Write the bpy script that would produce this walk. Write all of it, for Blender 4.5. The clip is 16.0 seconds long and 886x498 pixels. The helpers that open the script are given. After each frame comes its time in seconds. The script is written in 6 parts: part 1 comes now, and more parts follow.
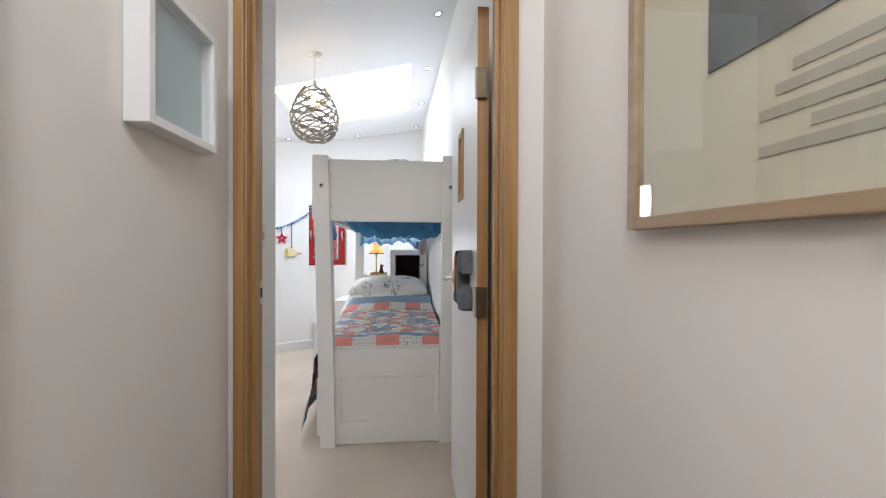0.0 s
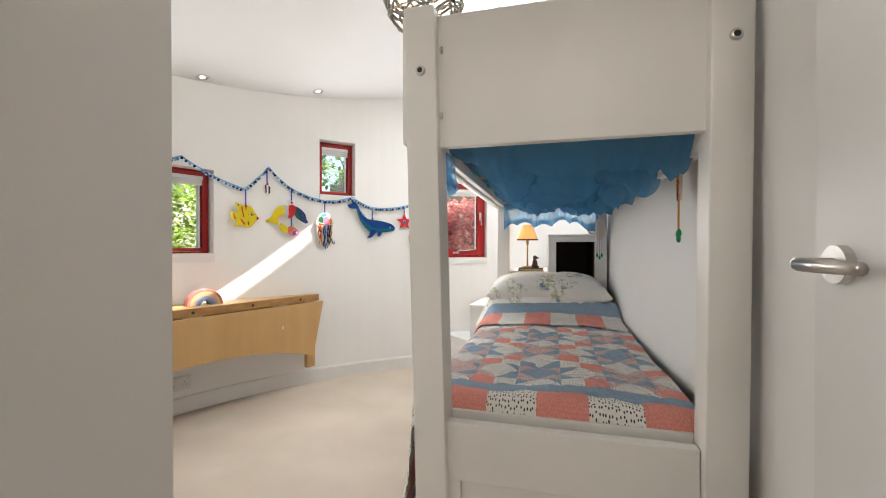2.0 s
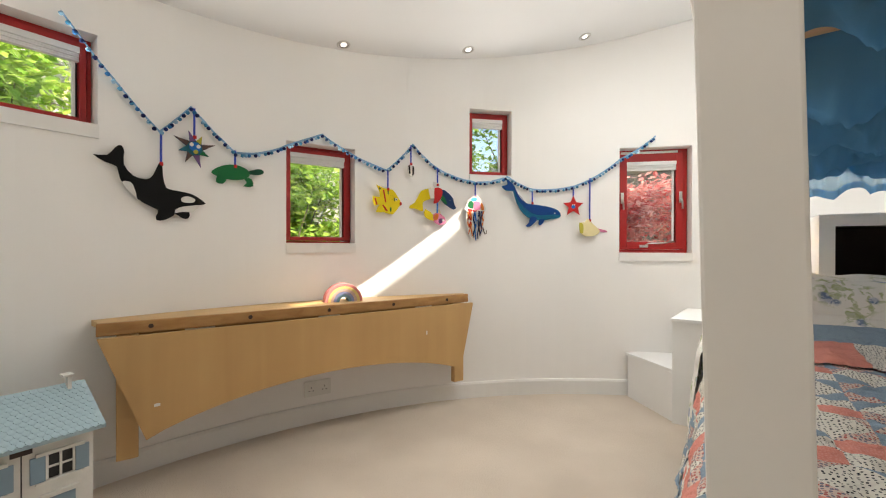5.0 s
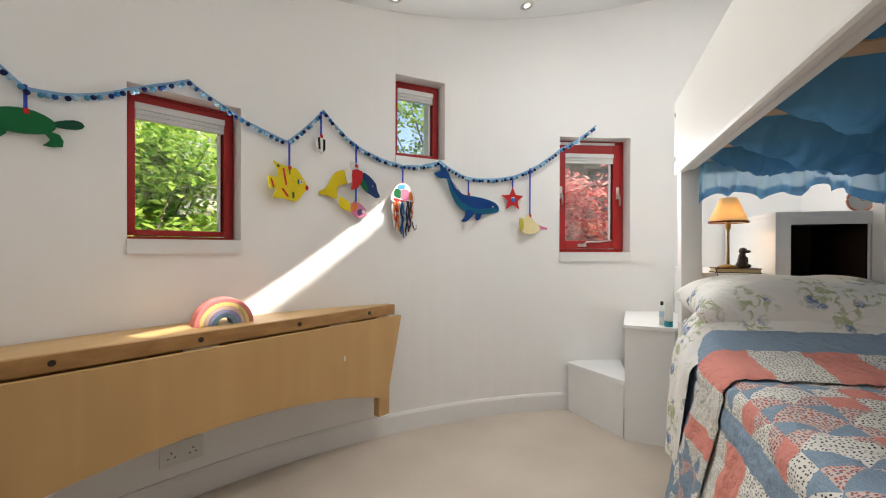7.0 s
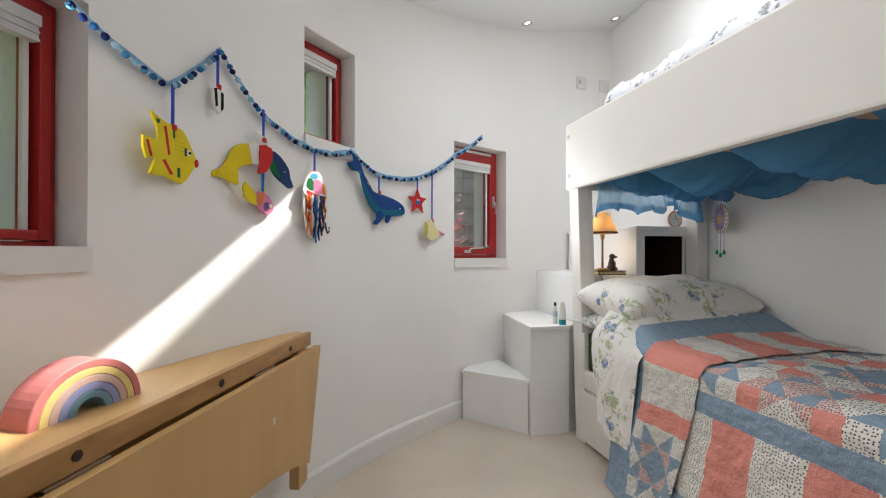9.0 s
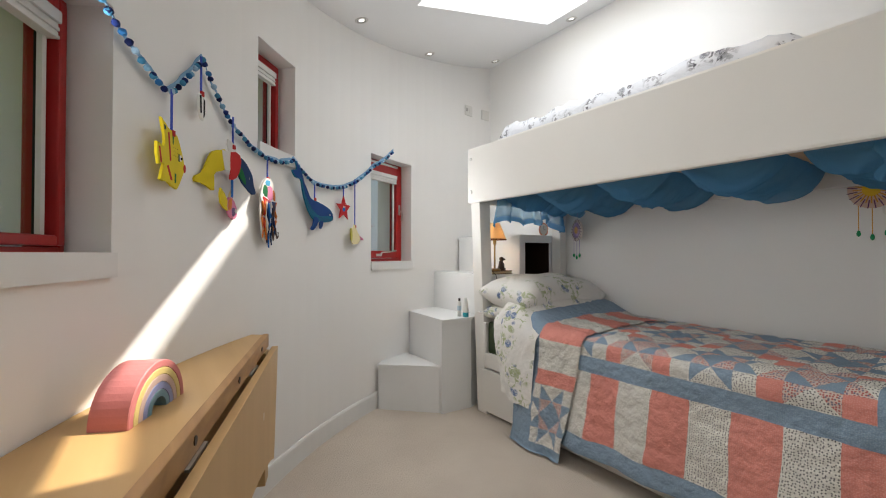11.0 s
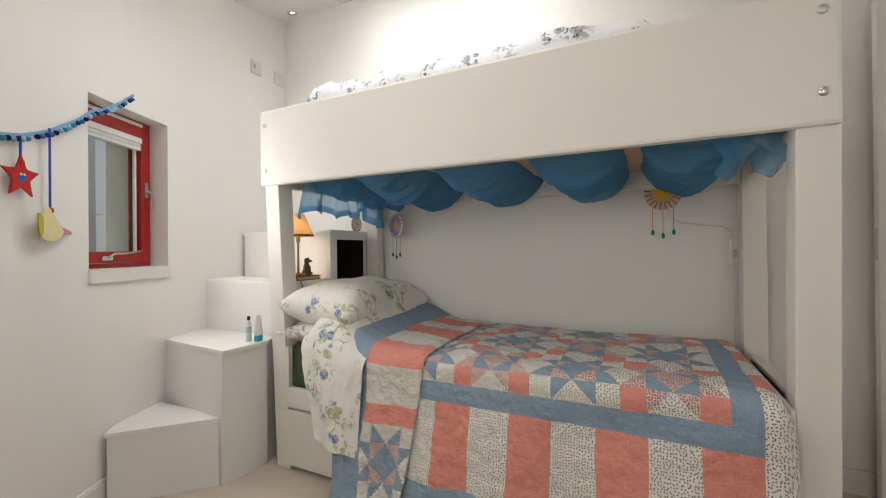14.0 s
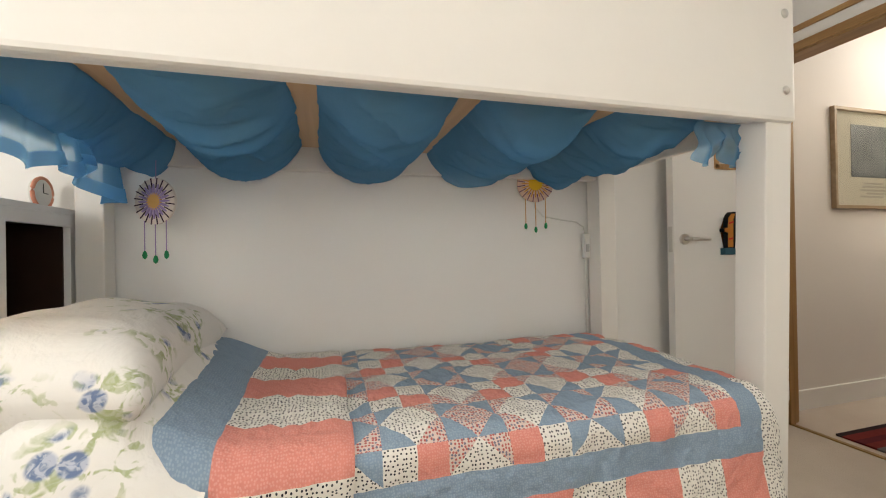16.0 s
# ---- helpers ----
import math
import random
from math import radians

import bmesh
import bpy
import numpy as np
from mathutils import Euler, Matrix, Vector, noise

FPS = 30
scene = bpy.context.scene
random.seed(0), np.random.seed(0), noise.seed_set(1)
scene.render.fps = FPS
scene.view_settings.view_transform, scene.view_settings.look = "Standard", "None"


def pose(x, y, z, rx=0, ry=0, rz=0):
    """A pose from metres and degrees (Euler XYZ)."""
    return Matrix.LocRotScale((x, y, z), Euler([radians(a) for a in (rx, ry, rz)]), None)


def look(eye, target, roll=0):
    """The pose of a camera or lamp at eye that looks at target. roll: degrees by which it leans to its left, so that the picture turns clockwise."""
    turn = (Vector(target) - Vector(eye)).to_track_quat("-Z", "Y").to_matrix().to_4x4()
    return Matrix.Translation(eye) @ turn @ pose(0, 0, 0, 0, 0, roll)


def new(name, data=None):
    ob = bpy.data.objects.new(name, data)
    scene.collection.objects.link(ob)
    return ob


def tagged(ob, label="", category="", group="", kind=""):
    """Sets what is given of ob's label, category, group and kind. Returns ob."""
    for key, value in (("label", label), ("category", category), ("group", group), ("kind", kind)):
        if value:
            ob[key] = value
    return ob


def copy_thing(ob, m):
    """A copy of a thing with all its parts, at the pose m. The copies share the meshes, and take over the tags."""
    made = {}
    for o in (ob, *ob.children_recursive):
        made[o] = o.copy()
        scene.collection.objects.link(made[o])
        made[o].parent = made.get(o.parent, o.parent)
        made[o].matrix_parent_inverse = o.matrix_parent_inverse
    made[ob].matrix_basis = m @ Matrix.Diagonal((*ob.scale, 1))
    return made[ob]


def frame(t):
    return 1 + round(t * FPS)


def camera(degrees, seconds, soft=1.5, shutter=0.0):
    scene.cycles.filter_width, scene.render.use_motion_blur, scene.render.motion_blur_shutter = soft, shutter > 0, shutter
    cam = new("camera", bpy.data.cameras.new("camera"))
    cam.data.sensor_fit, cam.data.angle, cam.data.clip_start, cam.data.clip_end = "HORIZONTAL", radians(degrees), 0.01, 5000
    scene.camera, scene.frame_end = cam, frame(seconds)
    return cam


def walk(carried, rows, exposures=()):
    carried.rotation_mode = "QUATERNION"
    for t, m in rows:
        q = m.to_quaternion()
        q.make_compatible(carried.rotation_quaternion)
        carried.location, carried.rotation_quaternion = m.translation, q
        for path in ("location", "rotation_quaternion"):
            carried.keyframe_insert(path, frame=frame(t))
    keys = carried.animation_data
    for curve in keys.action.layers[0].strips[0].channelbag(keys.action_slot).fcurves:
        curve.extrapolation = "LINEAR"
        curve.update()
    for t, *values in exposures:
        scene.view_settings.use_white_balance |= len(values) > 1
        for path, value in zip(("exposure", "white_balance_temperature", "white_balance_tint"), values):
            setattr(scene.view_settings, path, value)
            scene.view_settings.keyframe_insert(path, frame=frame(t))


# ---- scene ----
cam = camera(94.4, 16.0, soft=1.1)
PATH = [
    (0, (0.342, 0.189, 1.171), (0.525, 2.181, 1.158), 0.2),
    (0.5, (0.332, 0.611, 1.099), (0.328, 2.611, 1.087), 0.3),
    (1, (0.306, 0.995, 1.079), (0.122, 2.986, 1.065), 0.2),
    (1.5, (0.251, 1.305, 1.062), (-0.097, 3.275, 1.048), 0.1),
    (2, (0.206, 1.537, 1.041), (-0.307, 3.471, 1.029), 0.0),
    (2.5, (0.171, 1.712, 1.011), (-0.494, 3.598, 1.004), 0.1),
    (3, (0.109, 1.84, 0.994), (-0.702, 3.668, 0.99), 0.1),
    (3.5, (0.041, 1.935, 0.986), (-0.9, 3.7, 0.982), 0.1),
    (4, (-0.021, 1.987, 0.978), (-1.068, 3.691, 0.975), 0.1),
    (5.25, (-0.178, 2.137, 0.974), (-1.334, 3.769, 0.966), 0.15),
    (6.5, (-0.399, 2.349, 0.982), (-1.301, 4.134, 0.968), 0.2),
    (7, (-0.564, 2.445, 0.972), (-1.252, 4.323, 0.962), 0.2),
    (7.5, (-0.768, 2.536, 0.979), (-1.185, 4.492, 0.968), 0.2),
    (8, (-0.978, 2.594, 0.981), (-1.11, 4.59, 0.982), 0.2),
    (8.5, (-1.19, 2.64, 0.984), (-1.013, 4.633, 0.983), 0.2),
    (9, (-1.384, 2.676, 0.989), (-0.914, 4.62, 0.998), 0.1),
    (10.25, (-1.743, 2.632, 0.993), (-0.767, 4.378, 1.012), 0.05),
    (11.5, (-1.889, 2.58, 0.999), (-0.668, 4.164, 1.024), -0.0),
    (12, (-1.894, 2.624, 1.005), (-0.581, 4.132, 1.029), -0.1),
    (12.5, (-1.846, 2.7, 1.012), (-0.429, 4.11, 1.032), -0.2),
    (13, (-1.774, 2.803, 1.018), (-0.239, 4.084, 1.035), -0.3),
    (13.5, (-1.676, 2.93, 1.012), (-0.011, 4.038, 1.026), -0.4),
    (14, (-1.576, 3.062, 1.007), (0.218, 3.946, 1.014), -0.5),
    (14.5, (-1.469, 3.229, 0.997), (0.438, 3.831, 0.994), -0.7),
    (15, (-1.319, 3.438, 0.99), (0.665, 3.691, 0.987), -0.7),
    (15.5, (-1.159, 3.678, 0.987), (0.835, 3.527, 0.985), -0.8),
    (16, (-1.019, 3.874, 0.982), (0.904, 3.322, 0.99), -1.0),
]
EXPOSURES = [
    (0, 1.52, 5950, 10), (1.5, 1.55, 6500, 10), (2.5, 1.40, 6850, 10), (4, 1.38, 7150, 10), (7, 1.05, 6700, 10), (9, 0.85, 6450, 10),
    (11.5, 0.66, 6650, 10), (13, 0.76, 6700, 10), (14.5, 0.91, 7150, 10), (16, 1.32, 7250, 10)]
walk(cam, [(t, look(eye, target, roll)) for t, eye, target, roll in PATH], EXPOSURES)

# ---- light ----
SUN_DIR = Vector((-0.759, -0.075, -1.0)).normalized()      # the way the sunlight travels
world = bpy.data.worlds.new("sky")
scene.world = world
world.use_nodes = True
wt = world.node_tree
sky = wt.nodes.new("ShaderNodeTexSky")
sky.sky_type, sky.sun_disc = "NISHITA", False
sky.sun_elevation = math.asin(-SUN_DIR.z)
sky.sun_rotation = math.atan2(-SUN_DIR.x, -SUN_DIR.y)
sky.air_density, sky.dust_density = 1.0, 2.0
wt.links.new(sky.outputs[0], wt.nodes["Background"].inputs["Color"])
wt.nodes["Background"].inputs["Strength"].default_value = 0.15


def lamp(name, kind, m, energy, colour, **more):
    data = bpy.data.lights.new(name, kind)
    data.energy, data.color = energy, colour
    if kind == "AREA":
        data.shape, data.size, data.size_y = "RECTANGLE", more["w"], more["h"]
    if kind == "SUN":
        data.angle = more["angle"]
    if kind == "POINT":
        data.shadow_soft_size = more["r"]
    ob = new(name, data)
    ob.matrix_world = m
    return ob


lamp("sun", "SUN", look((6, 3, 9), Vector((6, 3, 9)) + SUN_DIR), 5.0, (1.0, 0.95, 0.86), angle=radians(0.53))
# sky light through the bedroom rooflight
lamp("rooflight_sky", "AREA", look((-0.15, 4.0, 3.07), (-0.19, 4.0, 2.07)), 11.8, (0.93, 0.97, 1.0), w=1.02, h=1.02)
# added fill lamp for the hall, whose own source is unknown
lamp("hall_fill", "AREA", look((0.27, -0.35, 2.38), (0.24, 2.2, 0.5)), 5.2, (1.0, 0.95, 0.88), w=0.5, h=0.5)
WINDOW_SKY = 11.5        # watts a square metre of window


# ---- materials ----
def mat(name, colour=(0.8, 0.8, 0.8), rough=0.6, metal=0.0, var=0.06, scale=4.0, grain=120.0, bump=0.03, alt=None, coords="Object", spec=0.5):
    """Paint, cloth, metal: two scales of tone variation and a fine relief."""
    m = bpy.data.materials.new(name)
    m.use_nodes = True
    nt = m.node_tree
    b = nt.nodes["Principled BSDF"]
    tc = nt.nodes.new("ShaderNodeTexCoord")
    n1, n2 = nt.nodes.new("ShaderNodeTexNoise"), nt.nodes.new("ShaderNodeTexNoise")
    n1.inputs["Scale"].default_value, n1.inputs["Detail"].default_value = scale, 4
    n2.inputs["Scale"].default_value, n2.inputs["Detail"].default_value = grain, 3
    mix = nt.nodes.new("ShaderNodeMix")
    mix.data_type = "RGBA"
    c2 = alt if alt else tuple(c * (1 - var) for c in colour)
    mix.inputs["A"].default_value, mix.inputs["B"].default_value = (*colour, 1), (*c2, 1)
    add = nt.nodes.new("ShaderNodeMath")
    add.operation = "MULTIPLY_ADD"
    add.inputs[1].default_value, add.inputs[2].default_value = 0.35, 0.0
    ramp = nt.nodes.new("ShaderNodeMapRange")
    ramp.inputs["From Min"].default_value, ramp.inputs["From Max"].default_value = 0.3, 0.7
    s = nt.nodes.new("ShaderNodeMath")
    s.operation = "ADD"
    nt.links.new(tc.outputs[coords], n1.inputs["Vector"])
    nt.links.new(tc.outputs[coords], n2.inputs["Vector"])
    nt.links.new(n1.outputs["Fac"], ramp.inputs["Value"])
    nt.links.new(n2.outputs["Fac"], add.inputs[0])
    nt.links.new(ramp.outputs["Result"], s.inputs[0])
    nt.links.new(add.outputs[0], s.inputs[1])
    half = nt.nodes.new("ShaderNodeMath")
    half.operation = "MULTIPLY"
    half.inputs[1].default_value = 0.75
    half.use_clamp = True
    nt.links.new(s.outputs[0], half.inputs[0])
    nt.links.new(half.outputs[0], mix.inputs["Factor"])
    nt.links.new(mix.outputs["Result"], b.inputs["Base Color"])
    b.inputs["Roughness"].default_value, b.inputs["Metallic"].default_value = rough, metal
    b.inputs["Specular IOR Level"].default_value = spec
    if bump:
        bp = nt.nodes.new("ShaderNodeBump")
        bp.inputs["Strength"].default_value, bp.inputs["Distance"].default_value = min(1.0, bump * 8), bump * 0.05
        nt.links.new(n2.outputs["Fac"], bp.inputs["Height"])
        nt.links.new(bp.outputs[0], b.inputs["Normal"])
    return m


def wood(name, light, dark, axis="Z", scale=1.0, rough=0.45):
    """Timber with long grain along one axis."""
    m = bpy.data.materials.new(name)
    m.use_nodes = True
    nt = m.node_tree
    b = nt.nodes["Principled BSDF"]
    tc, mp = nt.nodes.new("ShaderNodeTexCoord"), nt.nodes.new("ShaderNodeMapping")
    k = [28 * scale, 28 * scale, 28 * scale]
    k["XYZ".index(axis)] = 1.3 * scale
    mp.inputs["Scale"].default_value = k
    n1, n2 = nt.nodes.new("ShaderNodeTexNoise"), nt.nodes.new("ShaderNodeTexNoise")
    n1.inputs["Scale"].default_value, n1.inputs["Detail"].default_value, n1.inputs["Distortion"].default_value = 1.0, 8, 0.6
    n2.inputs["Scale"].default_value = 5.0
    r = nt.nodes.new("ShaderNodeValToRGB")
    r.color_ramp.elements[0].position, r.color_ramp.elements[0].color = 0.3, (*dark, 1)
    r.color_ramp.elements[1].position, r.color_ramp.elements[1].color = 0.68, (*light, 1)
    mx = nt.nodes.new("ShaderNodeMix")
    mx.data_type, mx.blend_type = "RGBA", "MULTIPLY"
    mx.inputs["Factor"].default_value = 0.3
    r2 = nt.nodes.new("ShaderNodeValToRGB")
    r2.color_ramp.elements[0].color, r2.color_ramp.elements[1].color = (0.6, 0.55, 0.5, 1), (1, 1, 1, 1)
    bp = nt.nodes.new("ShaderNodeBump")
    bp.inputs["Strength"].default_value, bp.inputs["Distance"].default_value = 0.15, 0.002
    nt.links.new(tc.outputs["Object"], mp.inputs["Vector"])
    nt.links.new(mp.outputs[0], n1.inputs["Vector"])
    nt.links.new(tc.outputs["Object"], n2.inputs["Vector"])
    nt.links.new(n1.outputs["Fac"], r.inputs["Fac"])
    nt.links.new(n2.outputs["Fac"], r2.inputs["Fac"])
    nt.links.new(r.outputs["Color"], mx.inputs["A"])
    nt.links.new(r2.outputs["Color"], mx.inputs["B"])
    nt.links.new(mx.outputs["Result"], b.inputs["Base Color"])
    nt.links.new(n1.outputs["Fac"], bp.inputs["Height"])
    nt.links.new(bp.outputs[0], b.inputs["Normal"])
    b.inputs["Roughness"].default_value = rough
    return m


def spotted(name, ground, dots, size=0.012, cover=0.3, rough=0.9, soft=0.05, second=None):
    """Printed cotton: small scattered motifs on a ground colour, with a woven, puckered relief."""
    m = bpy.data.materials.new(name)
    m.use_nodes = True
    nt = m.node_tree
    b = nt.nodes["Principled BSDF"]
    tc = nt.nodes.new("ShaderNodeTexCoord")
    v = nt.nodes.new("ShaderNodeTexVoronoi")
    v.voronoi_dimensions = "2D"
    v.inputs["Scale"].default_value, v.inputs["Randomness"].default_value = 1.0 / size, 0.6
    r = nt.nodes.new("ShaderNodeValToRGB")
    e = r.color_ramp.elements
    e[0].position, e[0].color = cover, (*dots, 1)
    e[1].position, e[1].color = cover + soft, (*ground, 1)
    n = nt.nodes.new("ShaderNodeTexNoise")
    n.inputs["Scale"].default_value, n.inputs["Detail"].default_value, n.inputs["Distortion"].default_value = 42, 5, 0.15
    mx = nt.nodes.new("ShaderNodeMix")
    mx.data_type, mx.blend_type = "RGBA", "MULTIPLY"
    mx.inputs["Factor"].default_value = 0.18
    r2 = nt.nodes.new("ShaderNodeValToRGB")
    r2.color_ramp.elements[0].position, r2.color_ramp.elements[0].color = 0.3, (0.72, 0.72, 0.74, 1)
    r2.color_ramp.elements[1].position, r2.color_ramp.elements[1].color = 0.65, (1, 1, 1, 1)
    bp = nt.nodes.new("ShaderNodeBump")
    bp.inputs["Strength"].default_value, bp.inputs["Distance"].default_value = 0.9, 0.012
    nt.links.new(tc.outputs["UV"], v.inputs["Vector"])
    nt.links.new(tc.outputs["Object"], n.inputs["Vector"])
    nt.links.new(v.outputs["Distance"], r.inputs["Fac"])
    nt.links.new(n.outputs["Fac"], r2.inputs["Fac"])
    nt.links.new(r.outputs["Color"], mx.inputs["A"])
    if second:
        mv = nt.nodes.new("ShaderNodeMix")
        mv.data_type = "RGBA"
        mv.inputs["B"].default_value = (*second, 1)
        lt = nt.nodes.new("ShaderNodeMath")
        lt.operation = "GREATER_THAN"
        lt.inputs[1].default_value = 0.55
        ml = nt.nodes.new("ShaderNodeMath")
        ml.operation = "MULTIPLY"
        near = nt.nodes.new("ShaderNodeMath")
        near.operation = "LESS_THAN"
        near.inputs[1].default_value = cover
        sep = nt.nodes.new("ShaderNodeSeparateColor")
        nt.links.new(v.outputs["Color"], sep.inputs[0])
        nt.links.new(sep.outputs[0], lt.inputs[0])
        nt.links.new(v.outputs["Distance"], near.inputs[0])
        nt.links.new(lt.outputs[0], ml.inputs[0])
        nt.links.new(near.outputs[0], ml.inputs[1])
        nt.links.new(r.outputs["Color"], mv.inputs["A"])
        nt.links.new(ml.outputs[0], mv.inputs["Factor"])
        nt.links.new(mv.outputs["Result"], mx.inputs["A"])
    nt.links.new(r2.outputs["Color"], mx.inputs["B"])
    nt.links.new(mx.outputs["Result"], b.inputs["Base Color"])
    nt.links.new(n.outputs["Fac"], bp.inputs["Height"])
    nt.links.new(bp.outputs[0], b.inputs["Normal"])
    b.inputs["Roughness"].default_value = rough
    b.inputs["Specular IOR Level"].default_value = 0.15
    return m


def floral(name, ground, flowers, leaves, size=0.11, amount=0.5):
    """Cotton with sprigs: round flower heads of two tones in clusters, with soft leaves scattered about them."""
    m = bpy.data.materials.new(name)
    m.use_nodes = True
    nt = m.node_tree
    b = nt.nodes["Principled BSDF"]
    tc = nt.nodes.new("ShaderNodeTexCoord")

    def noisy(scale, detail=2.0, distortion=0.0):
        n = nt.nodes.new("ShaderNodeTexNoise")
        n.inputs["Scale"].default_value, n.inputs["Detail"].default_value, n.inputs["Distortion"].default_value = scale, detail, distortion
        nt.links.new(tc.outputs["Object"], n.inputs["Vector"])
        return n

    def gate(socket, lo, hi):
        g = nt.nodes.new("ShaderNodeMapRange")
        g.interpolation_type = "SMOOTHSTEP"
        g.inputs["From Min"].default_value, g.inputs["From Max"].default_value = lo, hi
        nt.links.new(socket, g.inputs["Value"])
        return g.outputs[0]

    def times(p, q):
        k = nt.nodes.new("ShaderNodeMath")
        k.operation = "MULTIPLY"
        nt.links.new(p, k.inputs[0])
        nt.links.new(q, k.inputs[1])
        return k.outputs[0]

    def blend(p, q, f):
        k = nt.nodes.new("ShaderNodeMix")
        k.data_type = "RGBA"
        for v, slot in ((p, "A"), (q, "B")):
            if isinstance(v, tuple):
                k.inputs[slot].default_value = (*v, 1)
            else:
                nt.links.new(v, k.inputs[slot])
        nt.links.new(f, k.inputs["Factor"])
        return k.outputs["Result"]

    big, petal, leafn, cloth = noisy(0.75 / size, 1), noisy(5.5 / size, 3, 1.5), noisy(3.4 / size, 2, 1.0), noisy(7.0, 5, 0.7)
    vor = nt.nodes.new("ShaderNodeTexVoronoi")
    vor.inputs["Scale"].default_value, vor.inputs["Randomness"].default_value = 1.9 / size, 0.9
    nt.links.new(tc.outputs["Object"], vor.inputs["Vector"])
    where = gate(big.outputs["Fac"], 0.98 - amount, 1.06 - amount)
    around = gate(big.outputs["Fac"], 0.93 - amount, 1.04 - amount)
    head = times(where, gate(vor.outputs["Distance"], 0.43, 0.30))
    leaf = times(around, gate(leafn.outputs["Fac"], 0.50, 0.60))
    pale = tuple(0.45 * g + 0.55 * f for g, f in zip(ground, flowers))
    soft = tuple(0.30 * g + 0.70 * f for g, f in zip(ground, leaves))
    tone = blend(pale, tuple(0.75 * f for f in flowers), gate(petal.outputs["Fac"], 0.42, 0.58))
    green = blend(soft, leaves, gate(petal.outputs["Fac"], 0.40, 0.62))
    col = blend(blend(ground, green, leaf), tone, head)
    nt.links.new(col, b.inputs["Base Color"])
    bp = nt.nodes.new("ShaderNodeBump")
    bp.inputs["Strength"].default_value, bp.inputs["Distance"].default_value = 0.7, 0.03
    nt.links.new(cloth.outputs["Fac"], bp.inputs["Height"])
    nt.links.new(bp.outputs[0], b.inputs["Normal"])
    b.inputs["Roughness"].default_value = 0.9
    b.inputs["Specular IOR Level"].default_value = 0.15
    return m


def glow(name, colour, strength):
    m = bpy.data.materials.new(name)
    m.use_nodes = True
    b = m.node_tree.nodes["Principled BSDF"]
    b.inputs["Base Color"].default_value = (*colour, 1)
    b.inputs["Emission Color"].default_value = (*colour, 1)
    b.inputs["Emission Strength"].default_value = strength
    return m


def glass(name):
    m = bpy.data.materials.new(name)
    m.use_nodes = True
    nt = m.node_tree
    for n in list(nt.nodes):
        nt.nodes.remove(n)
    out, t, g, mx, fr = (nt.nodes.new("ShaderNode" + k) for k in ("OutputMaterial", "BsdfTransparent", "BsdfGlossy", "MixShader", "LayerWeight"))
    t.inputs[0].default_value = (0.96, 0.98, 0.97, 1)
    g.inputs["Roughness"].default_value = 0.02
    fr.inputs[0].default_value = 0.5
    pw, ad = nt.nodes.new("ShaderNodeMath"), nt.nodes.new("ShaderNodeMath")
    pw.operation, pw.inputs[1].default_value = "POWER", 5.0
    ad.operation, ad.inputs[1].default_value, ad.inputs[2].default_value = "MULTIPLY_ADD", 0.85, 0.05
    nt.links.new(fr.outputs["Facing"], pw.inputs[0])
    nt.links.new(pw.outputs[0], ad.inputs[0])
    nt.links.new(ad.outputs[0], mx.inputs[0])
    nt.links.new(t.outputs[0], mx.inputs[1])
    nt.links.new(g.outputs[0], mx.inputs[2])
    nt.links.new(mx.outputs[0], out.inputs[0])
    return m


def sheer(name, colour, see):
    """Thin gauze: part see-through, part cloth lit from both sides."""
    m = bpy.data.materials.new(name)
    m.use_nodes = True
    nt = m.node_tree
    for n in list(nt.nodes):
        nt.nodes.remove(n)
    out, t, d, tr, m1, m2, tc, nz, bp = (nt.nodes.new("ShaderNode" + k) for k in (
        "OutputMaterial", "BsdfTransparent", "BsdfDiffuse", "BsdfTranslucent", "MixShader", "MixShader", "TexCoord", "TexNoise", "Bump"))
    nz.inputs["Scale"].default_value, nz.inputs["Detail"].default_value = 9, 5
    bp.inputs["Strength"].default_value, bp.inputs["Distance"].default_value = 0.4, 0.02
    d.inputs["Color"].default_value = tr.inputs["Color"].default_value = (*colour, 1)
    t.inputs["Color"].default_value = (0.62, 0.8, 0.95, 1)
    m1.inputs[0].default_value, m2.inputs[0].default_value = 0.55, see
    nt.links.new(tc.outputs["Object"], nz.inputs["Vector"])
    nt.links.new(nz.outputs["Fac"], bp.inputs["Height"])
    nt.links.new(bp.outputs[0], d.inputs["Normal"])
    nt.links.new(d.outputs[0], m1.inputs[1])
    nt.links.new(tr.outputs[0], m1.inputs[2])
    nt.links.new(m1.outputs[0], m2.inputs[1])
    nt.links.new(t.outputs[0], m2.inputs[2])
    nt.links.new(m2.outputs[0], out.inputs[0])
    return m


def leafy(name, c1, c2, through_light=0.5):
    m = bpy.data.materials.new(name)
    m.use_nodes = True
    nt = m.node_tree
    for n in list(nt.nodes):
        nt.nodes.remove(n)
    out, d, tr, m1, geo, r = (nt.nodes.new("ShaderNode" + k) for k in (
        "OutputMaterial", "BsdfDiffuse", "BsdfTranslucent", "MixShader", "NewGeometry", "ValToRGB"))
    r.color_ramp.elements[0].color, r.color_ramp.elements[1].color = (*c1, 1), (*c2, 1)
    m1.inputs[0].default_value = through_light
    nt.links.new(geo.outputs["Random Per Island"], r.inputs[0])
    nt.links.new(r.outputs[0], d.inputs[0])
    nt.links.new(r.outputs[0], tr.inputs[0])
    nt.links.new(d.outputs[0], m1.inputs[1])
    nt.links.new(tr.outputs[0], m1.inputs[2])
    nt.links.new(m1.outputs[0], out.inputs[0])
    return m


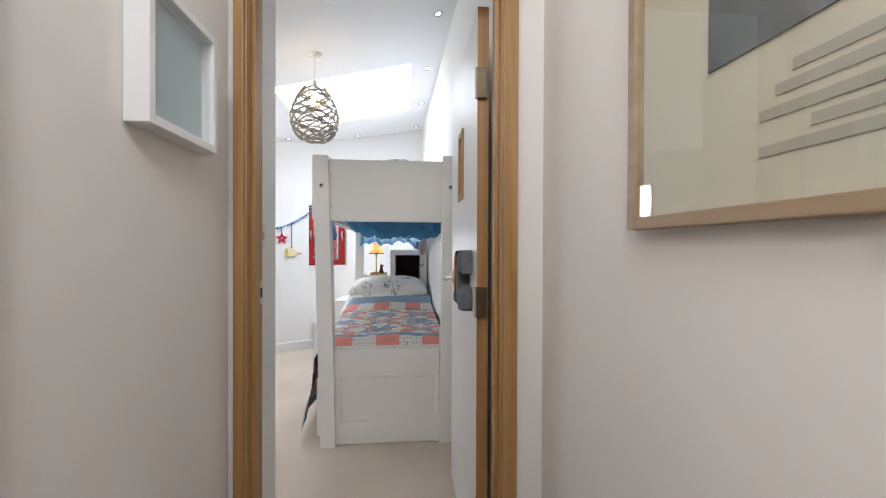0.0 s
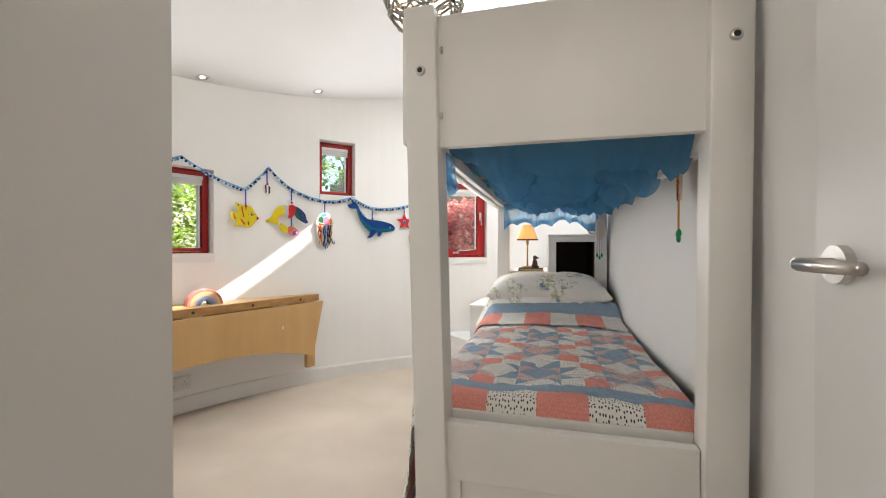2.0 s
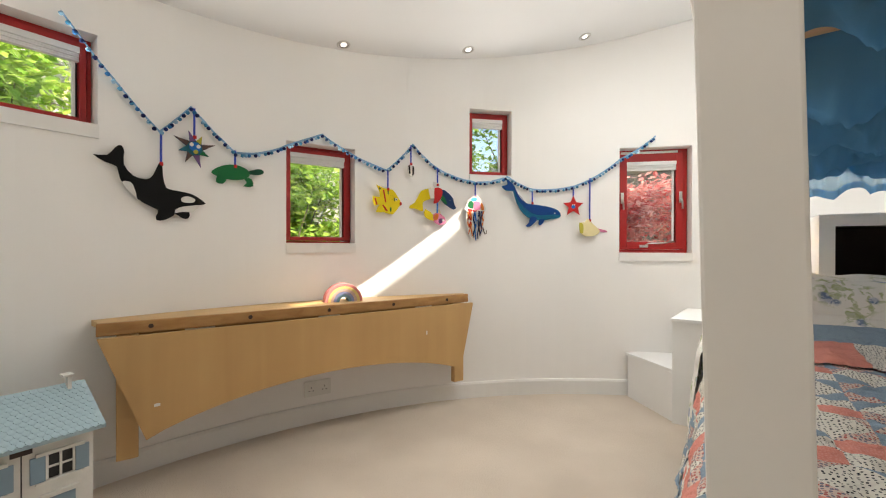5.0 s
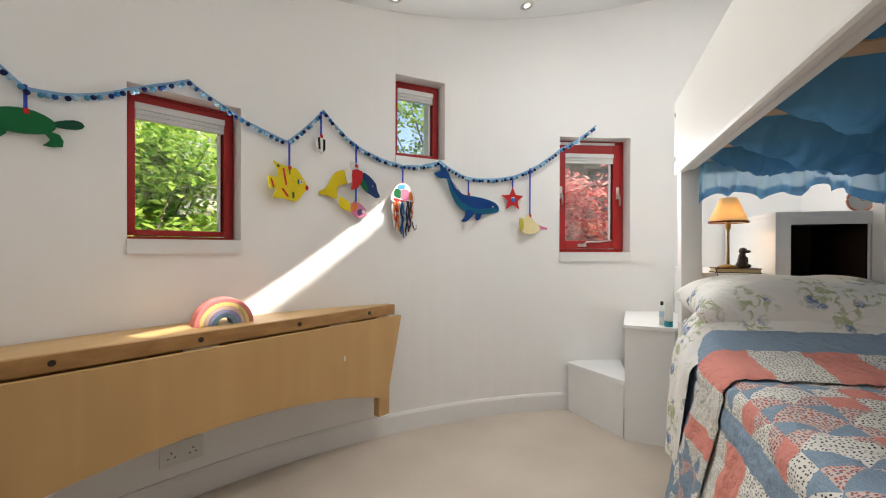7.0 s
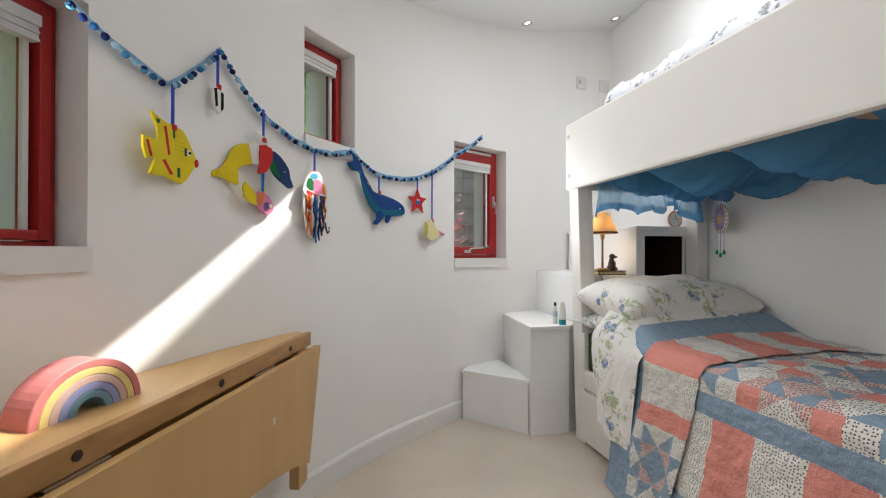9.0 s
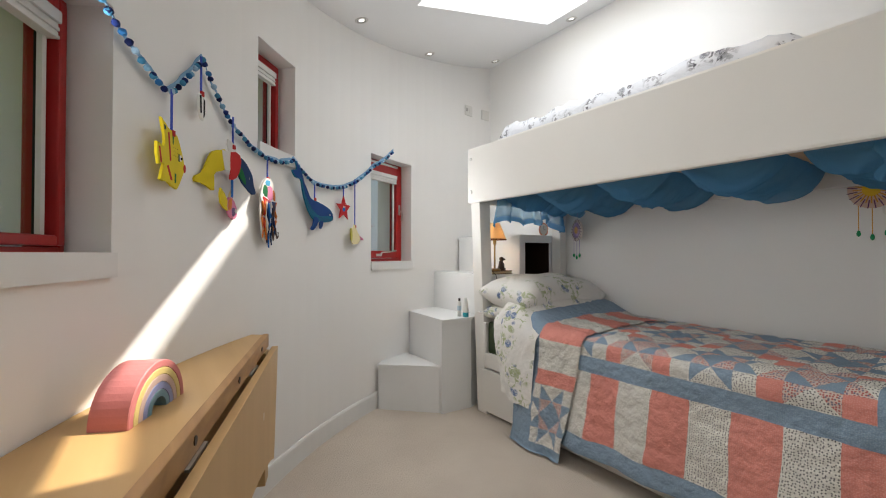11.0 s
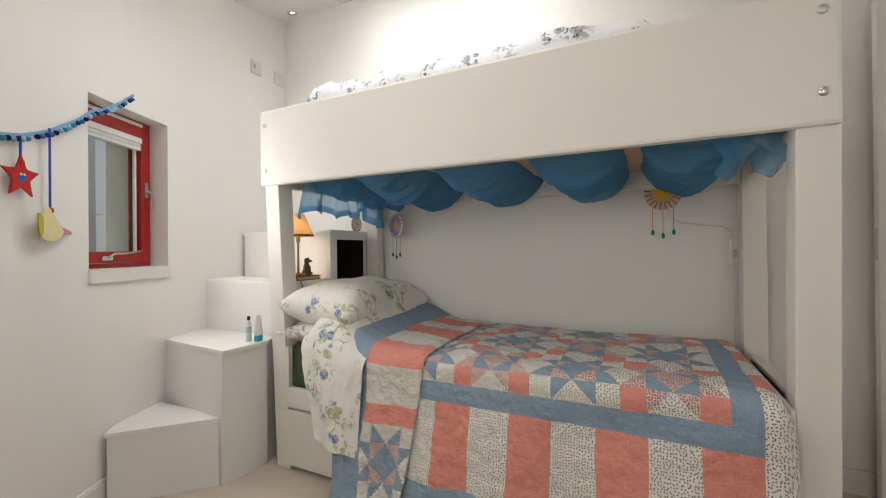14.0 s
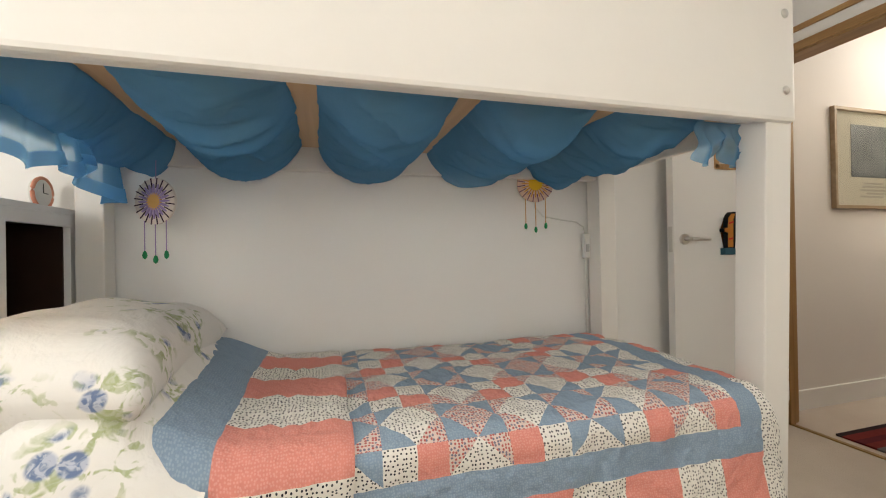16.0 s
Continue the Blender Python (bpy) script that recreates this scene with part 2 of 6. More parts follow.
def carpet_mat():
    m = mat("carpet_pile", (0.72, 0.625, 0.525), 0.95, alt=(0.60, 0.51, 0.42), scale=2.2, grain=260, bump=0.12, spec=0.1)
    return m


WALL = mat("wall_paint", (0.86, 0.845, 0.82), 0.7, var=0.035, scale=1.6, grain=220, bump=0.012)
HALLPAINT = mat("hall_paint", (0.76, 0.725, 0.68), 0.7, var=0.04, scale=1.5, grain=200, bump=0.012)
CEIL = mat("ceiling_paint", (0.78, 0.775, 0.77), 0.75, var=0.03, scale=1.3, grain=200, bump=0.01)
GLOSSWHITE = mat("satin_white", (0.78, 0.77, 0.745), 0.38, var=0.04, scale=3, grain=90, bump=0.012)
BEDWHITE = mat("bed_white", (0.82, 0.79, 0.74), 0.42, var=0.05, scale=2.5, grain=70, bump=0.016)
STEPWHITE = mat("step_white", (0.84, 0.835, 0.82), 0.45, var=0.05, scale=4, grain=60, bump=0.014)
CARPET = carpet_mat()
OAK = wood("oak", (0.46, 0.27, 0.105), (0.30, 0.155, 0.05), "Z")
OAKX = wood("oak_across", (0.46, 0.27, 0.105), (0.30, 0.155, 0.05), "X")
PINE = wood("pine_bar", (0.46, 0.26, 0.095), (0.31, 0.15, 0.048), "Y", 0.9)
PLY = wood("birch_ply", (0.59, 0.37, 0.155), (0.535, 0.325, 0.13), "Z", 0.35, 0.42)
PLYTOP = wood("birch_top", (0.62, 0.40, 0.175), (0.52, 0.315, 0.125), "Y", 0.5, 0.4)
SLATWOOD = wood("slat_pine", (0.68, 0.46, 0.26), (0.54, 0.34, 0.17), "X", 0.8)
RED = mat("red_paint", (0.42, 0.012, 0.012), 0.4, var=0.15, scale=6, grain=80, bump=0.012)
BLIND = mat("blind_white", (0.8, 0.8, 0.78), 0.7)
CHROME = mat("brushed_steel", (0.62, 0.60, 0.57), 0.28, 1.0, bump=0.006)
HINGE = mat("dark_brown_steel", (0.20, 0.15, 0.095), 0.45, 1.0, var=0.3, scale=30, bump=0.02)
BRASS = mat("aged_brass", (0.42, 0.27, 0.1), 0.35, 1.0, bump=0.01)
BLACK = mat("black_matt", (0.012, 0.011, 0.010), 0.7)
DARKIN = mat("dark_brown_board", (0.035, 0.014, 0.008), 0.5, var=0.4)
PLASTIC = mat("white_plastic", (0.76, 0.75, 0.71), 0.3, bump=0.0)
GREYPLASTIC = mat("grey_plastic", (0.5, 0.49, 0.46), 0.4, bump=0.0)
GLASS = glass("window_glass")
Q_BLUE = spotted("quilt_blue_print", (0.245, 0.335, 0.435), (0.31, 0.40, 0.49), 0.0055, 0.30)
Q_CORAL = spotted("quilt_coral_print", (0.74, 0.275, 0.225), (0.79, 0.36, 0.30), 0.0055, 0.28)
Q_DOT = spotted("quilt_dotted_print", (0.82, 0.79, 0.72), (0.018, 0.02, 0.03), 0.0088, 0.20, soft=0.05)
Q_PINK = spotted("quilt_pink_floral", (0.72, 0.58, 0.51), (0.50, 0.14, 0.13), 0.0075, 0.32, second=(0.20, 0.20, 0.26))
DUVET = floral("duvet_floral", (0.82, 0.795, 0.75), (0.22, 0.30, 0.49), (0.42, 0.47, 0.26), 0.11, 0.46)
UPPER = floral("upper_bedding", (0.74, 0.75, 0.78), (0.30, 0.30, 0.33), (0.10, 0.10, 0.11), 0.10, 0.46)
TICKING = floral("mattress_ticking", (0.60, 0.58, 0.54), (0.28, 0.03, 0.04), (0.03, 0.06, 0.03), 0.09, 0.58)
GREEN = mat("green_sheet", (0.075, 0.105, 0.05), 0.9, var=0.2, grain=160, bump=0.05)
SHEER = sheer("blue_gauze", (0.185, 0.47, 0.75), 0.32)
SHEERLIGHT = sheer("blue_gauze_single", (0.16, 0.42, 0.66), 0.5)
SHADE = sheer("parchment_shade", (0.85, 0.71, 0.50), 0.02)
RATTAN = mat("grey_rattan", (0.40, 0.37, 0.31), 0.7, var=0.35, scale=12, grain=140, bump=0.05)
FELTGREY = mat("grey_plush", (0.24, 0.26, 0.285), 1.0, var=0.4, scale=26, grain=230, bump=0.2, spec=0.05)
CORD = mat("blue_cord", (0.02, 0.06, 0.42), 0.8)
RIBBON = mat("ribbon_blue", (0.23, 0.42, 0.62), 0.85, var=0.15, grain=150)
STONE = mat("garden_stone", (0.45, 0.425, 0.37), 0.9, alt=(0.27, 0.255, 0.22), scale=3, grain=30, bump=0.3)
STONE2 = mat("garden_stone_pale", (0.64, 0.605, 0.53), 0.9, alt=(0.45, 0.42, 0.36), scale=4, grain=30, bump=0.3)
EARTH = mat("earth_and_grass", (0.07, 0.10, 0.035), 1.0, alt=(0.10, 0.08, 0.05), scale=1.5, grain=40, bump=0.4)
BARK = mat("bark", (0.14, 0.10, 0.07), 0.95, var=0.5, scale=9, grain=50, bump=0.3)
LEAF = leafy("leaf_green", (0.18, 0.36, 0.05), (0.54, 0.66, 0.14))
LEAFDARK = leafy("leaf_dark", (0.08, 0.19, 0.04), (0.24, 0.38, 0.10))
LEAFRED = leafy("leaf_red", (0.80, 0.20, 0.20), (0.92, 0.66, 0.60))


def colour_mat(name, c, rough=0.75, var=0.12):
    return mat(name, c, rough, var=var, scale=18, grain=140, bump=0.03, spec=0.2)


# ---- builders ----
def part(name, bm, material, parent=None, label="", smooth=False):
    """Link a bmesh as one mesh object, under a thing or a part."""
    me = bpy.data.meshes.new(name)
    bmesh.ops.recalc_face_normals(bm, faces=bm.faces)
    if smooth:
        for f in bm.faces:
            f.smooth = True
    bm.to_mesh(me)
    bm.free()
    for m in material if isinstance(material, (list, tuple)) else [material]:
        me.materials.append(m)
    ob = new(name, me)
    if parent:
        ob.parent = parent
        ob.matrix_parent_inverse = parent.matrix_basis.inverted()
    if label:
        ob["label"] = label
    return ob


def thing(name, place, label, category, group="", kind=""):
    ob = new(name)
    ob.empty_display_size = 0.05
    ob.matrix_basis = Matrix.Translation(place)
    return tagged(ob, label, category, group, kind)


def box(x0, x1, y0, y1, z0, z1, bev=0.0, bm=None, m=None):
    bm = bm or bmesh.new()
    g = bmesh.ops.create_cube(bm, size=1.0)["verts"]
    bmesh.ops.scale(bm, vec=(x1 - x0, y1 - y0, z1 - z0), verts=g)
    bmesh.ops.translate(bm, vec=((x0 + x1) / 2, (y0 + y1) / 2, (z0 + z1) / 2), verts=g)
    if bev:
        ed = {e for v in g for e in v.link_edges}
        r = bmesh.ops.bevel(bm, geom=list(ed), offset=bev, segments=2, affect="EDGES", profile=0.6)
        g = list({v for f in r["faces"] for v in f.verts} | {v for v in g if v.is_valid})
    if m is not None:
        bmesh.ops.transform(bm, matrix=m, verts=g)
    return bm


def prism(points, z0, z1, bev=0.0, bm=None):
    """A plan polygon (counter-clockwise) raised from z0 to z1."""
    bm = bm or bmesh.new()
    lo = [bm.verts.new((x, y, z0)) for x, y in points]
    hi = [bm.verts.new((x, y, z1)) for x, y in points]
    n = len(points)
    bm.faces.new(lo[::-1])
    bm.faces.new(hi)
    for i in range(n):
        bm.faces.new((lo[i], lo[(i + 1) % n], hi[(i + 1) % n], hi[i]))
    if bev:
        ed = {e for v in lo + hi for e in v.link_edges}
        bmesh.ops.bevel(bm, geom=list(ed), offset=bev, segments=2, affect="EDGES", profile=0.6)
    return bm


def tube(points, r, sides=8, closed=False, bm=None):
    """A round bar along a line of points; r a number or one for each point."""
    bm = bm or bmesh.new()
    pts = [Vector(p) for p in points]
    n = len(pts)
    rings = []
    up = Vector((0.03, 0.02, 1))
    for i, p in enumerate(pts):
        a = pts[(i - 1) % n] if (i or closed) else p
        b = pts[(i + 1) % n] if (i < n - 1 or closed) else p
        d = (b - a).normalized() if (b - a).length > 1e-9 else Vector((0, 0, 1))
        s = d.cross(up)
        if s.length < 1e-3:
            s = d.cross(Vector((1, 0, 0)))
        s.normalize()
        u = s.cross(d)
        rr = r[i] if isinstance(r, (list, tuple)) else r
        rings.append([bm.verts.new(p + rr * (math.cos(2 * math.pi * k / sides) * s + math.sin(2 * math.pi * k / sides) * u)) for k in range(sides)])
    for i in range(n if closed else n - 1):
        A, B = rings[i], rings[(i + 1) % n]
        for k in range(sides):
            bm.faces.new((A[k], A[(k + 1) % sides], B[(k + 1) % sides], B[k]))
    if not closed:
        bm.faces.new(rings[0][::-1])
        bm.faces.new(rings[-1])
    return bm


def lathe(profile, at=(0, 0, 0), sides=24, bm=None, cap=True):
    """A turned body from (radius, height) pairs."""
    bm = bm or bmesh.new()
    rings = [[bm.verts.new((at[0] + r * math.cos(2 * math.pi * k / sides), at[1] + r * math.sin(2 * math.pi * k / sides), at[2] + h)) for k in range(sides)] for r, h in profile]
    for A, B in zip(rings, rings[1:]):
        for k in range(sides):
            bm.faces.new((A[k], A[(k + 1) % sides], B[(k + 1) % sides], B[k]))
    if cap:
        bm.faces.new(rings[0][::-1])
        bm.faces.new(rings[-1])
    return bm


def sheet(nu, nv, fn, bm=None):
    """A surface from fn(i/nu, j/nv)."""
    bm = bm or bmesh.new()
    g = [[bm.verts.new(fn(i / nu, j / nv)) for j in range(nv + 1)] for i in range(nu + 1)]
    for i in range(nu):
        for j in range(nv):
            bm.faces.new((g[i][j], g[i + 1][j], g[i + 1][j + 1], g[i][j + 1]))
    return bm


def cutout(outline, thick, m, bm=None, bev=0.0):
    """A flat shape (x, y outline) of some thickness, set by the pose m with its back at z = 0."""
    bm = bm or bmesh.new()
    lo = [bm.verts.new((x, y, 0)) for x, y in outline]
    hi = [bm.verts.new((x, y, thick)) for x, y in outline]
    n = len(outline)
    f1, f2 = bm.faces.new(lo[::-1]), bm.faces.new(hi)
    for i in range(n):
        bm.faces.new((lo[i], lo[(i + 1) % n], hi[(i + 1) % n], hi[i]))
    if bev:
        bmesh.ops.bevel(bm, geom=list(f2.edges), offset=bev, segments=2, affect="EDGES", profile=0.5)
    bmesh.ops.triangulate(bm, faces=[f for f in bm.faces if len(f.verts) > 4])
    bmesh.ops.transform(bm, matrix=m, verts=bm.verts)
    return bm


def smooth_outline(pts, n=4):
    """Round a closed outline (Catmull-Rom)."""
    out, k = [], len(pts)
    for i in range(k):
        p0, p1, p2, p3 = (Vector(pts[(i + d) % k]) for d in (-1, 0, 1, 2))
        for s in range(n):
            t = s / n
            q = 0.5 * ((2 * p1) + (p2 - p0) * t + (2 * p0 - 5 * p1 + 4 * p2 - p3) * t * t + (3 * p1 - p0 - 3 * p2 + p3) * t ** 3)
            out.append((q.x, q.y))
    return out


def oval(cx, cy, rx, ry, n=14):
    return [(cx + rx * math.cos(2 * math.pi * i / n), cy + ry * math.sin(2 * math.pi * i / n)) for i in range(n)]


# ---- structure ----
CX, CY, R = 0.632, 2.470, 2.885         # the round wall's centre and inner radius
WT = 0.34                               # its thickness


def ceil_z(x, y=4.0):
    return 2.574 + 0.2183 * x - 0.0097 * y


def on_wall(a, z, off=0.0):
    """A pose on the round wall at angle a: x runs to the right as seen from inside, y up, z into the room."""
    t = radians(a)
    right, up, inn = Vector((math.sin(t), -math.cos(t), 0)), Vector((0, 0, 1)), Vector((-math.cos(t), -math.sin(t), 0))
    p = Vector((CX + (R - off) * math.cos(t), CY + (R - off) * math.sin(t), z))
    m = Matrix((right, up, inn)).transposed().to_4x4()
    m.translation = p
    return m


# openings: from angle, to angle, bottom, top
OPEN = [(176.35, 184.6, 1.463, 1.829), (153.35, 160.95, 0.994, 1.546), (133.05, 138.75, 1.445, 1.876), (110.0, 118.75, 0.94, 1.637)]


def round_wall():
    bm = bmesh.new()
    a0, a1, z0, z1 = 89.0, 199.0, -0.02, 2.82
    aa = sorted({a0, a1, *[v for o in OPEN for v in o[:2]]} | {a0 + 2.0 * i for i in range(1, 55)})
    aa = [a for i, a in enumerate(aa) if i == 0 or a - aa[i - 1] > 0.25 or any(a in o[:2] for o in OPEN)]
    zz = sorted({z0, z1, *[v for o in OPEN for v in o[2:]]})

    def solid(i, j):
        am, zm = (aa[i] + aa[i + 1]) / 2, (zz[j] + zz[j + 1]) / 2
        return not any(o[0] < am < o[1] and o[2] < zm < o[3] for o in OPEN)

    def v(r, a, z):
        x = CX + r * math.cos(radians(a))
        return bm.verts.new((x, CY + r * math.sin(radians(a)), min(z, ceil_z(x) + 0.2)))

    inn = [[v(R, a, z) for z in zz] for a in aa]
    out = [[v(R + WT, a, z) for z in zz] for a in aa]
    ni, nj = len(aa) - 1, len(zz) - 1
    for i in range(ni):
        for j in range(nj):
            if not solid(i, j):
                continue
            bm.faces.new((inn[i][j], inn[i + 1][j], inn[i + 1][j + 1], inn[i][j + 1]))
            bm.faces.new((out[i][j], out[i + 1][j], out[i + 1][j + 1], out[i][j + 1]))
            for di, e in ((-1, 0), (1, 1)):
                k = i + di
                if k < 0 or k >= ni or not solid(k, j):
                    bm.faces.new((inn[i + e][j], inn[i + e][j + 1], out[i + e][j + 1], out[i + e][j]))
            for dj, e in ((-1, 0), (1, 1)):
                k = j + dj
                if k < 0 or k >= nj or not solid(i, k):
                    bm.faces.new((inn[i][j + e], inn[i + 1][j + e], out[i + 1][j + e], out[i][j + e]))
    return tagged(part("wall_round", bm, WALL), "curved white plastered bedroom wall with window openings", "wall", kind="structure")


round_wall()


def straight_wall(name, pts, z0, z1, material, label):
    return tagged(part(name, prism(pts, z0, z1), material), label, "wall", kind="structure")


def wx(y):
    return 0.665 - 0.040 * (y - 2.6)      # the straight wall behind the bed


straight_wall("wall_east", [(wx(1.50), 1.50), (wx(1.50) + 0.25, 1.50), (wx(5.5) + 0.25, 5.5), (wx(5.5), 5.5)], -0.02, 2.9, WALL, "plain white wall behind the bunk bed")
# wall with the doorway
DL, DR, DY0, DY1, DH = -0.100, 0.623, 1.385, 1.505, 1.975
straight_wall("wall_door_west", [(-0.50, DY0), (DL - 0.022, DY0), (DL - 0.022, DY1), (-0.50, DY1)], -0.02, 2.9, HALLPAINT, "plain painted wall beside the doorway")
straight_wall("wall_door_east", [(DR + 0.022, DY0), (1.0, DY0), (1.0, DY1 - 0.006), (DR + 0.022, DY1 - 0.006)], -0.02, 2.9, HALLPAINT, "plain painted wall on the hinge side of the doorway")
straight_wall("wall_over_door", [(DL - 0.022, DY0), (DR + 0.022, DY0), (DR + 0.022, DY1), (DL - 0.022, DY1)], DH + 0.022, 2.9, WALL, "white wall above the doorway")
straight_wall("wall_return", [(-0.50, DY1), (-0.172, DY1), (-0.172, 1.874), (-0.50, 1.874)], -0.02, 2.9, WALL, "short white return wall with light switches")
straight_wall("wall_south", [(-2.6, 1.68), (-0.50, 1.68), (-0.50, 1.874), (-2.6, 1.874)], -0.02, 2.9, WALL, "plain white wall closing the bedroom")
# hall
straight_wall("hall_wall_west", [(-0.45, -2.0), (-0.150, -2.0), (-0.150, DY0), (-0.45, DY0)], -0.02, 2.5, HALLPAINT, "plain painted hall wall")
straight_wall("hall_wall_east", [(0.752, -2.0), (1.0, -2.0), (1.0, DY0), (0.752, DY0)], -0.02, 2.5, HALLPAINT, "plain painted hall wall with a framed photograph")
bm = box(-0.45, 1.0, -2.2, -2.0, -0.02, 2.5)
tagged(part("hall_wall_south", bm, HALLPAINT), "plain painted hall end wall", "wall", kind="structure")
# hall ceiling left open in the middle, an added gap for the fill lamp
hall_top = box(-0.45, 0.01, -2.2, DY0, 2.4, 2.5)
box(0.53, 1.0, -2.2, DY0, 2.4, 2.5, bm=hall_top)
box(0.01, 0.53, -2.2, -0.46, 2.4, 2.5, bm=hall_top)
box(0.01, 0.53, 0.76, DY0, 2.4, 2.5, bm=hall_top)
tagged(part("hall_ceiling", hall_top, CEIL), "plain white hall ceiling with an opening added for the fill lamp", "ceiling", kind="structure")

# floor: one fitted carpet through bedroom and hall
bm = bmesh.new()
box(-2.75, 1.1, 1.44, 5.8, -0.12, 0.0, bm=bm)
tagged(part("floor", bm, CARPET), "fitted beige wool carpet, slightly marked", "carpet", kind="structure")
tagged(part("hall_floor", box(-0.45, 1.0, -2.2, 1.44, -0.12, -0.001), CARPET), "fitted beige hall carpet", "carpet", kind="structure")
tagged(part("threshold_bar", box(DL, DR, 1.43, 1.455, -0.01, 0.006, 0.002), BRASS), "thin metal carpet bar in the doorway", "threshold", kind="structure")

# sloping ceiling with the rooflight shaft
SKX0, SKX1, SKY0, SKY1 = -0.688, 0.385, 3.47, 4.545


def slab(points, th=0.30, bm=None):
    bm = bm or bmesh.new()
    n = len(points)
    lo = [bm.verts.new((x, y, ceil_z(x, y))) for x, y in points]
    hi = [bm.verts.new((x, y, ceil_z(x, y) + th)) for x, y in points]
    bm.faces.new(lo[::-1])
    bm.faces.new(hi)
    for i in range(n):
        bm.faces.new((lo[i], lo[(i + 1) % n], hi[(i + 1) % n], hi[i]))
    return bm


def eaves(x0, x1, n=14):
    """Points along the roof's curved edge, from x0 to x1, just past the round wall's outer face."""
    r = R + WT + 0.03
    a0, a1 = (math.acos((x - CX) / r) for x in (x0, x1))
    return [(CX + r * math.cos(a0 + (a1 - a0) * i / n), CY + r * math.sin(a0 + (a1 - a0) * i / n)) for i in range(n + 1)]


bm = slab([(-2.585, 1.5), (SKX0, 1.5)] + eaves(SKX0, -2.585, 24))
slab([(SKX1, 1.5), (1.0, 1.5)] + eaves(1.0, SKX1, 4), bm=bm)
slab([(SKX0, 1.5), (SKX1, 1.5), (SKX1, SKY0), (SKX0, SKY0)], bm=bm)
slab([(SKX0, SKY1), (SKX1, SKY1)] + eaves(SKX1, SKX0, 8), bm=bm)
tagged(part("ceiling", bm, CEIL), "sloping white ceiling with a rooflight opening", "ceiling", kind="structure")
rl = thing("rooflight", ((SKX0 + SKX1) / 2, (SKY0 + SKY1) / 2, 2.75), "large square rooflight in the sloping ceiling, sunlit", "rooflight", kind="structure")
bm = bmesh.new()
for x0, x1, y0, y1 in ((SKX0 - 0.06, SKX0, SKY0 - 0.06, SKY1 + 0.06), (SKX1, SKX1 + 0.06, SKY0 - 0.06, SKY1 + 0.06), (SKX0, SKX1, SKY0 - 0.06, SKY0), (SKX0, SKX1, SKY1, SKY1 + 0.06)):
    c = [(x0, y0), (x1, y0), (x1, y1), (x0, y1)]
    lo = [bm.verts.new((x, y, ceil_z(x, y) + 0.29)) for x, y in c]
    hi = [bm.verts.new((x, y, ceil_z(x, y) + 0.60)) for x, y in c]
    bm.faces.new(lo[::-1])
    bm.faces.new(hi)
    for i in range(4):
        bm.faces.new((lo[i], lo[(i + 1) % 4], hi[(i + 1) % 4], hi[i]))
part("kerb", bm, GLOSSWHITE, rl)
bm = bmesh.new()
c = [(SKX0 - 0.03, SKY0 - 0.03), (SKX1 + 0.03, SKY0 - 0.03), (SKX1 + 0.03, SKY1 + 0.03), (SKX0 - 0.03, SKY1 + 0.03)]
bm.faces.new([bm.verts.new((x, y, ceil_z(x, y) + 0.604)) for x, y in c])
part("pane", bm, GLASS, rl).visible_shadow = False
# unseen block added beyond the roof, which cuts the sun to a strip
tagged(part("sun_cutoff_block", box(0.80, 1.1, 1.5, 7.0, 2.6, 4.236), STONE2), "unseen stone block added above the roof to trim the sunlight", "wall", kind="structure")

# skirting
bm = bmesh.new()
aa = [96 + i * 1.5 for i in range(66)]
prof = [(0.0, -0.01), (0.016, -0.01), (0.016, 0.088), (0.011, 0.10), (0.0, 0.103)]
rings = [[bm.verts.new((CX + (R + 0.004 - o) * math.cos(radians(a)), CY + (R + 0.004 - o) * math.sin(radians(a)), z)) for o, z in prof] for a in aa]
for A, B in zip(rings, rings[1:]):
    for k in range(len(prof) - 1):
        bm.faces.new((A[k], A[k + 1], B[k + 1], B[k]))
tagged(part("baseboard", bm, GLOSSWHITE), "curved white skirting board", "skirting board", kind="structure")
tagged(part("hall_baseboard", box(0.737, 0.753, -2.0, DY0, -0.005, 0.115, 0.004), GLOSSWHITE), "white skirting board in the hall", "skirting board", kind="structure")
tagged(part("bed_wall_baseboard", prism([(wx(1.52) - 0.014, 1.52), (wx(1.52) + 0.01, 1.52), (wx(5.3) + 0.01, 5.3), (wx(5.3) - 0.014, 5.3)], -0.005, 0.1), GLOSSWHITE), "white skirting board behind the bed", "skirting board", kind="structure")

# door lining, architraves
fr = thing("door_frame", (0.27, 1.44, 0), "oak door lining and architraves round the doorway", "door frame", kind="structure")
for nm, x0, x1 in (("jamb", DL - 0.024, DL), ("jamb", DR, DR + 0.024)):
    part(nm, box(x0, x1, DY0 - 0.004, DY1 + 0.004, 0, DH + 0.024, 0.002), OAK, fr)
part("head", box(DL, DR, DY0 - 0.004, DY1 + 0.004, DH, DH + 0.024, 0.002), OAKX, fr)
for x0, x1 in ((DL, DL + 0.012), (DR - 0.012, DR)):
    part("stop", box(x0, x1, DY0 + 0.03, DY0 + 0.07, 0, DH, 0.002), OAK, fr)
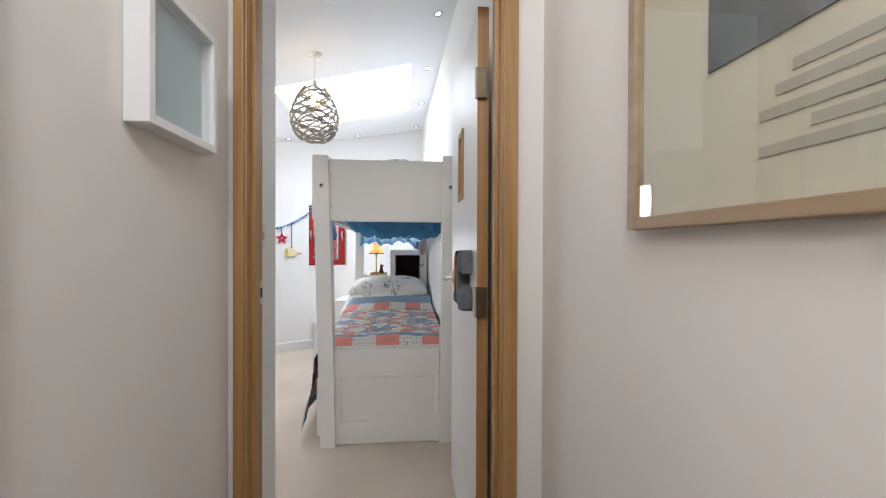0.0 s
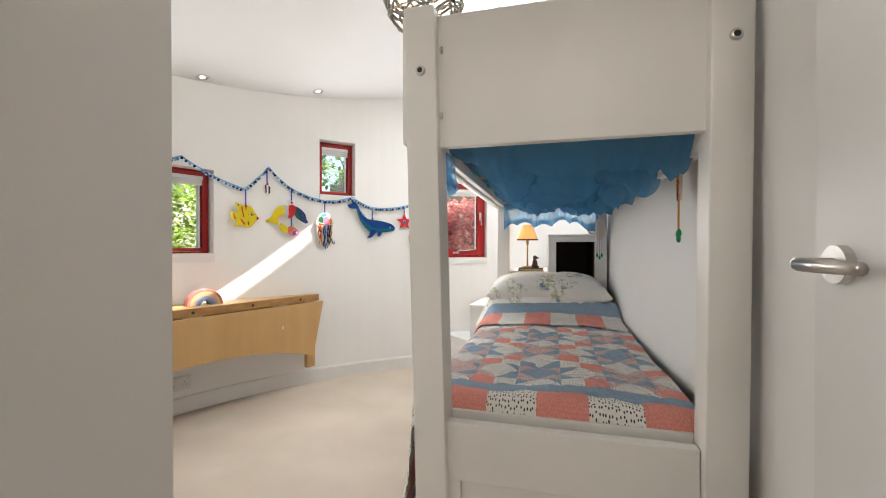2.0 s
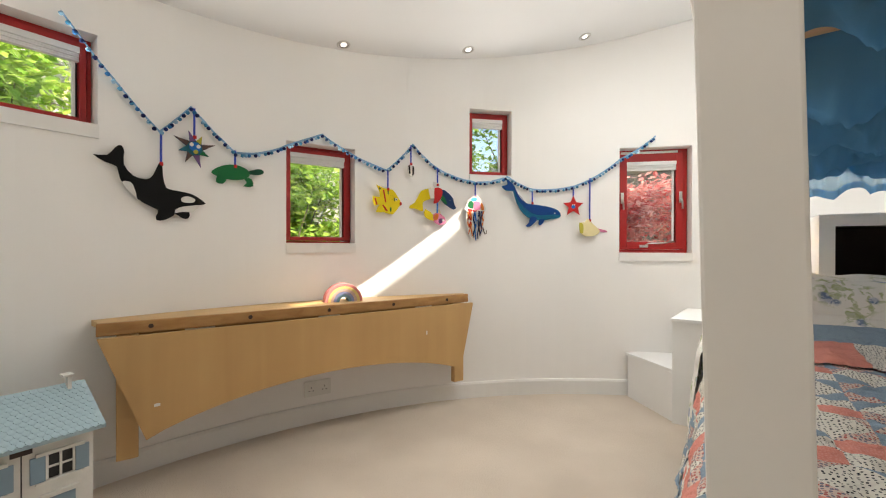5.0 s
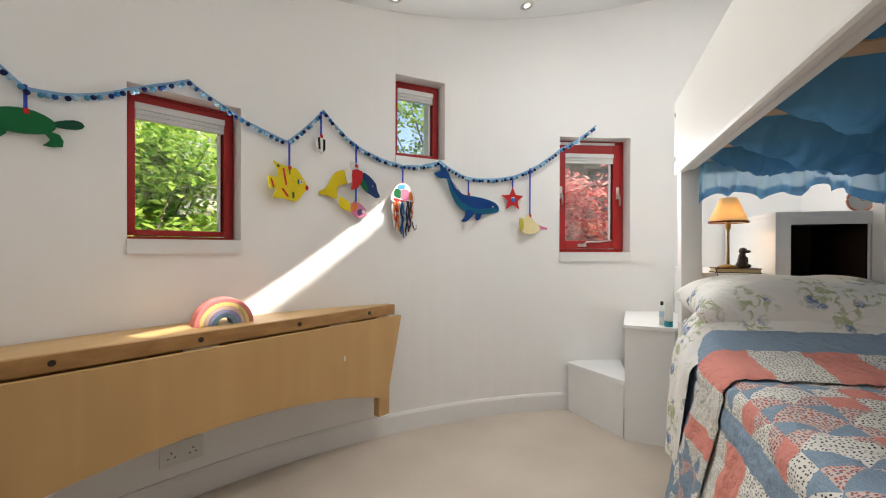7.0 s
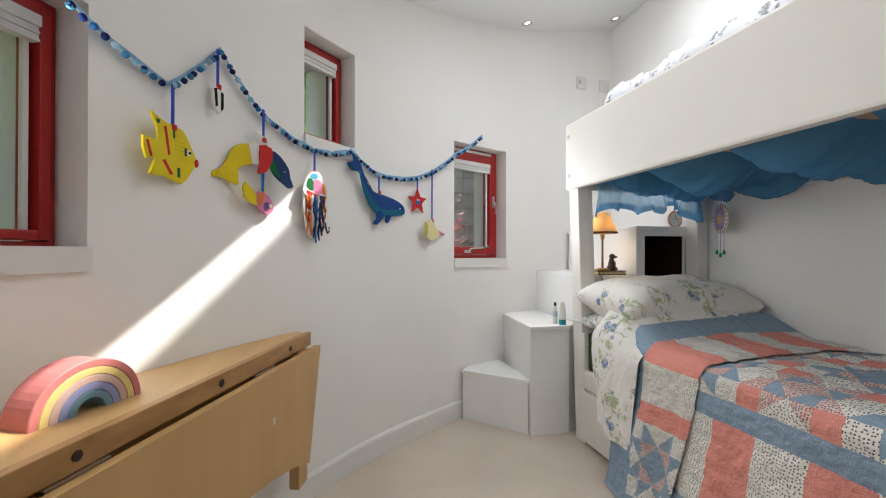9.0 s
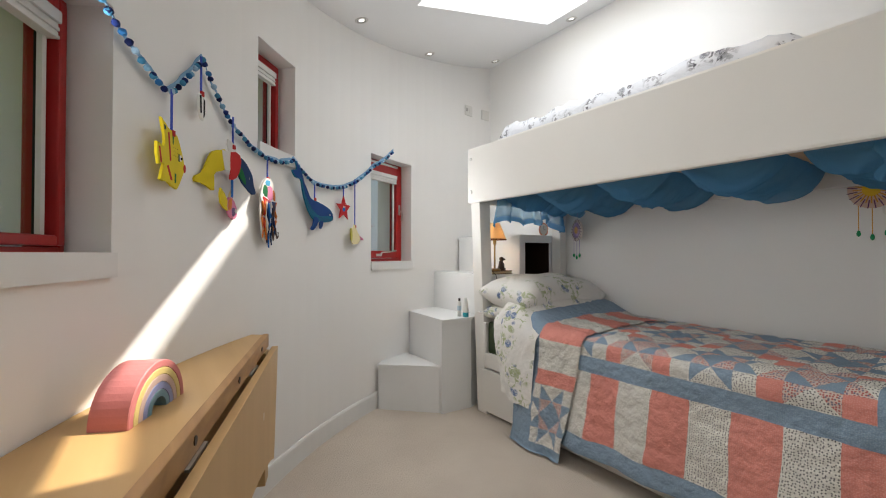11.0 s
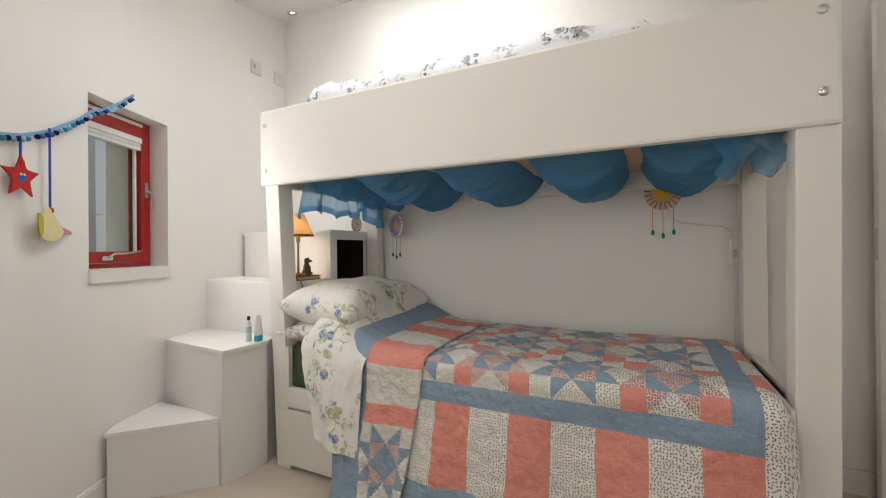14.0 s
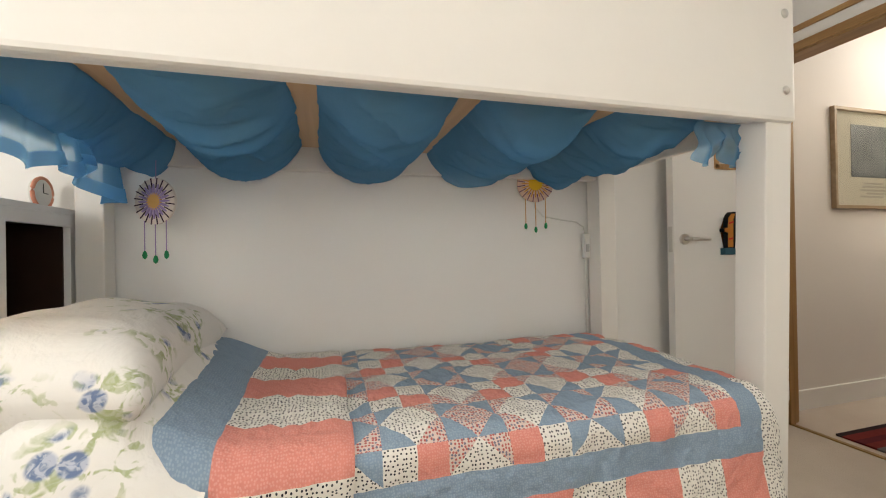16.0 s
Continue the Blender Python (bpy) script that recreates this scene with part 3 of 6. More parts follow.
for y0, y1 in ((DY0 - 0.018, DY0 + 0.002), (DY1 - 0.002, DY1 + 0.018)):
    part("architrave", box(DL - 0.032, DL - 0.004, y0, y1, 0, DH + 0.05, 0.003), OAK, fr)
    if y0 < 1.45:
        part("architrave", box(DR + 0.004, DR + 0.048, y0, y1, 0, DH + 0.05, 0.003), OAK, fr)
    part("architrave", box(DL - 0.003, DR + 0.003, y0, y1, DH + 0.005, DH + 0.05, 0.003), OAKX, fr)
part("picture_strip", box(DL - 0.05, DR + 0.02, DY1, DY1 + 0.014, 2.085, 2.112, 0.002), OAKX, fr, "thin oak strip above the door")
sp = part("strike_plate", box(DL + 0.0005, DL + 0.003, 1.476, 1.5045, 0.992, 1.062, 0.001), CHROME, fr, "steel strike plate")
part("latch_hole", box(DL + 0.002, DL + 0.0036, 1.482, 1.498, 1.013, 1.042), BLACK, sp)
for z in (1.002, 1.053):
    part("screw", tube([(DL + 0.002, 1.49, z), (DL + 0.004, 1.49, z)], 0.004, 8), CHROME, sp)
for z in (0.208, 0.988, 1.708):
    lf = part("hinge_leaf", box(DR - 0.0025, DR - 0.0003, 1.462, 1.5045, z - 0.05, z + 0.05, 0.0008), HINGE, fr, "dark brown steel hinge leaf")
    for dz in (-0.036, -0.012, 0.012, 0.036):
        part("screw", tube([(DR - 0.002, 1.482 + 0.012 * (1 if dz > 0 else -1) * (1 if abs(dz) > 0.02 else -1), z + dz), (DR - 0.0034, 1.482 + 0.012 * (1 if dz > 0 else -1) * (1 if abs(dz) > 0.02 else -1), z + dz)], 0.004, 8), CHROME, lf)
# near oak door casing on the hall wall
tagged(part("hall_casing", box(-0.152, -0.128, 0.63, 0.712, 0, 2.05, 0.004), OAK), "oak casing of another hall doorway", "door casing", kind="structure")

# door leaf, open against the bed wall
door = thing("door_1", (0.61, 1.54, 0), "white painted door with a small glazed panel, standing open", "door", kind="structure")
FX, FXB, GY0, GY1, GZ0, GZ1 = 0.578, 0.616, 1.852, 1.992, 1.37, 1.65
bm = box(FX, FXB, 1.535, 2.255, 0.012, GZ0)
box(FX, FXB, 1.535, 2.255, GZ1, 1.965, bm=bm)
box(FX, FXB, 1.535, GY0, GZ0, GZ1, bm=bm)
box(FX, FXB, GY1, 2.255, GZ0, GZ1, bm=bm)
part("leaf", bm, GLOSSWHITE, door)
for y0, y1, z0, z1, mm in ((GY0 - 0.004, GY0 + 0.024, GZ0, GZ1, OAK), (GY1 - 0.024, GY1 + 0.004, GZ0, GZ1, OAK), (GY0, GY1, GZ0 - 0.004, GZ0 + 0.024, OAK), (GY0, GY1, GZ1 - 0.024, GZ1 + 0.004, OAK)):
    part("bead", box(FX - 0.006, FXB + 0.004, y0, y1, z0, z1, 0.002), mm, door, "oak glazing bead")
part("pane", box(FX + 0.017, FX + 0.021, GY0 + 0.02, GY1 - 0.02, GZ0 + 0.02, GZ1 - 0.02), mat("frosted_glass", (0.52, 0.51, 0.47), 0.25, var=0.12, scale=9), door, "frosted glass pane")
h = part("handle", tube([(FX - 0.05, 2.195, 1.017), (FX - 0.05, 2.15, 1.017), (FX - 0.047, 2.085, 1.016)], [0.0095, 0.0095, 0.008], 10), CHROME, door, "brushed steel lever handle", True)
part("rose", tube([(FX, 2.195, 1.017), (FX - 0.012, 2.195, 1.017)], 0.026, 20), CHROME, h)
part("spindle", tube([(FX - 0.01, 2.195, 1.017), (FX - 0.056, 2.195, 1.017)], 0.0095, 10), CHROME, h)
part("latch_plate", box(FX + 0.008, FXB - 0.008, 2.254, 2.2575, 0.955, 1.08, 0.001), CHROME, door)
for z in (0.208, 0.988, 1.708):
    hg = part("hinge", box(FX - 0.004, FX + 0.03, 1.515, 1.5385, z - 0.05, z + 0.05, 0.001), HINGE, door, "dark brown steel butt hinge")
    part("knuckle", tube([(FX - 0.004, 1.527, z - 0.05), (FX - 0.004, 1.527, z + 0.05)], 0.006, 8), CHROME, hg)


part("hinge_edge_lipping", box(FX + 0.0005, FXB - 0.0005, 1.532, 1.5345, 0.014, 1.963), OAK, door, "oak edge lipping")

# ---- windows ----
def window(name, o, label, extras=False):
    am, h = (o[0] + o[1]) / 2, o[3] - o[2]
    m = on_wall(am, o[2], -0.085)
    w = 2 * (R + 0.07) * math.sin(radians((o[1] - o[0]) / 2)) - 0.004
    win = thing(name, m.translation, label, "window", kind="structure")

    def bit(nm, x0, x1, y0, y1, z0, z1, material, lab="", bev=0.002, par=None):
        return part(nm, box(x0, x1, y0, y1, z0, z1, bev, m=m), material, par or win, lab)

    hw = w / 2
    f = 0.022 if extras else 0.014
    for a in ((-hw, -hw + f, 0, h), (hw - f, hw, 0, h), (-hw + f, hw - f, 0, f), (-hw + f, hw - f, h - f, h)):
        bit("outer_frame", *a, -0.07, 0.0, RED)
    s = f + 0.003
    e = 0.045 if extras else 0.024
    low = 0.05 if extras else 0.022
    sash = bit("sash_stile", -hw + s, -hw + s + e, s, h - s, -0.055, 0.012, RED, "red painted sash", 0.004)
    bit("sash_stile", hw - s - e, hw - s, s, h - s, -0.055, 0.012, RED, "", 0.004)
    top = 0.062 if extras else 0.03
    bit("sash_rail", -hw + s + e, hw - s - e, s, s + low, -0.055, 0.012, RED, "", 0.004)
    bit("sash_rail", -hw + s + e, hw - s - e, h - s - top, h - s, -0.055, 0.012, RED, "", 0.004)
    gx0, gx1, gz0, gz1 = -hw + s + e, hw - s - e, s + low, h - s - top
    p = bit("pane", gx0, gx1, gz0, gz1, -0.032, -0.028, GLASS, "", 0)
    p.visible_shadow = False
    bit("spacer", gx1 - 0.012, gx1, gz0, gz1, -0.027, -0.018, BLACK, "", 0)
    bit("blind_rail", gx1 - 0.02, gx1 - 0.008, gz0, gz1 - 0.05, -0.017, -0.006, BLIND, "white side rail of the blind", 0.001)
    bl = bit("blind", gx0 - 0.002, gx1 + 0.002, gz1 - 0.02, gz1 + 0.006, -0.016, 0.016, BLIND, "white pleated blind, drawn up", 0.003)
    for k in range(4):
        bit("pleat", gx0, gx1, gz1 - 0.028 - 0.0085 * k, gz1 - 0.0205 - 0.0085 * k, -0.014 + 0.002 * (k % 2), 0.010 + 0.003 * (k % 2), BLIND, "", 0.002, bl)
    # board under the opening
    bm = bmesh.new()
    rings = []
    a0, a1 = o[0] - 0.05, o[1] + 0.05
    for i in range(9):
        a = radians(a0 + (a1 - a0) * i / 8)
        rings.append([bm.verts.new((CX + (R + d) * math.cos(a), CY + (R + d) * math.sin(a), o[2] + z)) for d, z in ((-0.012, -0.052), (-0.012, 0.003), (0.09, 0.003), (0.09, -0.052))])
    for A, B in zip(rings, rings[1:]):
        for k in range(4):
            bm.faces.new((A[k], A[(k + 1) % 4], B[(k + 1) % 4], B[k]))
    bm.faces.new(rings[0])
    bm.faces.new(rings[-1][::-1])
    part("window_sill", bm, GLOSSWHITE, win, "white painted sill board")
    if extras:
        bit("trickle_vent", -hw + 0.03, hw - 0.06, h - 0.028, h - 0.012, 0.0, 0.014, PLASTIC, "white slot vent", 0.003)
        for x in (-hw + s + 0.012, hw - s - 0.02):
            hd = bit("handle_plate", x - 0.008, x + 0.012, h * 0.48, h * 0.48 + 0.075, 0.012, 0.018, CHROME, "chrome casement handle", 0.003)
            g = tube([m @ Vector((x, h * 0.52, 0.018)), m @ Vector((x, h * 0.52, 0.035)), m @ Vector((x + 0.004, h * 0.49, 0.037)), m @ Vector((x + 0.008, h * 0.42, 0.03))], 0.006, 8)
            part("lever", g, CHROME, hd, "", True)
        st = bit("stay", -0.075, -0.02, s + 0.012, s + 0.03, 0.012, 0.02, CHROME, "chrome casement stay", 0.003)
        part("arm", tube([m @ Vector((-0.05, s + 0.02, 0.02)), m @ Vector((-0.02, s + 0.04, 0.026)), m @ Vector((0.06, s + 0.042, 0.02)), m @ Vector((gx1 - 0.01, s + 0.052, 0.016))], 0.005, 8), CHROME, st, "", True)
    return win


window("window_1", OPEN[0], "small red-framed window with a pleated blind drawn up")
window("window_2", OPEN[1], "red-framed window onto sunlit green shrubs")
window("window_3", OPEN[2], "small high red-framed window onto trees")
window("window_4", OPEN[3], "red-framed casement window with chrome handles", True)
for o, share in zip(OPEN, (1.0, 1.05, 1.0, 0.7)):
    lamp("window_sky", "AREA", on_wall((o[0] + o[1]) / 2, (o[2] + o[3]) / 2, 0.006) @ pose(0, 0, 0, 0, 180, 0), WINDOW_SKY * share * radians(o[1] - o[0]) * R * (o[3] - o[2]), (0.95, 0.98, 1.0), w=radians(o[1] - o[0]) * R * 0.8, h=(o[3] - o[2]) * 0.85)


# ---- bunk bed ----
bed = thing("bunk_bed", (0.23, 3.66, 0), "white painted wooden bunk bed with solid side boards", "bunk bed")
BX0, BX1, BY0, BY1 = -0.185, 0.640, 2.605, 4.70


def leaning(x0, x1, y0, y1, z0, z1, dx0, dy0, bev=0.004):
    """A post whose foot stands off by (dx0, dy0) from its top."""
    bm = box(x0, x1, y0, y1, z0, z1, bev)
    for v in bm.verts:
        k = (z1 - v.co.z) / (z1 - z0)
        v.co.x += dx0 * k
        v.co.y += dy0 * k
    return bm


p1 = part("post", leaning(BX0 - 0.006, -0.103, 2.605, 2.700, 0, 1.697, 0.045, 0), BEDWHITE, bed)
p2 = part("post", leaning(0.560, 0.648, 2.605, 2.69, 0, 1.706, -0.014, 0), BEDWHITE, bed)
p3 = part("post", leaning(BX0, -0.10, 4.628, 4.714, 0, 1.672, 0.0, -0.085), BEDWHITE, bed)
p4 = part("post", leaning(0.50, 0.57, 4.535, 4.612, 0, 1.672, 0, 0), BEDWHITE, bed)
# upper front board and its groove line, end boards, back board
part("side_board", box(BX0 - 0.011, BX0 + 0.026, 2.6065, 4.7185, 1.322, 1.681, 0.012), BEDWHITE, bed)
part("end_board", box(-0.105, 0.562, 2.632, 2.66, 1.314, 1.678, 0.004), BEDWHITE, bed)
part("end_board", box(-0.10, 0.50, 4.62, 4.648, 1.314, 1.63, 0.004), BEDWHITE, bed)
part("back_board", box(0.572, 0.60, 2.69, 4.535, 1.285, 1.45, 0.004), BEDWHITE, bed)
part("slat_rail", box(BX0 + 0.03, BX0 + 0.055, 2.70, 4.62, 1.33, 1.372, 0.003), BEDWHITE, bed)
# lower foot end: framed panel
part("foot_panel", box(-0.088, 0.548, 2.648, 2.668, 0.006, 0.54), BEDWHITE, bed)
part("foot_rail", box(-0.088, 0.548, 2.634, 2.668, 0.398, 0.556, 0.003), BEDWHITE, bed)
part("foot_rail", box(-0.088, 0.548, 2.634, 2.668, 0.004, 0.139, 0.003), BEDWHITE, bed)
part("foot_stile", box(-0.088, -0.035, 2.634, 2.668, 0.139, 0.398, 0.002), BEDWHITE, bed)
part("foot_stile", box(0.512, 0.548, 2.634, 2.668, 0.139, 0.398, 0.002), BEDWHITE, bed)
part("foot_cap", box(-0.165, 0.556, 2.7005, 2.713, 0.20, 0.566, 0.003), BEDWHITE, bed)
# lower front: board with notch by the pillow, and drawer below
part("lower_board", box(BX0 + 0.002, BX0 + 0.03, 2.70, 4.56, 0.285, 0.375, 0.004), BEDWHITE, bed)
part("notch_cheek", box(BX0 + 0.002, BX0 + 0.03, 4.555, 4.64, 0.285, 0.565, 0.005), BEDWHITE, bed)
dr = part("drawer_front", box(BX0 - 0.004, BX0 + 0.024, 2.72, 4.60, 0.02, 0.274, 0.004), BEDWHITE, bed)
part("base", box(BX0 + 0.032, 0.57, 2.67, 4.60, 0.20, 0.36), BEDWHITE, bed)
for y, z in ((4.685, 1.609), (4.683, 1.396), (2.646, 1.408), (2.646, 1.62)):
    part("bolt", tube([(BX0 - 0.010, y, z), (BX0 - 0.014, y, z), (BX0 - 0.0165, y, z)], [0.0125, 0.012, 0.008], 14), CHROME, bed, "steel bolt cap", True)
for x in (-0.141, 0.608):
    part("bolt", tube([(x, 2.606, 1.52), (x, 2.601, 1.52), (x, 2.5985, 1.52)], [0.0145, 0.0135, 0.009], 14), CHROME, bed, "steel bolt cap", True)
    part("bolt_hole", tube([(x, 2.599, 1.52), (x, 2.598, 1.52)], 0.0075, 12), BLACK, bed)
for z in (1.58, 1.40):
    part("bolt", tube([(-0.0905, 2.625, z), (-0.085, 2.625, z)], 0.009, 12), CHROME, bed)
SLATS = [4.335, 3.92, 3.51, 3.10, 2.72]
for y in SLATS:
    part("slat", box(BX0 + 0.03, 0.572, y - 0.035, y + 0.035, 1.372, 1.392, 0.003), SLATWOOD, bed, "pine bed slat")
for y in (4.13, 3.715, 3.305, 2.91, 4.53):
    part("slat", box(BX0 + 0.03, 0.572, y - 0.035, y + 0.035, 1.372, 1.392, 0.003), SLATWOOD, bed, "pine bed slat")

tagged(part("upper_mattress", box(BX0 + 0.032, 0.565, 2.70, 4.60, 1.394, 1.56, 0.03), TICKING), "mattress of the upper bunk in a patterned cover", "mattress")


def upper_duvet(u, v):
    x, y = -0.152 + 0.715 * u, 2.72 + 1.9 * v
    n = noise.fractal(Vector((x * 4, y * 4, 1.3)), 1.0, 2.0, 4)
    edge = min(1, 4 * (1 - u) + 0.3) * min(1, 9 * min(v, 1 - v) + 0.2) * min(1.0, u / 0.045) ** 0.5
    return (x, y, 1.565 + edge * (0.055 + 0.045 * n + 0.014 * abs(noise.noise(Vector((x * 13, y * 17, 2.0)))) + 0.135 * min(1.0, max(0.0, (v - 0.08) / 0.10))))


tagged(part("upper_duvet", sheet(40, 90, upper_duvet), UPPER, smooth=True), "crumpled white and black patterned duvet on the upper bunk", "duvet")

# mattress of the lower bunk in a green sheet
bm = box(BX0 + 0.032, 0.565, 2.738, 4.60, 0.365, 0.565, 0.03)
tagged(part("lower_mattress", bm, GREEN, smooth=False), "lower bunk mattress in a dark green fitted sheet", "mattress")


# ---- quilt ----
def crumple(x, y, amt):
    return amt * (noise.noise(Vector((x * 5.5, y * 5.5, 0.7))) + 0.5 * noise.noise(Vector((x * 14, y * 14, 3.1))) + 0.25 * noise.noise(Vector((x * 34, y * 34, 5.0))))


def across(s, lift=0.0, low=0.1):
    """The bed's cross-section by length s from the wall: over the top, round the edge and down the front."""
    top, rad = 0.735, 0.06
    if s < top:
        k = s / top
        return 0.590 - s, 0.598 + lift + 0.012 * math.sin(math.pi * k), 0.0
    a = (s - top) / rad
    if a < math.pi / 2:
        return 0.590 - top - (rad + lift) * math.sin(a), 0.598 - rad + lift * math.cos(a) + rad * math.cos(a), a / (math.pi / 2)
    d = s - top - rad * math.pi / 2
    return 0.590 - top - rad - lift - 0.10 * d, 0.598 - rad - d, 1.0


U = 0.071                     # one patch


def patch(i, j, a, b):
    """Fabric of patchwork cell (i, j) at (a, b) in the cell: 0 blue, 1 coral, 2 dotted, 3 pink floral."""
    bi, bj, ci, cj = (i // 2) % 2, (j // 2) % 2, i % 2, j % 2
    if bi == 0 and bj == 0:                                  # four-patch
        return 1 if (ci + cj) % 2 == ((i // 4 + j // 4) % 2) else 2
    x, y = (a if ci else 1 - a), (b if cj else 1 - b)        # from the block's middle outwards
    inside = x + y < 1.0
    if bi == 1 and bj == 1:                                  # middle of a star: blue on pink, or pink on blue
        blue = (i // 4 + j // 4) % 2
        return (0 if inside else 3) if blue else (3 if inside else 0)
    if inside:
        return 2
    si, sj = (i, j + (1 if cj else -1) * 2) if bi else (i + (1 if ci else -1) * 2, j)
    return 0 if (si // 4 + sj // 4) % 2 else 3               # points take the colour of the star that they belong to


def quilt_mesh(y_foot, y_head, s0, s1, fabric, lift=0.0, sub=4, droop=None, skew=0.0, diag=None, taper=0.0):
    """Patched cloth over the bed; fabric(y, s, centre of a triangle) names the print of each small triangle."""
    st = U / sub
    nu, nv = round((y_head - y_foot) / st), round((s1 - s0) / st)
    bm = bmesh.new()
    uv = bm.loops.layers.uv.new("cloth")
    flat = {}
    grid = []
    for i in range(nu + 1):
        row = []
        for j in range(nv + 1):
            y, s = y_foot + i * st, s0 + j * st
            x, z, front = across(s, lift * min(1.0, 0.6 + (y - y_foot) / 0.08))
            calm = 1 - 0.75 * min(1.0, max(0.0, (y - 4.03) / 0.08))
            n = crumple(y, s, 0.013 * calm) + 0.0045 * calm * (0.5 - abs(noise.noise(Vector((y * 23 + s * 9, s * 31, 6.0)))) * 2)
            # quilting: seams drawn in along the patch grid
            fu, fv = ((y - y_foot) / U) % 1.0, ((s - s0) / U) % 1.0
            seam = min(fu, 1 - fu, fv, 1 - fv)
            puff = 0.004 * min(1.0, seam * 4)
            fold = front * (0.012 * math.sin(y * 17 + 1.5 * math.sin(y * 5)) * min(1, max(0, (s - 0.85) * 3)))
            yy = y_foot + (y - y_foot) * (1 - taper * min(1.0, max(0.0, s - 0.8) / 0.5)) + skew * max(0.0, s - 0.8) + 0.008 * noise.noise(Vector((y * 6, s * 6, 9.0)))
            dx = -(puff + n) * front - fold - 0.09 * max(0.0, s - 0.95)
            dz = (puff + n) * (1 - front)
            if droop:
                dz -= droop(y, s)
            row.append(bm.verts.new((x + dx, yy, max(0.012, z + dz))))
            flat[row[-1]] = (y, s)
        grid.append(row)
    for i in range(nu):
        for j in range(nv):
            q = (grid[i][j], grid[i + 1][j], grid[i + 1][j + 1], grid[i][j + 1])
            c = ((i % sub) < sub / 2) == ((j % sub) < sub / 2)
            pu, pv = int(i // sub), int(j // sub)
            flip = diag(y_foot + (i + 0.5) * st, s0 + (j + 0.5) * st) if diag else (pu + pv) % 2 == 1
            tris = ((q[0], q[1], q[2]), (q[0], q[2], q[3])) if flip else ((q[0], q[1], q[3]), (q[1], q[2], q[3]))
            offs = ((2 / 3, 1 / 3), (1 / 3, 2 / 3)) if flip else ((1 / 3, 1 / 3), (2 / 3, 2 / 3))
            for t, (ou, ov) in zip(tris, offs):
                f = bm.faces.new(t)
                f.smooth = True
                for lp in f.loops:
                    lp[uv].uv = flat[lp.vert]
                f.material_index = fabric(y_foot + (i + ou) * st, s0 + (j + ov) * st, y_foot, s0)
    return bm


S_END = 18 * U


def main_fabric(y, s, y0, s0):
    hem, d = S_END - s, y - y0
    if hem < U:
        return 0
    if hem < 5 * U:
        return (2, 1)[int(d / (2 * U) + 0.5) % 2]
    if hem < 6 * U:
        return 0 if d > U else (2, 1)[int(d / (2 * U) + 0.5) % 2]
    if d < U:
        return (1, 2)[int(s / (2 * U)) % 2]
    if d < 2 * U:
        return 0
    i, j = int((y - y0) / U + 1e-6), int((s - s0) / U + 1e-6)
    return patch(i - 1, 12 - j, ((y - y0) / U) % 1, 1 - ((s - s0) / U) % 1)


def foot_drop(y, s):
    k = max(0.0, 2.752 - y) / 0.044
    return 0.062 * k * k


def main_diag(y, s):
    """Which way a small square splits, so that the diamonds' slanting seams run true."""
    i, j = int((y - 2.708) / U + 1e-6), int(s / U + 1e-6)
    return ((i - 1) % 2 == 0) == ((12 - j) % 2 == 0)


quilt = thing("patchwork_quilt", (0.2, 3.4, 0.6), "patchwork quilt in coral, blue and dotted cotton, folded back", "quilt")
part("cover", quilt_mesh(2.708, 2.708 + 17 * U, 0.0, S_END, main_fabric, 0.0, 6, foot_drop, 0.0, main_diag), [Q_BLUE, Q_CORAL, Q_DOT, Q_PINK], quilt)


def fold_star(y, s):
    return (y - 3.825) / U - 1.75, (s - 14.5 * U) / U - 2.0


def fold_fabric(y, s, y0, s0):
    if y > 3.825 + 3.5 * U or s > 18.5 * U:
        return 0
    if s > 14.5 * U:
        a, b = (abs(v) for v in fold_star(y, s))
        if a < 1 and b < 1:
            return 0 if a + b < 1 else 3
        if a < 1 or b < 1:
            return 2 if max(a, b) - min(a, b) > 1 else 0
        return 2
    return (2, 1)[int(s / (2 * U) + 0.25) % 2]


def fold_diag(y, s):
    a, b = fold_star(y, s)
    ia, ib = abs(a), abs(b)
    same = a * b > 0
    return (not same) if ia < 1 and ib < 1 else same


def fold_rise(y, s):
    k = min(1.0, max(0.0, (y - 4.02) / 0.22))
    over = 1.0 if s < 0.74 else max(0.0, 1 - (s - 0.74) / 0.12)
    return -0.075 * k * k * (3 - 2 * k) * over


part("folded_end", quilt_mesh(3.825, 3.825 + 6.25 * U, 0.0, 19.5 * U, fold_fabric, 0.017, 6, fold_rise, 0.10, fold_diag, 0.24), [Q_BLUE, Q_CORAL, Q_DOT, Q_PINK], quilt, "folded-back end with a blue border")

# floral duvet, showing between quilt and pillow and hanging down the front
def duvet(u, v):
    y = 4.08 + 0.40 * u
    s = 0.02 + 1.15 * v
    x, z, front = across(s, 0.012)
    n = crumple(y * 0.8, s * 0.8, 0.010 * min(1.0, 0.15 + u))
    k = min(1.0, u / 0.45)
    bulge = (0.155 * k * k * (3 - 2 * k) - 0.02) * (1 - front) * min(1.0, 0.55 + 1.4 * v)
    out = 0.05 * front * math.sin(math.pi * min(1.0, 0.2 + 0.75 * u)) + 0.007 * front * math.sin(y * 30 + s * 4)
    hang = max(0.0, s - 0.85)
    tuck = max(0.0, u - 0.72) * 0.45
    lift = 0.10 * front * u * u * max(0.0, hang - 0.1)
    return (x - out - n * front, y - front * u * (0.05 + 0.34 * hang), z + bulge + n * (1 - front) - tuck * (1 - front) + lift)


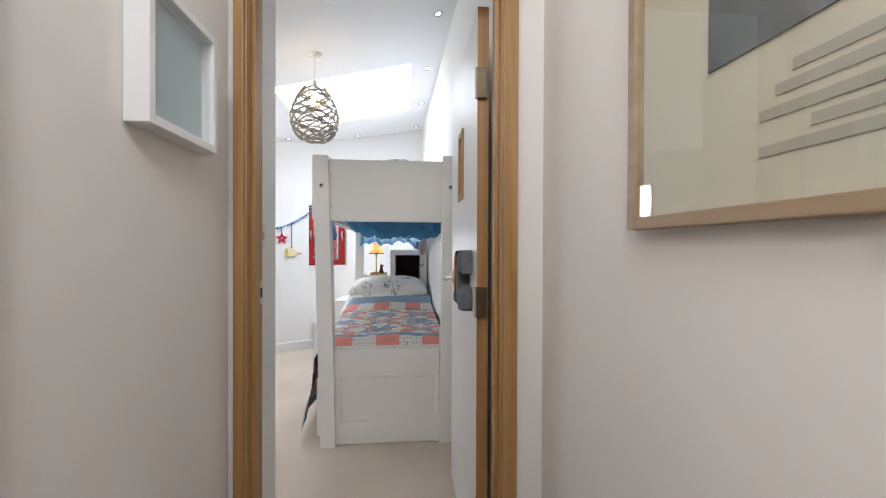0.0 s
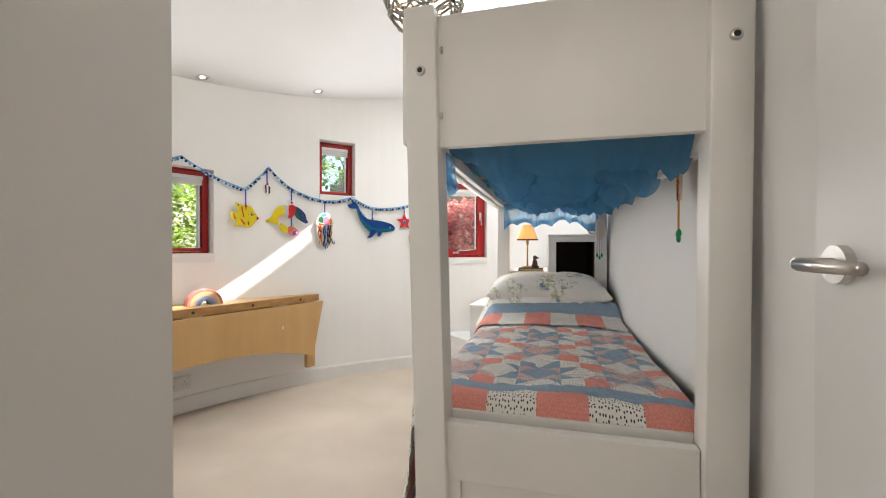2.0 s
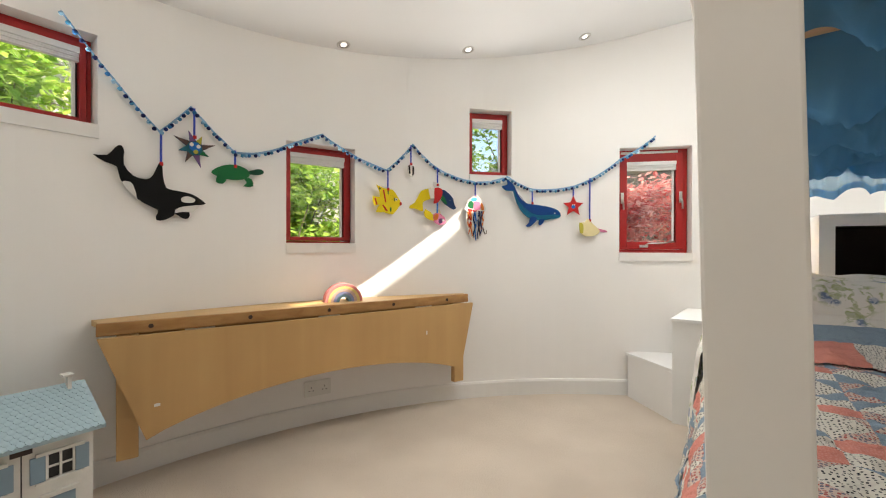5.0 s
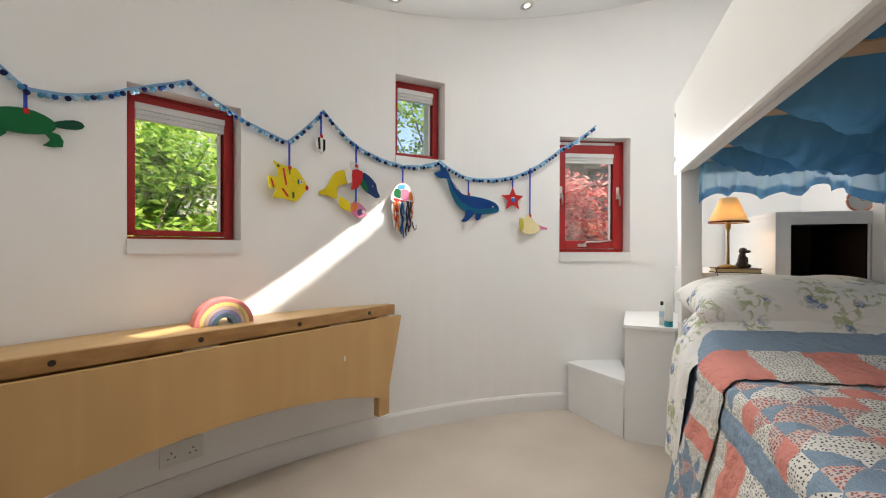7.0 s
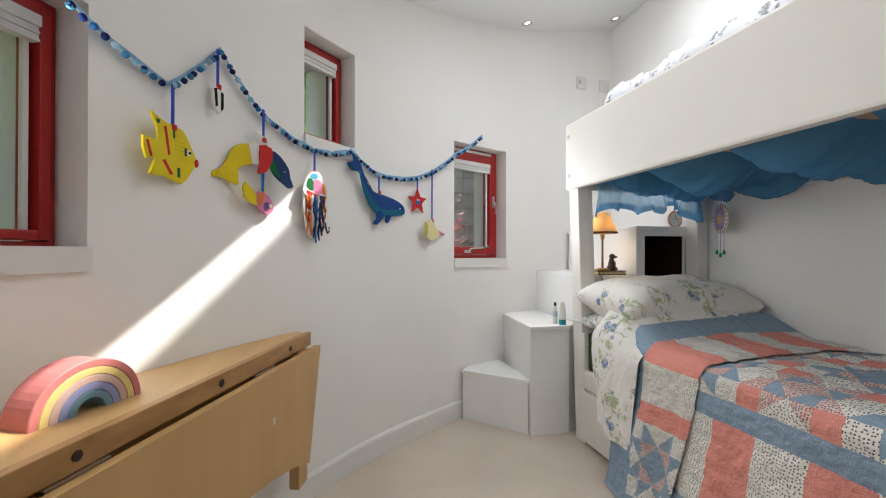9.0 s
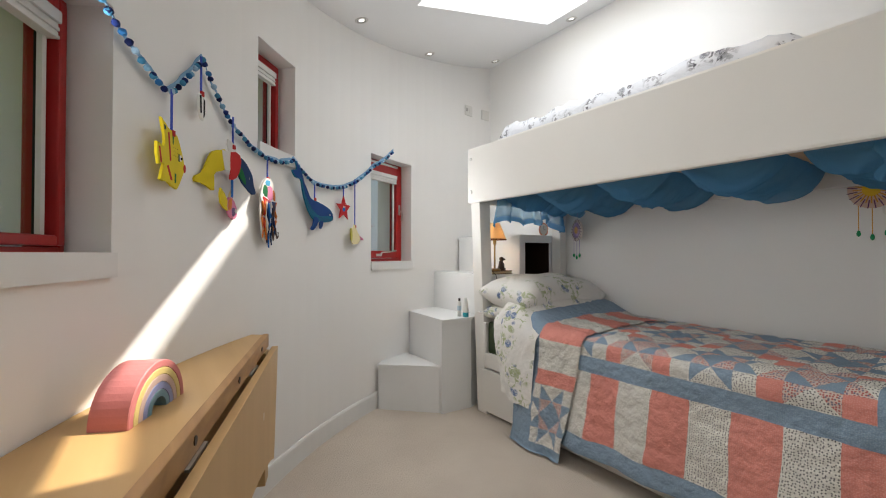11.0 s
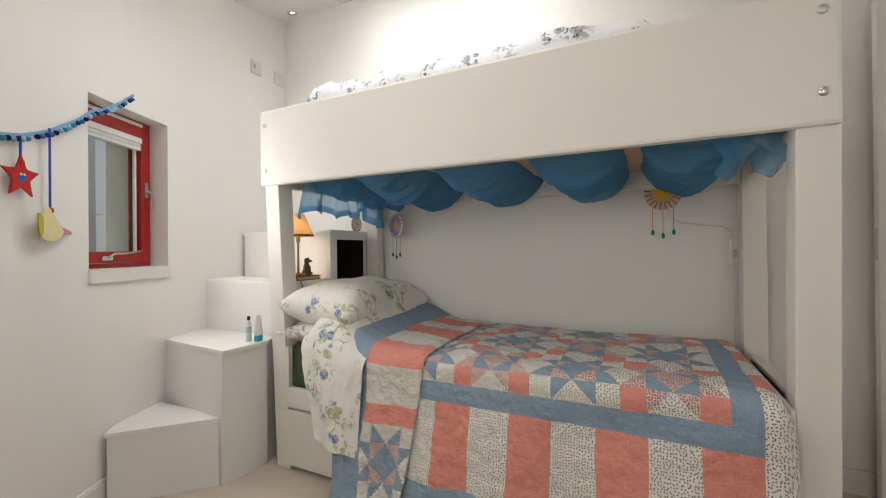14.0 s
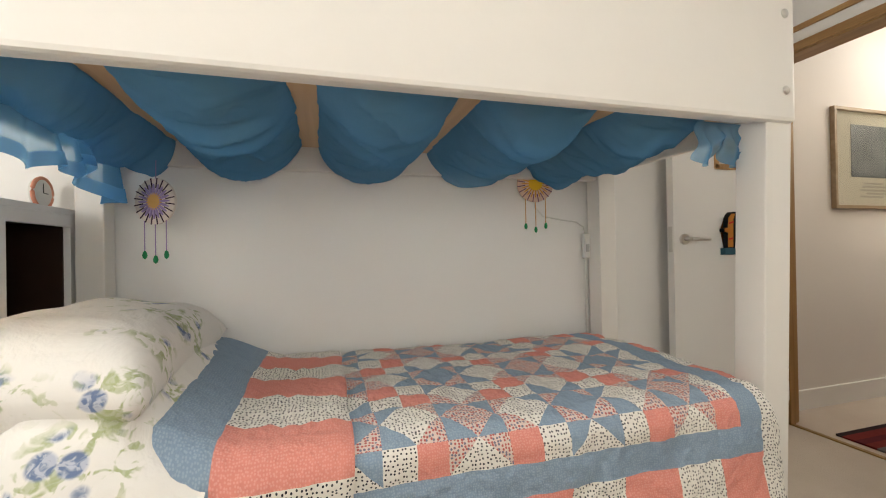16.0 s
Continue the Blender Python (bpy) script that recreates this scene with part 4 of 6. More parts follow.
tagged(part("duvet", sheet(44, 90, duvet), DUVET, smooth=True), "white duvet with blue and green flowers, spilling over the edge", "duvet")


def pillow(name, m, w, d, h, label):
    bm = bmesh.new()
    n = 34

    def sh(side):
        def fn(u, v):
            a, b = 2 * u - 1, 2 * v - 1
            k = max(0.0, (1 - a ** 4) * (1 - b ** 4)) ** 0.55
            pin = 1 - 0.10 * (1 - abs(a) ** 2) * abs(b) ** 6 - 0.0
            x, y = a * w / 2 * (1 - 0.07 * (1 - b * b)), b * d / 2 * (1 - 0.08 * (1 - a * a))
            z = side * h / 2 * k + 0.012 * noise.noise(Vector((x * 9, y * 9, side * 2.0))) * k
            return m @ Vector((x, y, z))
        return fn
    sheet(n, n, sh(1), bm)
    sheet(n, n, sh(-1), bm)
    bmesh.ops.remove_doubles(bm, verts=bm.verts, dist=0.0008)
    return tagged(part(name, bm, DUVET, smooth=True), label, "pillow", "pillows on the lower bunk")


pillow("pillow", pose(0.175, 4.40, 0.742, 5, 0, 2), 0.78, 0.42, 0.235, "plump white pillow with blue and green flowers at the bed head")
pillow("pillow", pose(0.162, 4.45, 0.632, -3, 0, -2), 0.74, 0.34, 0.12, "flatter floral pillow lying under the other one")


# ---- gauze canopy under the upper bunk ----
canopy = thing("gauze_canopy", (0.2, 3.65, 1.33), "blue sheer gauze swagged from the slats of the upper bunk", "canopy")
KNOTS = [2.665] + sorted(SLATS) + [4.60]


def swag(lo, hi, drop, seed):
    """A bay of gauze between two slats: tucked up behind the side board, sagging in lobes with creases from slat to slat."""
    def fn(u, v):
        y = lo + (hi - lo) * v
        x = BX0 + 0.035 + 0.735 * u
        k = max(0.0, math.sin(math.pi * v)) ** 0.55
        front = min(1.0, u / 0.30)
        front = 0.22 + 0.78 * front * front * (3 - 2 * front)
        g = noise.fractal(Vector((x * 3.4, y * 2.2, seed)), 1.0, 2.0, 3)
        lobe = abs(math.sin((x - BX0) * 11.0 + 1.1 + 1.3 * math.sin(seed * 2.3) + 1.7 * g)) ** 0.7
        ridge = 1 - abs(noise.noise(Vector((x * 15 + 2.2 * g, y * 3.2, seed * 1.3)))) * 2.2
        fine = 1 - abs(noise.noise(Vector((x * 34, y * 6.0 + 3 * g, seed + 4)))) * 2.0
        fall = drop * k * front * (0.62 + 0.38 * lobe)
        return (x + 0.012 * g * k,
                y - k * front * (0.030 * lobe + 0.030 * g) + 0.022 * k * ridge,
                1.400 - fall - 0.030 * k * front * ridge - 0.010 * k * fine)
    return fn


for n, (lo, hi) in enumerate(zip(KNOTS, KNOTS[1:])):
    if hi - lo > 0.15:
        part("swag", sheet(100, 34, swag(lo + 0.022, hi - 0.022, (0.0, 0.128, 0.136, 0.140, 0.138, 0.118)[n], n * 1.7)), SHEER, canopy, "", True)


def frill(u, v):
    x = -0.13 + 0.64 * u
    w = 0.034 * math.sin(u * 21 + 3 * math.sin(u * 6)) + 0.014 * math.sin(u * 53 + 1)
    return (x, 4.50 + w * (0.3 + v) + 0.012 * v, 1.345 - (0.20 - 0.022 * math.sin(u * 11) - 0.030 * abs(math.sin(u * 17 + 0.5)) - 0.05 * math.sin(math.pi * u) + 0.012 * u) * v)


part("frill", sheet(110, 16, frill), SHEERLIGHT, canopy, "thin hanging frill at the head end", True)
part("hem", sheet(110, 3, lambda u, v: tuple(Vector(frill(u, 0.78 + 0.22 * v)) + Vector((0, -0.003, 0)))), SHEER, canopy, "", True)


def foot_frill(u, v):
    y = 2.70 + 0.16 * u
    return (-0.11 + 0.02 * math.sin(u * 20) * v, y + 0.012 * math.sin(v * 8), 1.335 - (0.06 + 0.07 * abs(math.sin(u * 5 + 0.6))) * v)


part("tail", sheet(26, 10, foot_frill), SHEERLIGHT, canopy, "loose tail by the foot post", True)

# ---- stepped storage stair and head niche ----
st1 = thing("stair_box_low", (-0.5, 4.95, 0), "lowest white painted box step of the bunk stair", "step", "box steps to the bunk")
part("body", prism([(-0.70, 5.00), (-0.415, 4.722), (-0.415, 5.17), (-0.60, 5.10)], 0.0, 0.272), STEPWHITE, st1)
part("tread", prism([(-0.712, 4.992), (-0.385, 4.700), (-0.405, 5.175), (-0.60, 5.11)], 0.272, 0.29, 0.002), STEPWHITE, st1)
st2 = thing("stair_box_middle", (-0.3, 4.95, 0), "second white painted box step of the bunk stair", "step", "box steps to the bunk")
part("body", prism([(-0.413, 4.700), (-0.192, 4.688), (-0.105, 4.725), (-0.105, 5.27), (-0.372, 5.19)], 0.0, 0.567), STEPWHITE, st2)
part("tread", prism([(-0.42, 4.684), (-0.189, 4.680), (-0.103, 4.725), (-0.103, 5.275), (-0.378, 5.19)], 0.567, 0.585, 0.002), STEPWHITE, st2)
st3 = thing("stair_box_upper", (0.04, 4.9, 0), "third white painted box step, used as a bedside shelf", "step", "box steps to the bunk")
part("body", prism([(-0.101, 4.73), (-0.092, 4.73), (-0.092, 5.275), (-0.101, 5.272)], 0.0, 0.838), STEPWHITE, st3)
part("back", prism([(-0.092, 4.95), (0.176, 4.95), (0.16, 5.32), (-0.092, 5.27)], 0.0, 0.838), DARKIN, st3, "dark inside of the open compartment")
part("face", box(-0.092, 0.178, 4.63, 4.648, 0.0, 0.60), STEPWHITE, st3)
part("face", box(-0.092, 0.178, 4.63, 4.648, 0.80, 0.838), STEPWHITE, st3)
part("tread", prism([(-0.098, 4.624), (0.180, 4.624), (0.163, 5.322), (-0.100, 5.275)], 0.838, 0.857, 0.002), STEPWHITE, st3)
nb = thing("headboard_cabinet", (0.38, 4.9, 0), "white painted box at the bed head with a dark open niche", "cabinet")
NX0, NX1 = 0.182, wx(4.7) - 0.006
part("face", box(NX0, 0.236, 4.622, 4.64, 0.0, 1.11), STEPWHITE, nb)
part("face", box(0.500, NX1, 4.622, 4.64, 0.0, 1.11), STEPWHITE, nb)
part("face", box(0.236, 0.500, 4.622, 4.64, 1.074, 1.11), STEPWHITE, nb)
part("face", box(0.236, 0.500, 4.622, 4.64, 0.0, 0.62), STEPWHITE, nb)
part("side", prism([(NX0, 4.64), (0.198, 4.64), (0.186, 5.30), (0.170, 5.30)], 0.0, 1.11), STEPWHITE, nb)
part("top", prism([(NX0 - 0.001, 4.62), (NX1, 4.62), (wx(5.3) - 0.006, 5.335), (0.168, 5.315)], 1.11, 1.128, 0.002), STEPWHITE, nb)
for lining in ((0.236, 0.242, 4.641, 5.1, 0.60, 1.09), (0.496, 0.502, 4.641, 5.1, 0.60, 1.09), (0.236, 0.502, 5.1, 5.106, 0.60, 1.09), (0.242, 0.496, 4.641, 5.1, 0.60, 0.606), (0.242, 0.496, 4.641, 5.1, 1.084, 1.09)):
    part("niche_lining", box(*lining), DARKIN, nb, "dark brown niche lining")

# ---- bedside things ----
LX, LY, LZ = 0.028, 4.705, 0.857
bk = thing("book", (0.055, 4.705, LZ), "brown cloth-bound book lying under the lamp", "book")
part("cover", box(-0.035, 0.145, 4.655, 4.765, LZ, LZ + 0.004, 0.001), mat("book_cover", (0.10, 0.045, 0.02), 0.6), bk)
part("pages", box(-0.030, 0.142, 4.659, 4.762, LZ + 0.004, LZ + 0.019), mat("book_pages", (0.62, 0.50, 0.30), 0.9), bk)
part("cover", box(-0.035, 0.145, 4.655, 4.765, LZ + 0.019, LZ + 0.023, 0.001), mat("book_cover_top", (0.16, 0.07, 0.03), 0.6), bk)
T = LZ + 0.023
tl = thing("table_lamp", (LX, LY, T), "small brass table lamp with a lit parchment shade", "table lamp")
part("base", lathe([(0.0, 0), (0.042, 0.0), (0.042, 0.006), (0.03, 0.012), (0.008, 0.016), (0.0, 0.016)], (LX, LY, T), 20, cap=False), BRASS, tl, "", True)
part("stem", lathe([(0.0, 0.012), (0.007, 0.014), (0.0055, 0.10), (0.0055, 0.17), (0.011, 0.185), (0.012, 0.205), (0.006, 0.215), (0.0, 0.218)], (LX, LY, T), 14, cap=False), BRASS, tl, "", True)
part("shade", lathe([(0.080, 0.212), (0.034, 0.325), (0.0335, 0.325), (0.0790, 0.212)], (LX, LY, T), 32, cap=False), SHADE, tl, "warm glowing parchment shade", True)
part("shade_trim", lathe([(0.0805, 0.208), (0.0815, 0.208), (0.0795, 0.217), (0.0785, 0.217)], (LX, LY, T), 32, cap=False), mat("shade_trim", (0.12, 0.035, 0.02), 0.8), tl, "dark red braid")
part("bulb", lathe([(0.0, 0.222), (0.012, 0.23), (0.021, 0.255), (0.017, 0.278), (0.0, 0.288)], (LX, LY, T), 16, cap=False), glow("lamp_bulb", (1.0, 0.62, 0.27), 9.0), tl, "", True)
part("cord", tube([(LX - 0.04, LY - 0.02, T + 0.004), (LX - 0.06, 4.66, T - 0.004), (LX - 0.062, 4.622, LZ - 0.006), (LX - 0.055, 4.612, LZ - 0.05), (LX - 0.045, 4.61, LZ - 0.11)], 0.0025, 6), BLACK, tl, "black flex")
lamp("lamp_light", "POINT", Matrix.Translation((LX, LY, T + 0.255)), 3.6, (1.0, 0.58, 0.25), r=0.022)
bm = lathe([(0.0, 0.0), (0.024, 0.0), (0.027, 0.012), (0.019, 0.03), (0.016, 0.05), (0.012, 0.066), (0.0, 0.07)], (0.082, 4.70, T), 16, cap=False)
bmesh.ops.create_uvsphere(bm, u_segments=14, v_segments=10, radius=0.0165, matrix=Matrix.Translation((0.084, 4.697, T + 0.078)))
bmesh.ops.create_uvsphere(bm, u_segments=10, v_segments=8, radius=0.009, matrix=Matrix.Translation((0.100, 4.692, T + 0.076)) @ Matrix.Diagonal((1.5, 1, 0.8, 1)))
bmesh.ops.create_uvsphere(bm, u_segments=8, v_segments=6, radius=0.008, matrix=Matrix.Translation((0.077, 4.686, T + 0.074)) @ Matrix.Diagonal((0.6, 0.6, 1.6, 1)))
bmesh.ops.create_uvsphere(bm, u_segments=10, v_segments=8, radius=0.012, matrix=Matrix.Translation((0.100, 4.690, T + 0.010)) @ Matrix.Diagonal((1.3, 0.8, 0.8, 1)))
bmesh.ops.create_uvsphere(bm, u_segments=8, v_segments=6, radius=0.007, matrix=Matrix.Translation((0.098, 4.692, T + 0.032)) @ Matrix.Diagonal((0.8, 0.8, 3.0, 1)))
tagged(part("dog_figurine", bm, mat("bronze_brown", (0.06, 0.028, 0.014), 0.35, 0.3), smooth=True), "small dark bronze seated dog ornament on the book", "figurine")
ck = thing("alarm_clock", (0.50, 4.69, 1.128), "small round white clock with a pink rim on the cabinet", "clock")
part("rim", tube([(0.50 + 0.045 * math.cos(t * math.pi / 12), 4.69, 1.176 + 0.045 * math.sin(t * math.pi / 12)) for t in range(24)], 0.0055, 8, True), colour_mat("pink_rim", (0.75, 0.33, 0.22)), ck, "pink rim")
part("face", tube([(0.50, 4.688, 1.176), (0.50, 4.702, 1.176)], 0.043, 24), PLASTIC, ck)
part("hand", box(0.499, 0.501, 4.6865, 4.688, 1.176, 1.205), BLACK, ck)
part("hand", box(0.50, 0.522, 4.6865, 4.688, 1.175, 1.177), BLACK, ck)
part("foot", box(0.485, 0.515, 4.682, 4.708, 1.128, 1.133, 0.001), PLASTIC, ck)
b1 = thing("lotion_tube", (-0.215, 4.715, 0.585), "white squeeze tube with a teal cap standing on the step", "bottle")
part("cap", lathe([(0.0, 0.0), (0.019, 0.0), (0.019, 0.028), (0.0, 0.028)], (-0.215, 4.715, 0.585), 18, cap=False), colour_mat("teal_plastic", (0.03, 0.30, 0.36), 0.35), b1, "teal cap")
bm = lathe([(0.018, 0.028), (0.0195, 0.04), (0.018, 0.09), (0.012, 0.118), (0.011, 0.122)], (-0.215, 4.715, 0.585), 18)
for v in bm.verts:
    k = max(0, (v.co.z - 0.62) / 0.09)
    v.co.y = 4.715 + (v.co.y - 4.715) * (1 - 0.8 * min(1, k))
part("body", bm, PLASTIC, b1, "", True)
b2 = thing("small_bottle", (-0.24, 4.75, 0.585), "slim white bottle with a blue label and black cap", "bottle")
part("body", lathe([(0.0, 0), (0.013, 0.0), (0.013, 0.085), (0.006, 0.095), (0.006, 0.10)], (-0.24, 4.75, 0.585), 16, cap=False), PLASTIC, b2, "", True)
part("label", lathe([(0.0134, 0.04), (0.0134, 0.07)], (-0.24, 4.75, 0.585), 16, cap=False), colour_mat("blue_label", (0.50, 0.62, 0.70)), b2)
part("cap", lathe([(0.0, 0.10), (0.007, 0.10), (0.007, 0.118), (0.0, 0.118)], (-0.24, 4.75, 0.585), 12, cap=False), BLACK, b2)


# ---- dream catchers, cable ----
def catcher(name, x, y, z, r, inner, rim, label, leaves):
    d = thing(name, (x, y, z), label, "dream catcher", "dream catchers on the bed wall")
    part("disc", tube([(x + 0.004, y, z), (x - 0.006, y, z)], r, 28), colour_mat("catcher_" + rim[0], rim[1]), d, "card disc")
    web = colour_mat("web_" + inner[0], inner[1])
    rim_yarn = colour_mat("yarn_" + inner[0], inner[2])
    for k in range(20):
        a = 2 * math.pi * k / 20
        part("spoke", tube([(x - 0.008, y + 0.30 * r * math.cos(a), z + 0.30 * r * math.sin(a)), (x - 0.008, y + 0.55 * r * math.cos(a), z + 0.55 * r * math.sin(a)), (x - 0.008, y + 0.76 * r * math.cos(a), z + 0.76 * r * math.sin(a))], [0.003, 0.0048, 0.002] if inner[3] else [0.002, 0.0024, 0.002], 5), web, d)
        a += math.pi / 20
        part("spoke", tube([(x - 0.007, y + 0.58 * r * math.cos(a), z + 0.58 * r * math.sin(a)), (x - 0.007, y + 1.02 * r * math.cos(a), z + 1.02 * r * math.sin(a))], 0.0020, 5), rim_yarn, d)
    part("centre", tube([(x - 0.006, y, z), (x - 0.010, y, z)], r * 0.38, 18), colour_mat("centre_" + inner[0], leaves[1]), d)
    for k in (-1, 0, 1):
        yy = y + k * r * 0.55
        ln = r * (1.15 if k else 1.35)
        part("thread", tube([(x - 0.004, yy, z - r * 0.8), (x - 0.004, yy, z - r - ln)], 0.0015, 5), web, d)
        part("bead", lathe([(0.0, 0.0), (0.006, 0.006), (0.0075, 0.014), (0.005, 0.024), (0.0, 0.03)], (x - 0.004, yy, z - r - ln - 0.028), 10, cap=False), leaves[0], d, "", True)
    part("hanger", tube([(x, y, z + r), (x + 0.002, y, z + r + 0.06)], 0.0012, 5), web, d)
    return d


GREENBEAD = colour_mat("green_bead", (0.02, 0.30, 0.11), 0.4)
violet_catcher = catcher("dream_catcher", 0.512, 4.398, 1.157, 0.074, ("violet", (0.38, 0.29, 0.52), (0.06, 0.03, 0.05), True), ("cream", (0.74, 0.66, 0.60)), "round violet and cream woven dream catcher with bead tassels", (GREENBEAD, (0.62, 0.36, 0.12)))
violet_catcher.matrix_basis = violet_catcher.matrix_basis @ Matrix.Rotation(radians(-26), 4, "Z")      # hangs a little turned
sun_catcher = catcher("dream_catcher", 0.598, 2.985, 1.268, 0.080, ("yellow", (0.72, 0.34, 0.04), (0.16, 0.06, 0.16), False), ("peach", (0.76, 0.55, 0.43)), "yellow sunburst woven dream catcher with green beads", (GREENBEAD, (0.8, 0.5, 0.04)))
sun_catcher.matrix_basis = sun_catcher.matrix_basis @ Matrix.Rotation(radians(-13), 4, "Z")
cs = thing("cable_switch", (0.645, 2.705, 0.99), "white in-line switch hanging on its cable beside the post", "switch")
part("body", box(0.625, 0.648, 2.688, 2.722, 0.935, 1.05, 0.007), PLASTIC, cs)
part("rocker", box(0.6205, 0.626, 2.697, 2.713, 0.965, 1.0, 0.002), GREYPLASTIC, cs)
part("cable", tube([(0.640, 2.705, 1.045), (0.640, 2.712, 1.08), (0.642, 2.75, 1.105), (0.645, 2.83, 1.115), (0.646, 2.92, 1.13), (0.646, 2.96, 1.17), (0.646, 2.965, 1.27)], 0.0035, 7), PLASTIC, cs, "white cable", True)
part("cable", tube([(0.640, 2.705, 0.94), (0.643, 2.705, 0.7), (0.645, 2.705, 0.5)], 0.0035, 7), PLASTIC, cs, "white cable", True)


# ---- drop-leaf wall table ----
tb = thing("wall_table", (-1.85, 3.45, 0.4), "birch plywood drop-leaf wall table with its curved leaf hanging down", "table")
TA, TB, TZ = Vector((-2.098, 2.618)), Vector((-1.506, 4.302)), 0.679      # ends of the straight front edge
tdir = (TB - TA).normalized()
tn = Vector((tdir.y, -tdir.x))            # towards the room
TL = (TB - TA).length


def tp(s, o=0.0):
    p = TA + tdir * s + tn * o
    return (p.x, p.y)


def circ(p, q, r, n=16):
    a0, a1 = (math.atan2(v[1] - CY, v[0] - CX) % (2 * math.pi) for v in (p, q))
    return [(CX + r * math.cos(a0 + (a1 - a0) * i / n), CY + r * math.sin(a0 + (a1 - a0) * i / n)) for i in range(n + 1)]


back = circ(tp(TL, -0.02), tp(0, -0.02), R - 0.003)
part("top", prism([tp(0, -0.022), tp(TL, -0.022)] + back, TZ - 0.022, TZ, 0.0015), PLYTOP, tb)
part("front_bar", prism([tp(-0.01, -0.022), tp(-0.01, 0.0), tp(TL + 0.006, 0.0), tp(TL + 0.006, -0.022)][::-1], TZ - 0.047, TZ + 0.002, 0.003), PINE, tb, "pine front bar")
for k in range(5):
    s = 0.16 + (TL - 0.32) * k / 4
    part("screw_plug", tube([(*tp(s, -0.001), TZ - 0.022), (*tp(s, 0.002), TZ - 0.022)], 0.009, 12), DARKIN, tb, "dark screw hole")
for k in range(3):
    s = 0.33 + (TL - 0.66) * k / 2
    part("hinge", prism([tp(s - 0.055, 0.0), tp(s + 0.055, 0.0), tp(s + 0.055, 0.007), tp(s - 0.055, 0.007)], TZ - 0.053, TZ - 0.0475), CHROME, tb, "steel leaf hinge")
# board added behind the bar so the gap over the leaf reads dark
part("gap_backing", prism([tp(0.06, -0.044), tp(TL - 0.05, -0.044), tp(TL - 0.05, -0.024), tp(0.06, -0.024)], TZ - 0.14, TZ - 0.024), PINE, tb, "pine board added behind the gap to keep it dark")
# leaf: slanting ends and an arched lower edge, hanging a little proud of the bar
n = 28
bm = bmesh.new()
cols = []
for i in range(n + 1):
    u = i / n
    top, low = (TL + 0.02 - (TL + 0.025) * u, TZ - 0.051), (TL - 0.075 - (TL - 0.22) * u, 0.228 - 0.014 * u + 0.135 * (1 - (2 * u - 1) ** 2) ** 0.85)
    cols.append([bm.verts.new((*tp(s, o), z)) for (s, z), o in ((top, 0.010), (top, 0.032), (low, 0.032), (low, 0.010))])
for A, B in zip(cols, cols[1:]):
    for k in range(4):
        bm.faces.new((A[k], A[(k + 1) % 4], B[(k + 1) % 4], B[k]))
bm.faces.new(cols[0])
bm.faces.new(cols[-1][::-1])
part("leaf", bm, PLY, tb, "hanging plywood leaf with an arched edge")
for s in (0.085, TL - 0.07):
    x = s
    part("bracket", prism([tp(x - 0.035, -0.03), tp(x + 0.035, -0.03), tp(x + 0.035, 0.006), tp(x - 0.035, 0.006)], 0.145, TZ - 0.05, 0.003), PLY, tb, "plywood bracket leg")
part("mark", prism([tp(0.17, 0.0322), tp(0.19, 0.0322), tp(0.19, 0.0328), tp(0.17, 0.0328)], 0.34, 0.352), PLASTIC, tb, "small sticker mark")
part("mark", prism([tp(TL - 0.33, 0.0322), tp(TL - 0.322, 0.0322), tp(TL - 0.322, 0.0328), tp(TL - 0.33, 0.0328)], 0.47, 0.492), PLASTIC, tb, "small scuff")

# rainbow stacker
rb = thing("rainbow_stacker", (-1.886, 3.62, TZ), "wooden toy rainbow of nested pastel arches on the table", "toy")
RC = Vector((-1.886, 3.620))
rdir = Vector((0.45, 0.893)).normalized()
rn = Vector((rdir.y, -rdir.x))
cols = [("rose", (0.62, 0.21, 0.20)), ("yellow", (0.72, 0.56, 0.22)), ("blush", (0.60, 0.42, 0.36)), ("lilac", (0.29, 0.31, 0.52)), ("teal", (0.17, 0.30, 0.37))]
for k, (nm, c) in enumerate(cols):
    r1 = 0.102 - 0.0152 * k
    r0 = r1 - 0.0145
    bm = bmesh.new()
    rings = []
    for i in range(25):
        a = math.pi * i / 24
        ring = []
        for rr, o in ((r0, -0.034), (r1 - 0.002, -0.034), (r1, -0.032), (r1, 0.032), (r1 - 0.002, 0.034), (r0, 0.034)):
            p = RC + rdir * (rr * math.cos(a)) + rn * o
            ring.append(bm.verts.new((p.x, p.y, TZ + rr * 0.97 * math.sin(a))))
        rings.append(ring)
    for A, B in zip(rings, rings[1:]):
        for q in range(6):
            bm.faces.new((A[q], A[(q + 1) % 6], B[(q + 1) % 6], B[q]))
    bm.faces.new(rings[0])
    bm.faces.new(rings[-1][::-1])
    part("arch", bm, colour_mat("arch_" + nm, c, 0.45), rb, nm + " painted arch")

# ---- socket, wall plates, switches ----
def plate(name, m, w, h, label, cat, t=0.009):
    th = thing(name, m.translation, label, cat)
    part("plate", box(-w / 2, w / 2, -h / 2, h / 2, 0, t, 0.003, m=m), PLASTIC, th)
    return th


